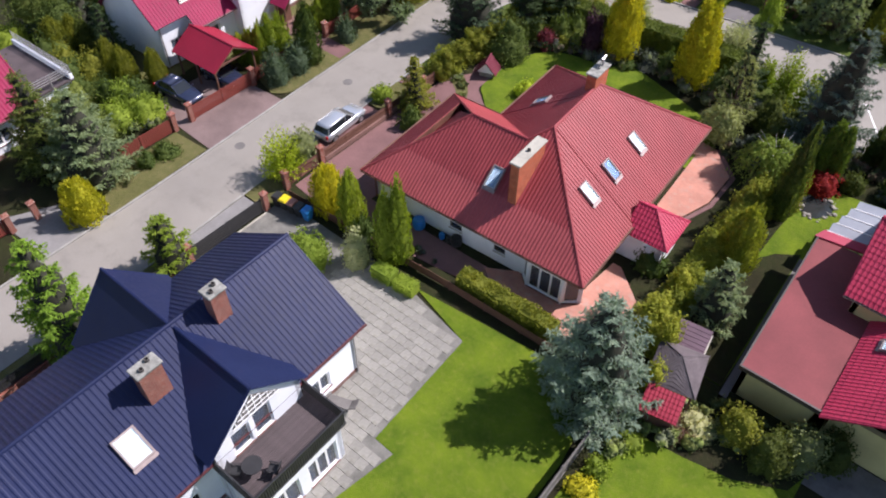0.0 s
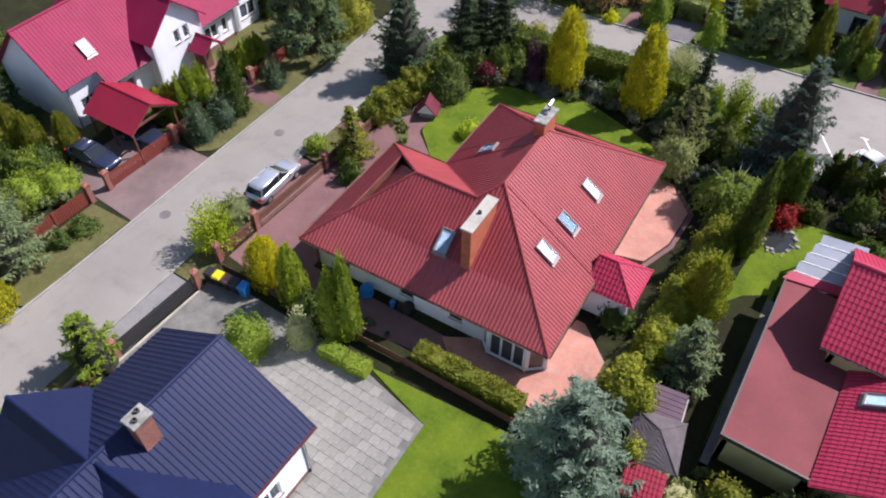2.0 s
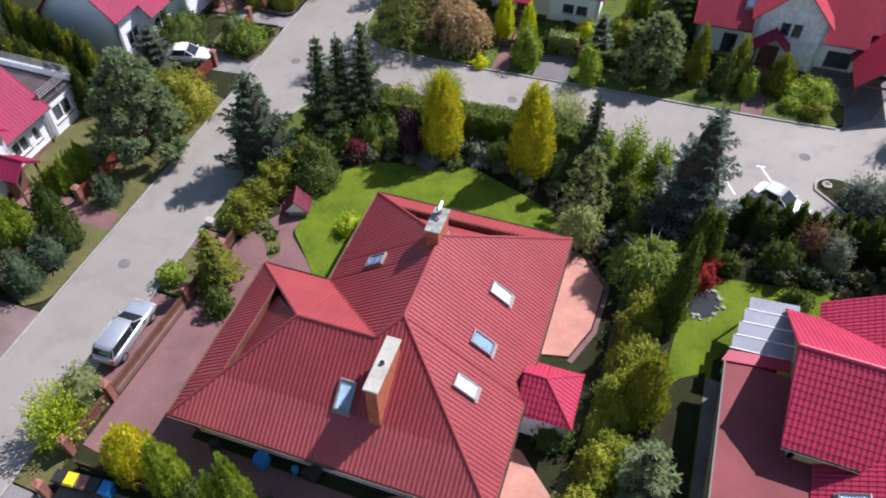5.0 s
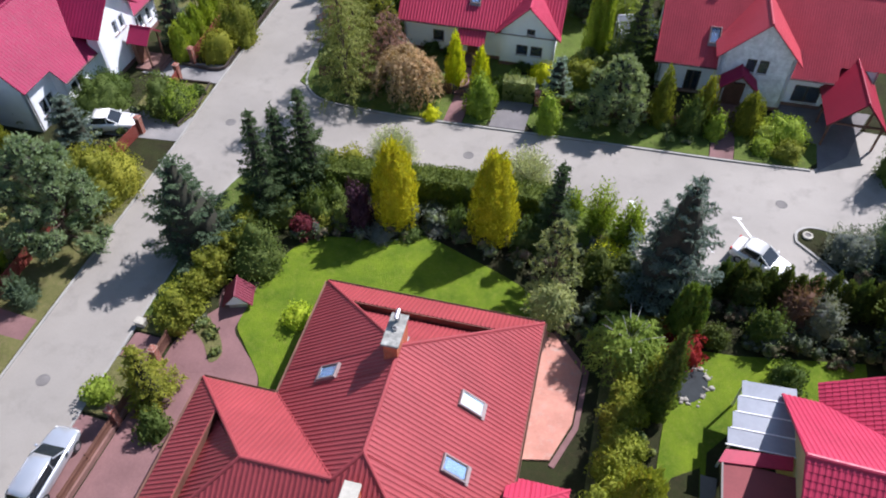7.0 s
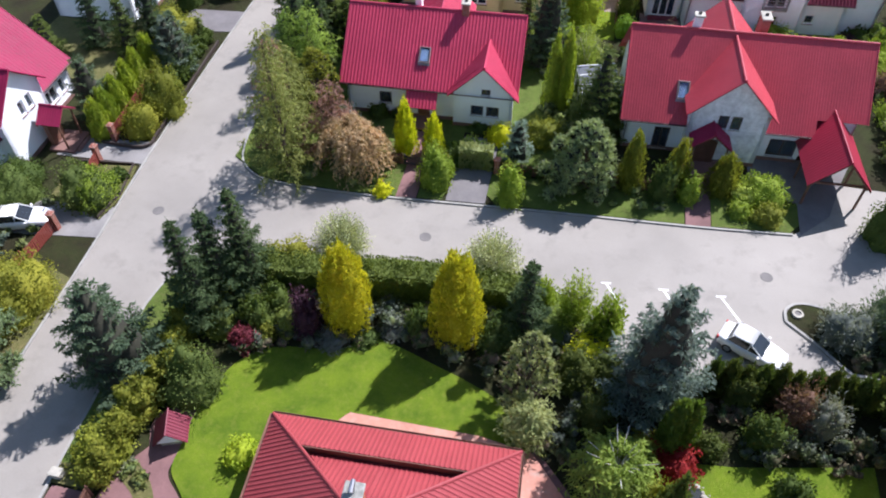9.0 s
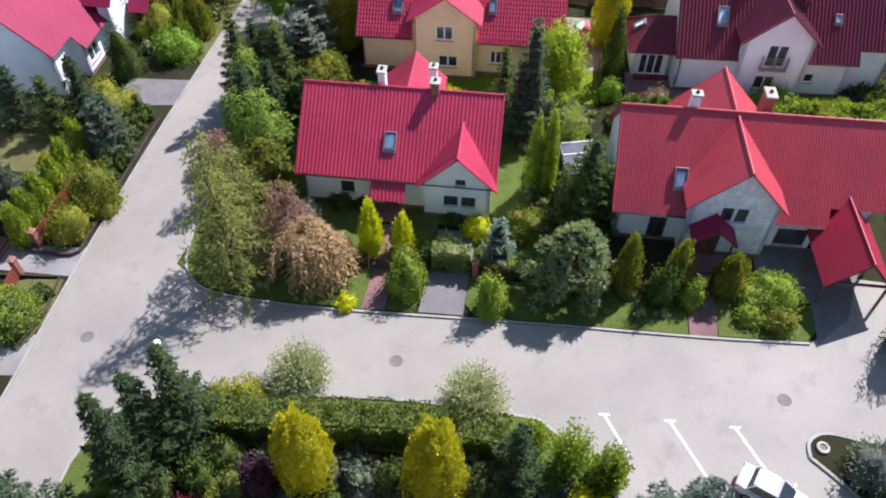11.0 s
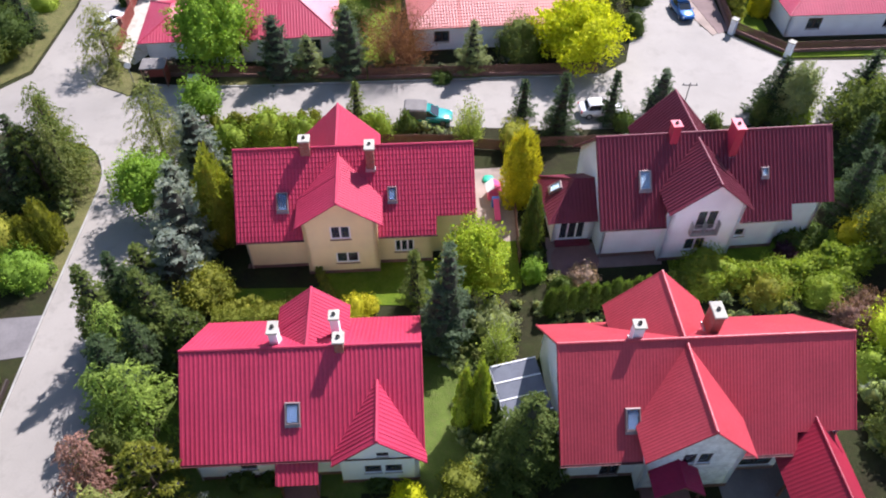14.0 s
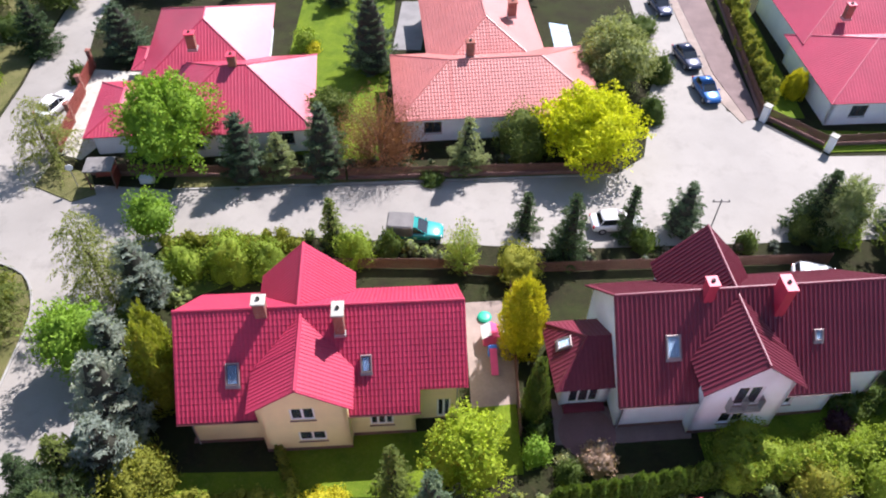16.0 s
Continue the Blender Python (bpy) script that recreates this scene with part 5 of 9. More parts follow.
# ---- house with the flat annex on the east side ----
rh = thing("house", pose(0, 0, 0), "ochre house with a red tile-pattern roof and flat annex", "house")
box_walls(rh, -1.3, 28.1, 3.1, 40.0, 2.75, OCHRE)
part("flat_roof", Shape().prism([(-1.42, 27.75), (3.25, 27.75), (3.25, 40.2), (-1.75, 40.2)], 2.752, 2.9), FLAT_ROOF, rh)
edge = Shape().prism([(-1.52, 27.64), (3.25, 27.64), (3.25, 27.75), (-1.52, 27.75)], 2.7, 3.02).prism([(-1.52, 27.753), (-1.42, 27.753), (-1.753, 40.2), (-1.85, 40.2)], 2.7, 3.02)
part("roof_verge", Shape().loft([[(-2.0, 39.95, 2.9), (1.6, 40.5, 2.9), (1.6, 41.2, 3.0), (-1.7, 40.7, 3.0)], [(-2.0, 39.95, 3.02), (1.6, 40.5, 3.02), (1.6, 41.2, 3.12), (-1.7, 40.7, 3.12)]]), PINK_ROOF, rh)
part("roof_edge", edge, DARKFRAME, rh)
box_walls(rh, 3.6, 28.2, 14.0, 45.6, 2.95, OCHRE)
roof_slope(rh, [(3.0, 27.3, 3.0), (3.0, 46.2, 3.0), (8.6, 46.2, 6.9), (8.6, 27.3, 6.9)], PINK_ROOF, 0.27, 0.36)
roof_slope(rh, [(14.4, 27.3, 3.0), (14.4, 46.2, 3.0), (8.6, 46.2, 6.9), (8.6, 27.3, 6.9)], PINK_ROOF, 0.27, 0.36)
ridge_cap(rh, (8.6, 27.3, 6.9), (8.6, 46.2, 6.9), PINK_ROOF)
roof_slope(rh, [(1.1, 34.9, 4.3), (4.95, 34.9, 4.3), (8.9, 39.0, 7.2), (0.7, 39.0, 7.2)], PINK_ROOF, 0.27, 0.36)
roof_slope(rh, [(1.1, 44.9, 3.05), (3.3, 44.9, 3.05), (8.9, 39.0, 7.2), (0.7, 39.0, 7.2)], PINK_ROOF, 0.27, 0.36)
ridge_cap(rh, (0.7, 39.0, 7.2), (8.9, 39.0, 7.2), PINK_ROOF, 0.14)
wall(rh, (1.75, 44.5), (1.75, 35.3), [(0, 0), (9.2, 0), (9.2, 4.4), (5.5, 7.0), (0, 3.2)], OCHRE)
wall(rh, (1.75, 35.3), (4.9, 35.3), [(0, 0), (3.15, 0), (3.15, 4.35), (0, 4.35)], OCHRE)
ridge_cap(rh, (1.15, 34.9, 4.25), (0.75, 39.0, 7.15), PINK_ROOF, 0.07)
ridge_cap(rh, (1.15, 44.9, 3.0), (0.75, 39.0, 7.15), PINK_ROOF, 0.07)
gutter(rh, (1.1, 34.9, 4.3), (4.7, 34.9, 4.3), DARKFRAME)
roof_window(rh, (4.6, 33.2, 4.12), (-0.7, 0, 1), 0.8, 1.3, True)
part("lower_drive", Shape().box(3.5, 25.2, 0.0, 9.5, 28.1, 0.03), GREYWOOD, rh)
# glazed lean-to
lt = thing("conservatory", pose(0, 0, 0), "lean-to with grey polycarbonate roof sheets and white bars", "conservatory")
for i in range(4):
    y0 = 41.3 + i * 1.05
    part("roof_sheet", Shape().loft([[(-1.5 + 0.22 * i, y0, 2.6), (-1.5 + 0.22 * i, y0 + 1.0, 2.6), (-1.5 + 0.22 * i, y0 + 1.0, 2.63), (-1.5 + 0.22 * i, y0, 2.63)], [(1.9, y0, 2.95), (1.9, y0 + 1.0, 2.95), (1.9, y0 + 1.0, 2.98), (1.9, y0, 2.98)]]), POLY, lt)
    part("glazing_bar", Shape().loft([[(-1.6 + 0.22 * i, y0 - 0.06, 2.62), (-1.6 + 0.22 * i, y0, 2.62), (-1.6 + 0.22 * i, y0, 2.68), (-1.6 + 0.22 * i, y0 - 0.06, 2.68)], [(1.9, y0 - 0.06, 2.97), (1.9, y0, 2.97), (1.9, y0, 3.04), (1.9, y0 - 0.06, 3.04)]]), FRAME, lt)
for x, y in ((-1.4, 41.3), (-0.7, 45.4), (1.8, 45.4)):
    part("post", Shape().box(x, y, 0, x + 0.1, y + 0.1, 2.62), FRAME, lt)

# ---- bungalows beyond the far street ----


def bungalow(m, label, blocks, roof, course=0.36, chim=()):
    h = thing("house", m, label, "house", "bungalows")
    for i, (x0, y0, x1, y1, ze, k) in enumerate(blocks):
        hip_roof(h, x0, y0, x1, y1, ze, k, roof, 0.3, course, high=0.014)
        wn_ = [(2.0, 0.9, 3.6, 2.2, 2), (x1 - x0 - 4.4, 0.9, x1 - x0 - 2.6, 2.2, 2)] if i == 0 else ()
        box_walls(h, x0 + 0.6, y0 + 0.6, x1 - 0.6, y1 - 0.6, ze - 0.05, WHITE, wn_, frame=DARKFRAME)
    for c in chim:
        chimney(h, *c, BRICK, RED_CAP if roof is SATIN_ROOF else BRICK)
    return h


bungalow(pose(-33.6, 126.3, 0, 0, 0, 6), "white bungalow with a raspberry-red hipped metal roof", [(-7.2, -6.2, 7.0, 5.6, 2.9, 0.52), (-9.5, 1.5, 2.4, 15.5, 2.95, 0.55), (-13.3, -5.0, -7.5, 3.4, 2.35, 0.4), (-11.0, 5.2, -8.6, 9.4, 2.3, 0.4)], SATIN_ROOF, 0.0, [(-0.4, -0.5, 0.3, 0.2, 5.3, 6.9), (-4.6, 3.4, -3.8, 4.1, 5.2, 6.9)])
bungalow(pose(-10.0, 128.6, 0, 0, 0, 6), "white bungalow with a salmon-coloured hipped tile roof", [(-9.6, -5.6, 9.6, 5.0, 2.9, 0.5), (-6.0, 0.0, 5.8, 17.0, 2.95, 0.55)], SALMON_ROOF, 0.36, [(-2.6, 0.2, -1.9, 0.8, 5.2, 6.8), (2.4, 7.2, 3.2, 7.9, 5.0, 6.6)])
bungalow(pose(27.6, 132.0, 0, 0, 0, 4), "white bungalow with a pink-red hipped metal roof", [(-7.0, -6.2, 8.0, 5.6, 2.9, 0.52), (-6.2, 3.0, 8.0, 16.0, 3.4, 0.55)], SATIN_ROOF, 0.0, [(-2.0, 4.6, -1.3, 5.2, 4.9, 6.5)])


# ---- carports and porches ----
def gable_roof(h, w, y0, y1, ze, zp, roof, rib=0.25, trim=None):
    roof_slope(h, [(-w, y0, ze), (-w, y1, ze), (0, y1, zp), (0, y0, zp)], roof, rib, 0, 0.08, high=0.01)
    roof_slope(h, [(w, y0, ze), (w, y1, ze), (0, y1, zp), (0, y0, zp)], roof, rib, 0, 0.08, high=0.01)
    ridge_cap(h, (0, y0, zp), (0, y1, zp), trim or roof, 0.08)
    for y in (y0 + 0.06, y1 - 0.06):
        sh = Shape()
        for s_ in (-1, 1):
            sh.loft([[(s_ * w, y - 0.04, ze - 0.22), (s_ * w, y + 0.04, ze - 0.22), (s_ * w, y + 0.04, ze - 0.09), (s_ * w, y - 0.04, ze - 0.09)], [(0, y - 0.04, zp - 0.24), (0, y + 0.04, zp - 0.24), (0, y + 0.04, zp - 0.1), (0, y - 0.04, zp - 0.1)]])
        part("rafter", sh, WOOD, h)


def carport(m, label, w, y0, y1, ze, zp, roof):
    h = thing("carport", m, label, "carport")
    gable_roof(h, w, y0, y1, ze, zp, roof)
    for x in (-w + 0.25, w - 0.4):
        for y in (y0 + 0.3, (y0 + y1) / 2, y1 - 0.4):
            part("post", Shape().box(x, y, 0.03, x + 0.15, y + 0.15, ze - 0.05, bevel=0.015), WOOD, h)
        part("beam", Shape().box(x, y0 + 0.1, ze - 0.05, x + 0.15, y1 - 0.1, ze + 0.12), WOOD, h)
    part("tie_beam", Shape().box(-w + 0.2, y0 + 0.3, ze - 0.02, w - 0.2, y0 + 0.42, ze + 0.14), WOOD, h)
    return h


carport(pose(7.15, 71.1, 0, 0, 0, 3.4), "open wooden carport with a deep red gable roof", 2.2, 0.0, 6.2, 2.15, 4.5, SCARLET_ROOF)
carport(pose(-49.1, 29.45, 0, 0, 0, 92), "wooden carport with a bright red gable roof", 2.35, -2.8, 2.6, 2.35, 3.75, SCARLET_ROOF)


def porch(m, label, w, depth, ze, zp, roof):
    h = thing("porch", m, label, "porch")
    gable_roof(h, w, 0.0, depth, ze, zp, roof, 0.2)
    for x in (-w + 0.2, w - 0.32):
        part("post", Shape().box(x, 0.2, 0.1, x + 0.12, 0.32, ze), WOOD, h)
    part("step", Shape().box(-w, -0.3, 0.03, w, depth - 0.1, 0.22, bevel=0.02), PLINTH, h)
    part("step", Shape().box(-w + 0.3, -0.6, 0.03, w - 0.3, -0.31, 0.12, bevel=0.02), PLINTH, h)
    part("door", Shape().box(-0.75, depth - 0.45, 0.23, 0.75, depth - 0.05, 2.25, bevel=0.02), WOOD, h)
    return h


porch(pose(-1.75, 72.9, 0, 0, 0, 3.4), "small gabled porch with a crimson roof on posts", 1.5, 1.9, 2.65, 3.95, CRIMSON_ROOF)
porch(pose(-49.1, 38.6, 0, 0, 0, 92), "small gabled porch with a crimson roof over red steps", 1.25, 1.9, 2.6, 3.6, CRIMSON_ROOF)
porch(pose(-50.8, 94.6, 0, 0, 0, 94), "small gabled porch with a crimson roof by conifers", 1.25, 1.9, 2.6, 3.6, CRIMSON_ROOF)
porch(pose(-50.0, 66.2, 0, 0, 0, 93), "small gabled porch with a crimson roof", 1.25, 1.9, 2.6, 3.6, CRIMSON_ROOF)
pr = thing("porch", pose(-24.05, 74.85, 0, 0, 0, 3), "lean-to porch roof of raspberry sheet steel over a door", "porch")
roof_slope(pr, [(-1.25, 0.0, 3.06), (1.25, 0.0, 3.06), (1.25, -1.15, 2.1), (-1.25, -1.15, 2.1)], PINK_ROOF, 0.27)
for x in (-1.1, 1.0):
    part("post", Shape().box(x, -0.95, 0.03, x + 0.1, -0.85, 2.15), WOOD, pr)
part("step", Shape().box(-1.1, -1.2, 0.03, 1.1, 0.5, 0.18, bevel=0.02), REDPAVE, pr)
part("door", Shape().box(-0.5, 0.48, 0.18, 0.5, 0.54, 2.2), WOOD, pr)


# glazed canopy on the garden side of the salmon-roofed bungalow
cn = thing("canopy", pose(-2.65, 136.8, 0, 0, 0, 2), "bluish polycarbonate canopy on white posts", "canopy")
for i in range(4):
    y0 = -2.7 + i * 1.35
    part("roof_sheet", Shape().loft([[(-1.0, y0, 2.6), (-1.0, y0 + 1.27, 2.6), (-1.0, y0 + 1.27, 2.63), (-1.0, y0, 2.63)], [(0.95, y0, 2.25), (0.95, y0 + 1.27, 2.25), (0.95, y0 + 1.27, 2.28), (0.95, y0, 2.28)]]), BLUEPANE, cn)
    part("glazing_bar", Shape().loft([[(-1.0, y0 - 0.07, 2.6), (-1.0, y0, 2.6), (-1.0, y0, 2.68), (-1.0, y0 - 0.07, 2.68)], [(1.0, y0 - 0.07, 2.24), (1.0, y0, 2.24), (1.0, y0, 2.32), (1.0, y0 - 0.07, 2.32)]]), FRAME, cn)
part("beam", Shape().box(0.9, -2.8, 2.12, 1.0, 2.8, 2.22), FRAME, cn)
for y in (-2.75, 0.0, 2.65):
    part("post", Shape().box(0.9, y, 0.02, 1.0, y + 0.1, 2.12), FRAME, cn)
# small shelter by the corner
sr = thing("bin_shelter", pose(-43.9, 116.75, 0, 0, 0, 5), "small shelter with a flat grey roof and red-brown panels", "shelter")
part("roof", Shape().box(-1.2, -0.95, 2.12, 1.2, 0.95, 2.22, bevel=0.02), GREYWOOD, sr)
for x in (-1.1, 1.0):
    for y in (-0.85, 0.75):
        part("post", Shape().box(x, y, 0.02, x + 0.1, y + 0.1, 2.12), WOOD, sr)
part("back_panel", Shape().box(-1.0, 0.78, 0.1, 1.0, 0.82, 1.4), FENCE_RED, sr)
part("side_panel", Shape().box(1.03, -0.75, 0.1, 1.07, 0.75, 1.4), FENCE_RED, sr)

# glazed lean-to between two houses
lc = thing("canopy", pose(-10.4, 80.2, 0, 0, 0, 12), "grey glazed lean-to roof with white bars beside a house", "canopy")
for i in range(3):
    y0 = -1.9 + i * 1.3
    part("roof_sheet", Shape().loft([[(-1.55, y0, 2.35), (-1.55, y0 + 1.22, 2.35), (-1.55, y0 + 1.22, 2.38), (-1.55, y0, 2.38)], [(1.5, y0, 2.65), (1.5, y0 + 1.22, 2.65), (1.5, y0 + 1.22, 2.68), (1.5, y0, 2.68)]]), GREYPANE, lc)
for i in range(4):
    y0 = -1.98 + i * 1.3
    part("glazing_bar", Shape().loft([[(-1.6, y0, 2.34), (-1.6, y0 + 0.08, 2.34), (-1.6, y0 + 0.08, 2.43), (-1.6, y0, 2.43)], [(1.5, y0, 2.64), (1.5, y0 + 0.08, 2.64), (1.5, y0 + 0.08, 2.73), (1.5, y0, 2.73)]]), FRAME, lc)
part("beam", Shape().box(-1.6, -1.98, 2.2, -1.5, 2.0, 2.32), FRAME, lc)
for y in (-1.95, 0.0, 1.9):
    part("post", Shape().box(-1.6, y, 0.02, -1.5, y + 0.1, 2.2), FRAME, lc)

# ---- plants ----
GOLD = math.pi * (3 - math.sqrt(5))


def unit(a):
    return a / np.maximum(np.linalg.norm(a, axis=-1, keepdims=True), 1e-9)


def sprays(pos, axis, face, length, width, needle=False):
    """Small blades: leaf-shaped ones with foot, two shoulders and tip, or three-cornered needle tufts."""
    axis, n = unit(axis), len(pos)
    side = unit(np.cross(face, axis))
    ln, wd = np.broadcast_to(length, n)[:, None], np.broadcast_to(width, n)[:, None]
    if needle:
        return np.stack([pos - axis * ln * 0.4 + side * wd * 0.5, pos + axis * ln * 0.6, pos - axis * ln * 0.4 - side * wd * 0.5], 1)
    fold = unit(np.cross(axis, side)) * wd * 0.25
    return np.stack([pos - axis * ln * 0.5, pos + side * wd * 0.5 + fold, pos + axis * ln * 0.5, pos - side * wd * 0.5 + fold], 1)


def foliage_mesh(name, blades, mat, core=None, inner=None):
    """Blades, and a rough inner body that closes the crown."""
    n, k = blades.shape[:2]
    verts, loops, starts = blades.reshape(-1, 3), np.arange(n * k), np.arange(n) * k
    if core is not None:
        cv, cf = core
        starts = np.concatenate([starts, n * k + np.arange(len(cf)) * 4])
        loops = np.concatenate([loops, cf.ravel() + len(verts)])
        verts = np.concatenate([verts, cv])
    me = bpy.data.meshes.new(name)
    me.vertices.add(len(verts))
    me.vertices.foreach_set("co", verts.astype(np.float32).ravel())
    me.loops.add(len(loops))
    me.loops.foreach_set("vertex_index", loops.astype(np.int32))
    me.polygons.add(len(starts))
    me.polygons.foreach_set("loop_start", starts.astype(np.int32))
    me.materials.append(mat)
    if core is not None:
        me.materials.append(inner or mat)
        me.polygons.foreach_set("material_index", (np.arange(len(starts)) >= n).astype(np.int32))
    me.update(calc_edges=True)
    return me


def lathe(radius, zs, rng, n=14, rough=0.12):
    """A lumpy turned body from radii at heights."""
    a = np.arange(n) * math.tau / n
    v = [np.stack([np.cos(a) * r * (1 + rng.uniform(-rough, rough, n)), np.sin(a) * r * (1 + rng.uniform(-rough, rough, n)), np.full(n, z)], 1) for r, z in zip(radius, zs)]
    f = [[k * n + i, k * n + (i + 1) % n, (k + 1) * n + (i + 1) % n, (k + 1) * n + i] for k in range(len(zs) - 1) for i in range(n)]
    return np.concatenate(v), np.array(f)


def twigs(foot, way, length, rng, per, blade, droop=0.0, spread=0.5):
    """Needle tufts along short twigs: foot and direction of each twig, a few tufts from foot to tip."""
    pos, axis = [], []
    n = len(foot)
    for j in range(per):
        k = (j + rng.uniform(0.2, 1.0, n)) / per * length
        p = foot + way * k[:, None]
        p[:, 2] -= droop * k * k / np.maximum(length, 0.1)
        pos.append(p + rng.normal(0, 0.025, (n, 3)))
        axis.append(way + rng.normal(0, spread, (n, 3)) + np.array([0, 0, 0.12 - droop * 1.4]))
    pos, axis = np.concatenate(pos), np.concatenate(axis)
    m = len(pos)
    face = np.stack([rng.normal(0, 0.55, m), rng.normal(0, 0.55, m), np.ones(m)], 1)
    return sprays(pos, axis, face, rng.uniform(blade[0] * 0.7, blade[0] * 1.35, m), rng.uniform(blade[1] * 0.7, blade[1] * 1.4, m), True)


def spruce_crown(h, r, rng, full=False):
    """Whorls of boughs; each bough is a feather of side twigs set with needle tufts, with dark gaps between the boughs."""
    foot, way, length = [], [], []
    z = 0.04 * h
    while z < 0.97 * h:
        p = z / h
        reach = r * (1 - p ** 1.1) ** 0.95 + 0.1
        if full:
            reach = r * (1 - p ** 1.45) ** 0.85 * (0.8 + 0.2 * min(1, p / 0.22)) + 0.12
        if p < 0.08:
            reach *= 0.8
        n = int(min(12, max(5, math.tau * reach / (1.5 if full else 1.15))))
        turn = rng.uniform(0, math.tau)
        for i in range(n):
            a = turn + (i + rng.uniform(-0.32, 0.32)) * math.tau / n
            ln = reach * rng.uniform(0.66, 1.14)
            m = max(6, int(ln * (10 if not full else 13)))
            s = np.linspace(0.22, 1.0, m) + rng.normal(0, 0.02, m)
            rise = (0.5 * p - (0.38 if full else 0.3) + rng.uniform(-0.12, 0.12)) * ln
            lift = rise * s + ((0.32 if full else 0.2) * ln) * s ** 3
            out = np.array([math.cos(a), math.sin(a), 0.0])
            side = np.array([-math.sin(a), math.cos(a), 0.0])
            flip = np.where(np.arange(m) % 2 == 0, 1.0, -1.0) * rng.uniform(0.75, 1.15, m)
            foot.append(out * (s * ln)[:, None] + np.stack([np.zeros(m), np.zeros(m), z + lift], 1))
            way.append(unit(out * rng.uniform(0.55, 0.95, m)[:, None] + side * flip[:, None] + np.array([0, 0, 1.0]) * rng.uniform(-0.3, 0.25, m)[:, None]))
            length.append((0.4 * ln * (1 - s) ** 0.8 + 0.2) * rng.uniform(0.75, 1.2, m))
        z += (0.34 + 0.034 * h) * (0.75 + 0.45 * (1 - p)) * (1.2 if full else 1.0)
    foot, way, length = np.concatenate(foot), np.concatenate(way), np.concatenate(length)
    big = 1.0 if r > 1.2 else 0.75
    v = twigs(foot, way, length, rng, 5 if r > 1.5 else 4, (0.27 * big, 0.1 * big), 0.12)
    top = np.stack([np.zeros(9), np.zeros(9), h - rng.uniform(0.0, 0.7, 9)], 1)
    v = np.concatenate([v, sprays(top, rng.normal(0, 0.45, (9, 3)) + np.array([0, 0, 1.0]), rng.normal(size=(9, 3)), np.full(9, 0.4), np.full(9, 0.09), True)])
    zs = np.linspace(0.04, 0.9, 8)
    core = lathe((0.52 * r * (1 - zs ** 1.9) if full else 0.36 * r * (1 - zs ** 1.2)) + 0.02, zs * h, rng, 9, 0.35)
    return v, core


def weeping_crown(h, r, rng, arch=False):
    """Loose boughs at uneven heights with hanging twigs; one can see through between them. arch: they spring from the top and hang over."""
    foot, way, length = [], [], []
    n = int((30 + 20 * r) if arch else (26 + 6.5 * h))
    for i in range(n):
        p = (i + rng.uniform(0, 1)) / n
        a = i * GOLD + rng.normal(0, 0.3)
        if arch:
            z0, ln, rise, sag = h * (0.45 + 0.4 * p), r * rng.uniform(0.75, 1.15), 0.5 * h * (1 - 0.5 * p), 0.75 * h * rng.uniform(0.75, 1.1)
        else:
            z0, ln, rise, sag = h * (0.06 + 0.9 * p), (r * (1 - p) ** 0.6 + 0.25) * rng.uniform(0.7, 1.25), 0.45 * r * (0.4 + p), 0.3 * r
        m = max(6, int(ln * 9))
        s = np.linspace(0.18, 1.0, m)
        out, side = np.array([math.cos(a), math.sin(a), 0.0]), np.array([-math.sin(a), math.cos(a), 0.0])
        bend = rng.normal(0, 0.25) * s ** 2 * ln
        zz = np.maximum(0.1, z0 + rise * np.sin(s * math.pi * 0.62) - sag * s ** 2.2)
        foot.append(out * (s * ln)[:, None] + side * bend[:, None] + np.stack([np.zeros(m), np.zeros(m), zz], 1))
        way.append(unit(out * rng.uniform(0.1, 0.8, m)[:, None] + side * rng.normal(0, 0.8, m)[:, None] + np.array([0, 0, 1.0]) * rng.uniform(-0.9, 0.2, m)[:, None]))
        length.append(rng.uniform(0.3, 0.75, m) * min(1.3, 0.55 + 0.2 * r))
    v = twigs(np.concatenate(foot), np.concatenate(way), np.concatenate(length), rng, 5, (0.24, 0.085), 0.35, 0.6)
    return v[v[:, :, 2].min(1) > 0.02]


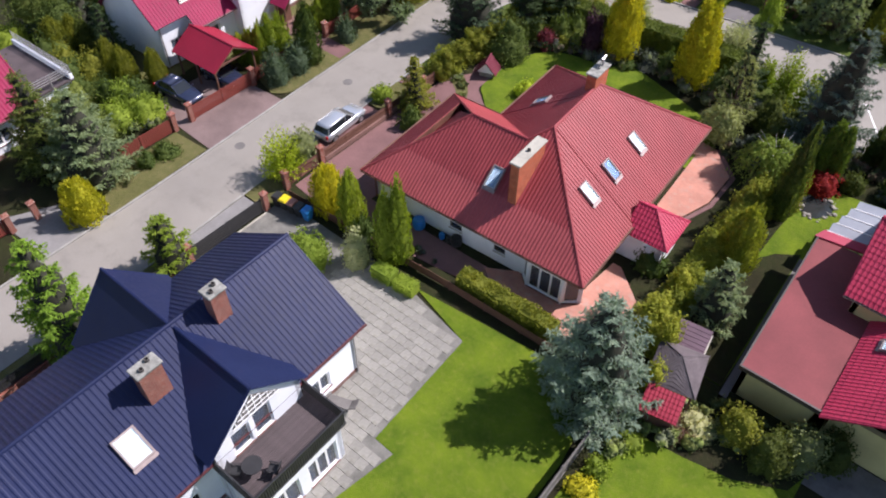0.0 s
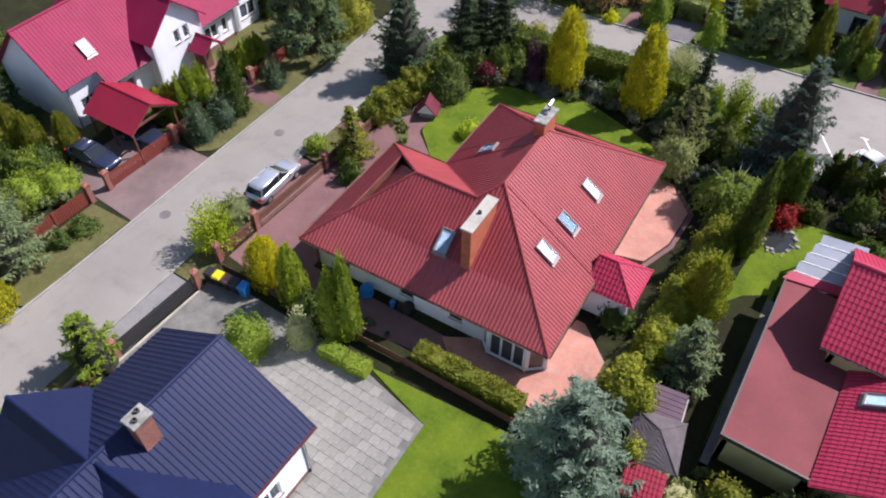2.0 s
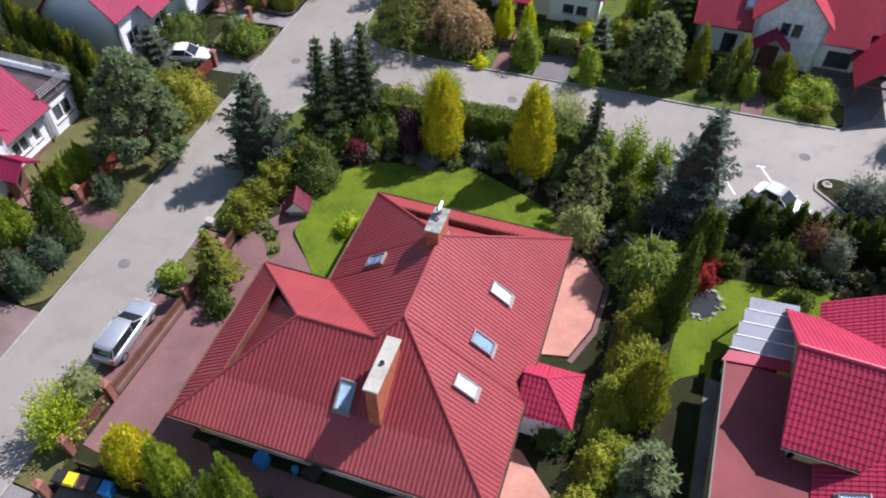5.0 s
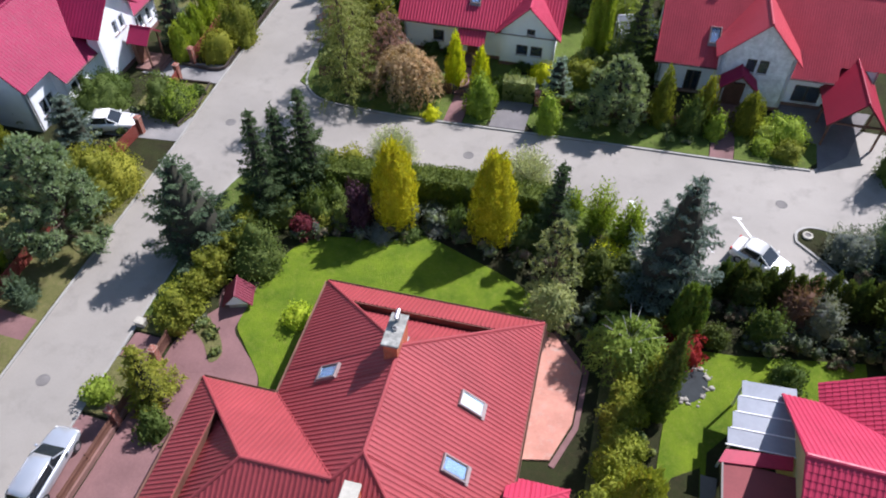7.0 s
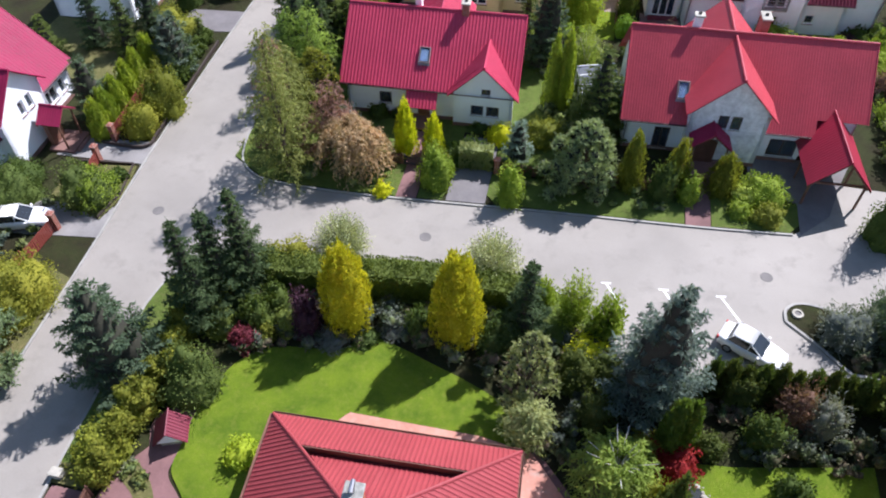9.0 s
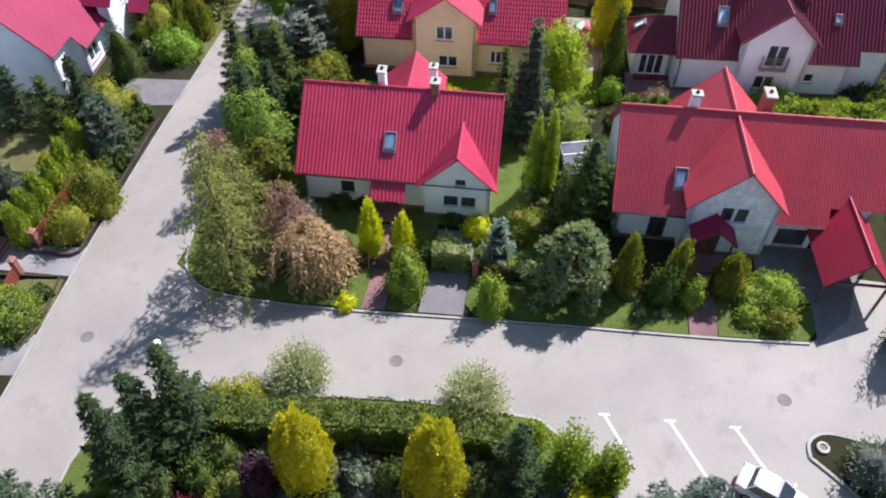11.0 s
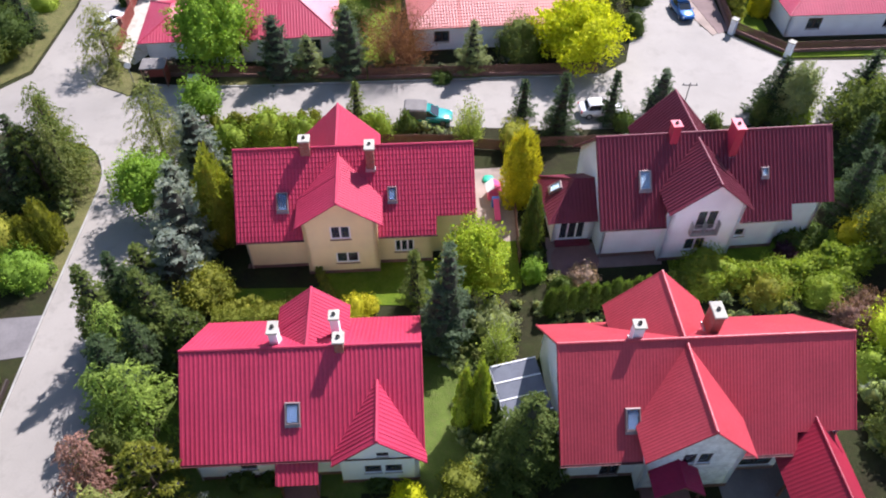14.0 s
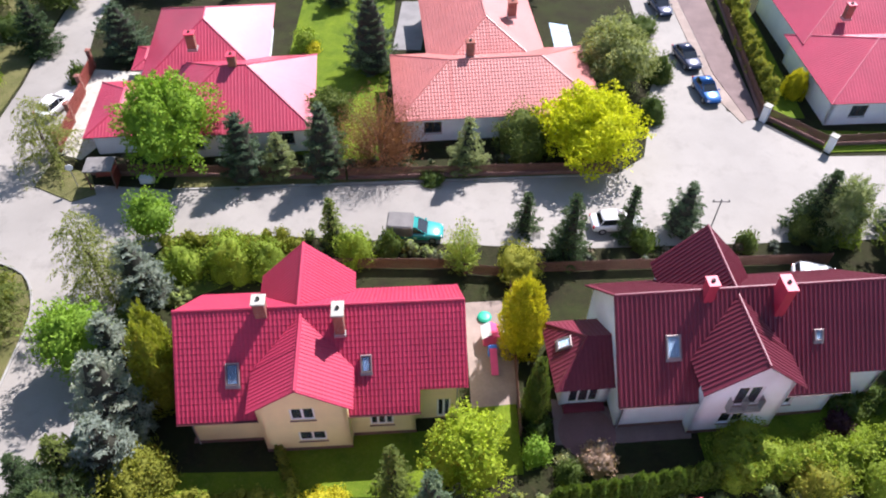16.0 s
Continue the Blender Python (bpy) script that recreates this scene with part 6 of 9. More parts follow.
def shoots(centres, radii, density, rng, leaf, up=0.3, start=0.6, stop=1.25, per=4, squash=1.0, droop=0.0, needle=False):
    """Leafy shoots standing out of rough clumps, a few leaves along each."""
    pos, axis, face = [], [], []
    for c, r in zip(centres, radii):
        n = max(8, int(density * r * r))
        d = unit(unit(rng.normal(size=(n, 3))) + np.array([0, 0, up]))
        reach = rng.uniform(0.75, 1.0, n) * (1 + 0.22 * np.sin(d[:, 0] * 5 + c[0] * 7) * np.sin(d[:, 1] * 6 + c[1] * 5))
        reach = np.where(rng.uniform(size=n) < 0.15, reach * stop, reach)
        for j in range(per):
            s = (start + (1 - start) * (j + rng.uniform(0, 1, n)) / per) * reach * r
            q = d * s[:, None] + rng.normal(0, 0.05, (n, 3))
            q[:, 2] = q[:, 2] * squash - droop * r * (s / r) ** 2
            pos.append(q + c)
            axis.append(d * 0.8 + rng.normal(0, 0.55, (n, 3)) + np.array([0, 0, 0.2 - droop * 2]))
            face.append(d * 0.5 + rng.normal(0, 0.6, (n, 3)) + np.array([0, 0, 0.5]))
    pos, axis, face = np.concatenate(pos), np.concatenate(axis), np.concatenate(face)
    keep = pos[:, 2] > 0.03
    pos, axis, face = pos[keep], axis[keep], face[keep]
    k = len(pos)
    return sprays(pos, axis, face, rng.uniform(leaf[0] * 0.7, leaf[0] * 1.35, k), rng.uniform(leaf[1] * 0.7, leaf[1] * 1.35, k), needle)


def thuja_crown(h, r, rng, blunt=False):
    """A dense spire of upright plumes, fluted from foot to tip."""
    p0 = lambda p: np.minimum(1, p / 0.14 + 0.45) ** 0.5 * (1 - p ** (3.0 if blunt else 2.2)) ** (0.6 if blunt else 0.68)
    n = int(min(7500, 82 * math.tau * r * h))
    p, a = rng.uniform(0.0, 1, n) ** 0.95, rng.uniform(0, math.tau, n)
    k1, k2 = rng.uniform(0, 6, 2)
    flute = 0.13 * np.sin(a * 5 + k1 + 0.8 * p) + 0.1 * np.sin(a * 9 + k2 - 1.5 * p) + 0.09 * np.sin(p * 2.6 * h + a * 4 + k2) + 0.06 * np.sin(p * 5.3 * h - a * 7 + k1)
    lump = 1 + flute * (0.55 if blunt else 1.0) + rng.normal(0, 0.05, n)
    rad = r * p0(p) * lump * np.where(rng.uniform(size=n) < 0.2, 0.88, 1.0)
    out = np.stack([np.cos(a), np.sin(a), np.zeros(n)], 1)
    pos = out * rad[:, None] + np.stack([np.zeros(n), np.zeros(n), p * h * (1 + 0.5 * (lump - 1) * p)], 1)
    axis = out * rng.uniform(0.05, 0.55, n)[:, None] + np.array([0, 0, 1.0]) + rng.normal(0, 0.18, (n, 3))
    face = np.cross(out, [0, 0, 1.0]) * rng.normal(0, 0.8, n)[:, None] + out
    v = sprays(pos, axis, face, rng.uniform(0.18, 0.38, n), rng.uniform(0.085, 0.17, n), True)
    zs = np.linspace(0, 0.96, 9)
    return v, lathe(0.76 * r * p0(zs), zs * h, rng, 14, 0.06)


def balls(centres, radii, k, rng, squash=1.0):
    vs, fs, off = [], [], 0
    for c, r in zip(centres, radii):
        t = np.linspace(0.12, math.pi - 0.12, 6)
        v, f = lathe(r * k * np.sin(t), -np.cos(t) * r * k * squash, rng, 9, 0.12)
        v = v + c
        v[:, 2] = np.maximum(v[:, 2], 0.0)
        vs.append(v)
        fs.append(f + off)
        off += len(v)
    return np.concatenate(vs), np.concatenate(fs)


def billow(d, rng, waves):
    """Rounded swellings with creases between them over a set of directions."""
    f = np.zeros(len(d))
    for size, amp in waves:
        k = unit(rng.normal(size=(3, 3))) * size
        ph = rng.uniform(0, math.tau, 3)
        f += amp * (np.abs(np.sin(d @ k[0] + ph[0])) + np.abs(np.sin(d @ k[1] + ph[1])) + np.abs(np.sin(d @ k[2] + ph[2])) - 1.9) / 1.5
    return f


def bush_crown(h, r, rng, leaf=(0.16, 0.09), spiky=False):
    """One uneven dome of leaves with swellings, hollows and loose shoots."""
    m = 10 * 18
    az, el = np.meshgrid(np.arange(18) * math.tau / 18, np.linspace(0, math.pi / 2 * 0.97, 10))
    dc = np.stack([np.cos(az) * np.cos(el), np.sin(az) * np.cos(el), np.sin(el)], -1).reshape(-1, 3)
    n = int(min(3800, (105 if not spiky else 130) * 2.2 * math.pi * r * max(r, h * 0.7) * 0.62)) + 120
    d = unit(rng.normal(size=(n, 3)))
    d[:, 2] = np.abs(d[:, 2]) - 0.12
    d = unit(d)
    both = np.concatenate([d, dc])
    swell = 1 + billow(both, rng, ((2.6, 0.26), (5.5, 0.24), (10.0, 0.14)))
    where = both * swell[:, None]
    where[:, 2] = np.sign(where[:, 2]) * np.abs(where[:, 2]) ** 0.85
    where *= np.array([r, r, h])
    depth = np.where(rng.uniform(size=n) < 0.3, rng.uniform(0.7, 0.92, n), rng.uniform(0.92, 1.03, n))
    depth = np.where(rng.uniform(size=n) < (0.3 if spiky else 0.06), rng.uniform(1.02, 1.18 if spiky else 1.1, n), depth)
    pos = where[:n] * depth[:, None] + rng.normal(0, 0.03, (n, 3))
    keep = pos[:, 2] > 0.04
    pos, d = pos[keep], d[keep]
    n = len(pos)
    axis = d * (1.1 if spiky else 0.5) + rng.normal(0, 0.5, (n, 3)) + np.array([0, 0, 0.3])
    face = d * 0.6 + rng.normal(0, 0.5, (n, 3)) + np.array([0, 0, 0.45])
    v = sprays(pos, axis, face, rng.uniform(leaf[0] * 0.7, leaf[0] * 1.4, n), rng.uniform(leaf[1] * 0.7, leaf[1] * 1.4, n))
    cv = where[-m:] * 0.82
    cf = np.array([[k * 18 + i, k * 18 + (i + 1) % 18, (k + 1) * 18 + (i + 1) % 18, (k + 1) * 18 + i] for k in range(9) for i in range(18)])
    return v, (np.maximum(cv, [-99, -99, 0]), cf)


def crown_mass(h, r, rng, clear=0.15, spiky=False, leaf=(0.2, 0.13)):
    """A leafy crown: an uneven egg of leaves with swellings, deep creases and loose outer shoots."""
    zc, rz = h * (1 + clear) / 2, h * (1 - clear) / 2
    az, el = np.meshgrid(np.arange(20) * math.tau / 20, np.linspace(-math.pi / 2 * 0.96, math.pi / 2 * 0.97, 14))
    dc = np.stack([np.cos(az) * np.cos(el), np.sin(az) * np.cos(el), np.sin(el)], -1).reshape(-1, 3)
    n = int(min(8500, 4 * math.pi * r * (r + 2 * rz) / 3 * (50 if not spiky else 64))) + 200
    grow = max(1.0, (r / 2) ** 0.75)
    leaf = (leaf[0] * grow, leaf[1] * grow)
    d = unit(rng.normal(size=(n, 3)) + np.array([0, 0, 0.15]))
    both = np.concatenate([d, dc])
    swell = 0.96 + billow(both, rng, ((2.2, 0.24), (4.4, 0.34), (9.0, 0.28), (18.0, 0.14)))
    egg = 1.06 - 0.2 * both[:, 2:]
    where = both * swell[:, None] * np.concatenate([egg * r, egg * r, np.full_like(egg, rz)], 1) + np.array([0, 0, zc])
    u = rng.uniform(size=n)
    depth = np.where(u < 0.35, rng.uniform(0.74, 0.94, n), rng.uniform(0.94, 1.02, n))
    depth = np.where(u > (0.88 if spiky else 0.97), rng.uniform(1.0, 1.06, n), depth)
    mid = np.array([0, 0, zc])
    pos = mid + (where[:n] - mid) * depth[:, None] + rng.normal(0, 0.03, (n, 3))
    axis = d * (0.9 if spiky else 0.4) + rng.normal(0, 0.55, (n, 3)) + np.array([0, 0, -0.4 if spiky else 0.3])
    face = d * 0.6 + rng.normal(0, 0.55, (n, 3)) + np.array([0, 0, 0.4])
    v = sprays(pos, axis, face, rng.uniform(leaf[0] * 0.7, leaf[0] * 1.4, n), rng.uniform(leaf[1] * 0.7, leaf[1] * 1.4, n))
    cv = mid + (where[n:] - mid) * 0.74
    cf = np.array([[k * 20 + i, k * 20 + (i + 1) % 20, (k + 1) * 20 + (i + 1) % 20, (k + 1) * 20 + i] for k in range(13) for i in range(20)])
    return v, (np.maximum(cv, [-99, -99, 0.05]), cf)


def broad_crown(h, r, rng, leaf=(0.18, 0.11), density=34, clear=0.2):
    n = int(20 + 9 * r)
    cs, rs = [], []
    for i in range(n):
        t = (i + 0.5) / n
        a = i * GOLD + rng.normal(0, 0.35)
        zz = clear + (1 - clear) * (0.08 + 0.84 * t)
        prof = math.sin(math.pi * min(1, 0.2 + 0.76 * t)) ** 0.75
        q = prof * rng.uniform(0.3, 0.88)
        cs.append(np.array([math.cos(a) * q * r, math.sin(a) * q * r, zz * h * rng.uniform(0.93, 1.0)]))
        rs.append(r * rng.uniform(0.2, 0.36))
    return shoots(cs, rs, density, rng, leaf, 0.45, 0.1, 1.35, 5, 0.95), cs, rs


def pine_crown(h, r, rng):
    n = int(30 + 13 * r)
    cs, rs = [], []
    for i in range(n):
        t = (i + 0.5) / n
        a = i * GOLD + rng.normal(0, 0.3)
        q = (1 - t ** 1.4) ** 0.6 * rng.uniform(0.5, 1.0)
        cs.append(np.array([math.cos(a) * q * r, math.sin(a) * q * r, h * (0.1 + 0.84 * t)]))
        rs.append(r * rng.uniform(0.17, 0.27) * (1.1 - 0.4 * t))
    return shoots(cs, rs, 135, rng, (0.27, 0.09), 0.5, 0.5, 1.3, 5, 0.85, 0.0, True), balls(cs, rs, 0.55, rng, 0.8), cs


def willow_crown(h, r, rng, leafy=False):
    """Straight twigs fanning up from one stock, with small leaves along them."""
    n = int(420 + 260 * r) if not leafy else int(150 + 110 * r)
    a, el = rng.uniform(0, math.tau, n), np.arcsin(rng.uniform(0.02, 0.99, n))
    tip = np.stack([np.cos(a) * np.cos(el) * r, np.sin(a) * np.cos(el) * r, np.sin(el) * h * 0.85 + 0.15 * h], 1) * rng.uniform(0.72, 1.1, n)[:, None]
    pos, axis = [], []
    for j in range(10):
        k = 0.3 + 0.7 * (j + rng.uniform(0, 1, n)) / 10
        pos.append(tip * k[:, None] + rng.normal(0, 0.06 if leafy else 0.04, (n, 3)))
        axis.append(unit(tip) + rng.normal(0, 0.5, (n, 3)))
    pos, axis = np.concatenate(pos), np.concatenate(axis)
    m, q = len(pos), 1.35 if leafy else 1.0
    return sprays(pos, axis, rng.normal(size=(m, 3)) + np.array([0, 0, 0.6]), rng.uniform(0.1, 0.22, m) * q, rng.uniform(0.05, 0.1, m) * q)


def trunk_shape(h, r0, rng, limbs=()):
    sh = Shape()
    pts = [Vector((rng.normal(0, 0.03 * i), rng.normal(0, 0.03 * i), h * i / 4)) for i in range(5)]
    for i in range(4):
        sh.tube(pts[i], pts[i + 1], r0 * (1 - 0.2 * i), r0 * (0.8 - 0.2 * i) + 0.01, 7)
    for c, rad in limbs:
        z = min(h * 0.9, max(0.25, c[2] * 0.55))
        mid = Vector((c[0] * 0.45, c[1] * 0.45, z + (c[2] - z) * 0.6))
        sh.tube((0, 0, z), mid, rad, rad * 0.7, 5)
        sh.tube(mid, Vector(c), rad * 0.7, rad * 0.25, 5)
    return sh


plant_cache, plant_count = {}, [0]
WORDS = dict(green="green", pale="pale green", gold="golden yellow", olive="olive green", dark="dark green", light="fresh green", blue="blue-green", ice="silvery blue", teal="blue-green", silver="silvery blue-green", deep="very dark green",
             lime="lime yellow", purple="dark purple", crimson="dull crimson", bluegrey="blue-grey", grey="pale grey-green", greygreen="grey-green", red="bright red", brown="brownish", pink="pale pink",
             rust="rusty orange", tan="pale tan blossoming", white="white-flowered", feather="feathery green", feathergrey="feathery grey-green", leafgreen="leaf green", amber="golden-olive", spring="bright spring-green", pine="dark green", thuja="green", sage="pale grey-green", moss="mossy green", shrubgreen="clipped green", birch="white-stemmed green", claret="dark red")


def plant(kind, colour, x, y, h, r):
    """One tree or shrub. Alike ones share their meshes and are scaled a little."""
    key = (kind, colour, round(h / 1.6), round(r / 0.6))
    plant_count[0] += 1
    spin = (plant_count[0] * 77) % 360
    if key in plant_cache:
        first, h0, r0 = plant_cache[key]
        m = pose(x, y, 0, 0, 0, spin) @ Matrix.Diagonal((r / r0, r / r0, h / h0, 1))
        return copy_thing(first, m)
    rng = np.random.default_rng(plant_count[0] + 11)
    mat, words = LEAF[colour], WORDS[colour]
    name, label, cat = {"spruce": ("spruce_tree", words + " spruce with layered drooping branches", "tree"), "thuja": ("thuja", words + " dense columnar thuja", "shrub"),
                        "bush": ("bush", words + " rounded garden bush", "shrub"), "broad": ("deciduous_tree", words + " leafy garden tree", "tree"),
                        "pine": ("pine_tree", words + " pine with tufted branches", "tree"), "willow": ("willow_shrub", words + " twiggy shrub fanning up from its foot", "shrub"),
                        "larch": ("larch_tree", words + " larch with loose branches", "tree"), "weeping": ("weeping_tree", words + " weeping tree with arching branches", "tree")}[kind]
    t = thing(name, pose(x, y, 0, 0, 0, spin), label, cat)
    trunk, core, limbs = max(0.05, 0.018 * h), None, ()
    if kind == "spruce":
        v, core = spruce_crown(h, r, rng, colour in ("ice", "pine", "silver", "light", "leafgreen", "teal", "sage", "blue"))
        th = 0.9 * h
    elif kind == "larch":
        v = weeping_crown(h, r, rng)
        th, limbs = 0.92 * h, [((math.cos(i * GOLD) * r * 0.6 * (1 - i / 16), math.sin(i * GOLD) * r * 0.6 * (1 - i / 16), h * (0.15 + 0.05 * i)), trunk * 0.3) for i in range(14)]
    elif kind == "weeping":
        v = weeping_crown(h, r, rng, True)
        th, limbs = 0.75 * h, [((math.cos(i * GOLD) * r * (0.45 + 0.35 * (i % 2)), math.sin(i * GOLD) * r * (0.45 + 0.35 * (i % 2)), h * (0.97 if colour == "birch" else 0.86)), trunk * (0.7 if colour == "birch" else 0.4)) for i in range(12)]
    elif kind == "thuja":
        v, core = thuja_crown(h, r, rng, colour in ("gold", "shrubgreen"))
        th = 0.5 * h
    elif kind == "bush":
        spiky = colour in ("tan", "blue", "bluegrey", "brown", "crimson")
        v, core = bush_crown(h, r, rng, (0.24, 0.07) if spiky else (0.17, 0.1), spiky)
        th, limbs = 0.4 * h, ()
    elif kind == "broad":
        hang = colour in ("feathergrey", "feather", "tan", "crimson", "greygreen")
        if colour in ("rust", "pale"):
            v, cs, rs = broad_crown(h, r, rng, (0.2, 0.06), 36 * min(1.7, max(0.8, 2.2 / r)), 0.1)
            th, limbs = 0.75 * h, [(tuple(c), trunk * (0.3 if colour == "rust" else 0.6)) for c in cs[::2]]
        else:
            v, core = crown_mass(h, r, rng, 0.04 if hang else 0.14, hang, (0.26, 0.08) if hang else (0.19, 0.12))
            th, limbs = 0.6 * h, ()
    elif kind == "pine":
        v, core, cs = pine_crown(h, r, rng)
        th, limbs = 0.9 * h, [(tuple(c), trunk * 0.35) for c in cs[::3]]
    else:
        v = willow_crown(h, r, rng, colour not in ("grey", "rust"))
        th, limbs = 0.25 * h, [((math.cos(i * GOLD) * r * 0.6, math.sin(i * GOLD) * r * 0.6, h * 0.75), 0.03) for i in range(16)]
    part("trunk", trunk_shape(th, trunk, rng, limbs), PALEBARK if colour in ("pale", "birch") else BARK, t)
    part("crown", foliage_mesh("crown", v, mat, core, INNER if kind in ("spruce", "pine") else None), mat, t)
    plant_cache[key] = (t, h, r)
    return t


def hedge(pts, w, h, colour, label, lumps=0.12, leaf=(0.18, 0.11)):
    """A hedge along a line: clipped to a rounded box, or a row of rough lumps."""
    rng = np.random.default_rng(len(bpy.data.objects))
    line = curve_pts(pts, 5) if len(pts) > 2 else pts
    t = thing("hedge", pose(0, 0, 0), label, "hedge")
    if lumps > 0.12:
        cs, rs = [], []
        step, carry = w * 0.3, 0.0
        for (ax, ay), (bx, by) in zip(line, line[1:]):
            ln = math.hypot(bx - ax, by - ay)
            s = carry
            while s < ln:
                x, y = ax + (bx - ax) * s / ln, ay + (by - ay) * s / ln
                top = h * rng.uniform(0.78, 1.1)
                rad = w * rng.uniform(0.3, 0.46)
                z = rad * 0.6
                while z < top - rad * 0.5:
                    k = rad * (1 - 0.35 * (z / top) ** 2)
                    cs.append(np.array([x + rng.normal(0, 0.13 * w), y + rng.normal(0, 0.13 * w), min(z, top - k * 0.8)]))
                    rs.append(k)
                    z += rad * 0.8
                s += step
            carry = s - ln
        v = shoots(cs, rs, 190, rng, leaf, 0.6, 0.72, 1.3, 2, needle=True)
        part("stem_mass", foliage_mesh("stem_mass", np.zeros((0, 4, 3)), LEAF[colour], balls(cs, rs, 0.7, rng)), LEAF[colour], t)
        part("leaves", foliage_mesh("leaves", v, LEAF[colour]), LEAF[colour], t)
        return t
    pos, out_d, total = [], [], 0.0
    for (ax, ay), (bx, by) in zip(line, line[1:]):
        ln = math.hypot(bx - ax, by - ay)
        dx, dy = (bx - ax) / ln, (by - ay) / ln
        n = int(ln * (2 * h + w) * 95)
        s, q = rng.uniform(0, ln, n), rng.uniform(0, 2 * h + w, n)
        wob = 1 + lumps * np.sin((total + s) * 2.7) + lumps * 0.7 * np.sin((total + s) * 6.1 + 1)
        off = np.where(q < h, -w / 2, np.where(q > h + w, w / 2, q - h - w / 2)) * wob
        z = np.where(q < h, q, np.where(q > h + w, 2 * h + w - q, h)) * (0.5 + 0.5 * wob)
        off = off * np.minimum(1, (h - z) / 0.3 + 0.75)
        pos.append(np.stack([ax + dx * s - dy * off, ay + dy * s + dx * off, z + rng.normal(0, 0.03, n)], 1))
        side = np.where(q < h, -1.0, np.where(q > h + w, 1.0, 0.0))
        out_d.append(np.stack([-dy * side, dx * side, np.where(side == 0, 1.0, 0.25)], 1))
        total += ln
    pos, out_d = np.concatenate(pos), np.concatenate(out_d)
    n = len(pos)
    v = sprays(pos, out_d + rng.normal(0, 0.6, (n, 3)) + np.array([0, 0, 0.3]), out_d + rng.normal(0, 0.7, (n, 3)), rng.uniform(leaf[0] * 0.7, leaf[0] * 1.4, n), rng.uniform(leaf[1] * 0.7, leaf[1] * 1.3, n))
    part("stem_mass", strip(Shape(), line, w * 0.8, 0.0, h * 0.93), LEAF[colour], t)
    part("leaves", foliage_mesh("leaves", v, LEAF[colour]), LEAF[colour], t)
    return t


def bed(outline, n, mat, label, seed, size=1.0):
    """Low shrubs grown together in a planting bed, as one mass."""
    rnd, rng = random.Random(seed), np.random.default_rng(seed)
    xs, ys = [q[0] for q in outline], [q[1] for q in outline]
    inside = lambda x, y: sum((ay > y) != (by > y) and x < (bx - ax) * (y - ay) / (by - ay) + ax for (ax, ay), (bx, by) in zip(outline, outline[1:] + outline[:1])) % 2
    cs, rs = [], []
    while n > 0:
        x, y = rnd.uniform(min(xs), max(xs)), rnd.uniform(min(ys), max(ys))
        if not inside(x, y):
            continue
        n -= 1
        r = rnd.choice((0.4, 0.55, 0.7, 0.9)) * size
        tall = rnd.choice((0.4, 0.6, 0.95))
        for i in range(4):
            a, k = rnd.uniform(0, math.tau), rnd.uniform(0, 0.6) * r
            cs.append(np.array([x + math.cos(a) * k, y + math.sin(a) * k, r * tall * rnd.uniform(0.5, 1.1)]))
            rs.append(r * rnd.uniform(0.4, 0.65))
    me = foliage_mesh("undergrowth", shoots(cs, rs, 95, rng, (0.2, 0.12), 0.4, 0.7, 1.4, 2, needle=True), mat, balls(cs, rs, 0.66, rng))
    tagged(new("undergrowth", me), label, "shrubs", "", "stuff")

# ---- plants: foliage, x, y, height, radius ----
SPRUCE_1 = [
    ('green', -49.1, 14.0, 8.6, 3.19), ('sage', -45.2, 15.2, 8.0, 3.3), ('blue', -63.9, 25.9, 4.2, 2.54),
    ('blue', -35.9, 47.5, 8.6, 3.0), ('deep', -32.9, 52.2, 9.2, 2.3),
    ('deep', -32.2, 53.9, 8.6, 2.1), ('deep', -31.0, 55.4, 9.0, 2.2), ('olive', -32.8, 36.5, 5.0, 1.8),
    ('deep', -13.0, 55.1, 7.4, 1.73), ('sage', -4.6, 31.9, 5.5, 1.95), ('green', -10.2, 76.4, 8.2, 3.1),
    ('ice', -15.8, 71.5, 4.2, 1.3), ('blue', -15.1, 85.4, 10.6, 1.86), ('silver', -35.2, 93.4, 8.8, 2.6),
    ('green', -35.2, 85.3, 8.0, 2.58), ('green', -23.4, 110.0, 5.1, 1.38), ('deep', -7.9, 111.7, 4.2, 1.4),
]
SPRUCE_2 = [
    ('deep', -4.8, 108.7, 7.2, 1.99), ('deep', 0.2, 110.9, 5.8, 1.25), ('blue', 4.8, 111.8, 5.3, 1.81),
    ('deep', 15.6, 112.0, 6.7, 2.64), ('green', -17.5, 89.3, 5.6, 1.35), ('silver', -36.6, 103.8, 7.0, 2.3),
    ('silver', -35.0, 90.6, 6.0, 2.6), ('blue', -31.9, 118.0, 7.1, 2.47), ('greygreen', -28.9, 118.3, 4.7, 2.1),
    ('blue', -24.9, 118.3, 7.8, 2.47), ('blue', -22.0, 134.5, 8.9, 2.99), ('greygreen', -12.5, 118.9, 6.1, 2.17),
    ('blue', -47.8, 136.6, 6.2, 3.21), ('blue', -50.2, 69.7, 5.9, 1.89), ('blue', -46.7, 77.9, 5.3, 1.91),
    ('green', -52.4, 79.3, 5.4, 1.96), 
]
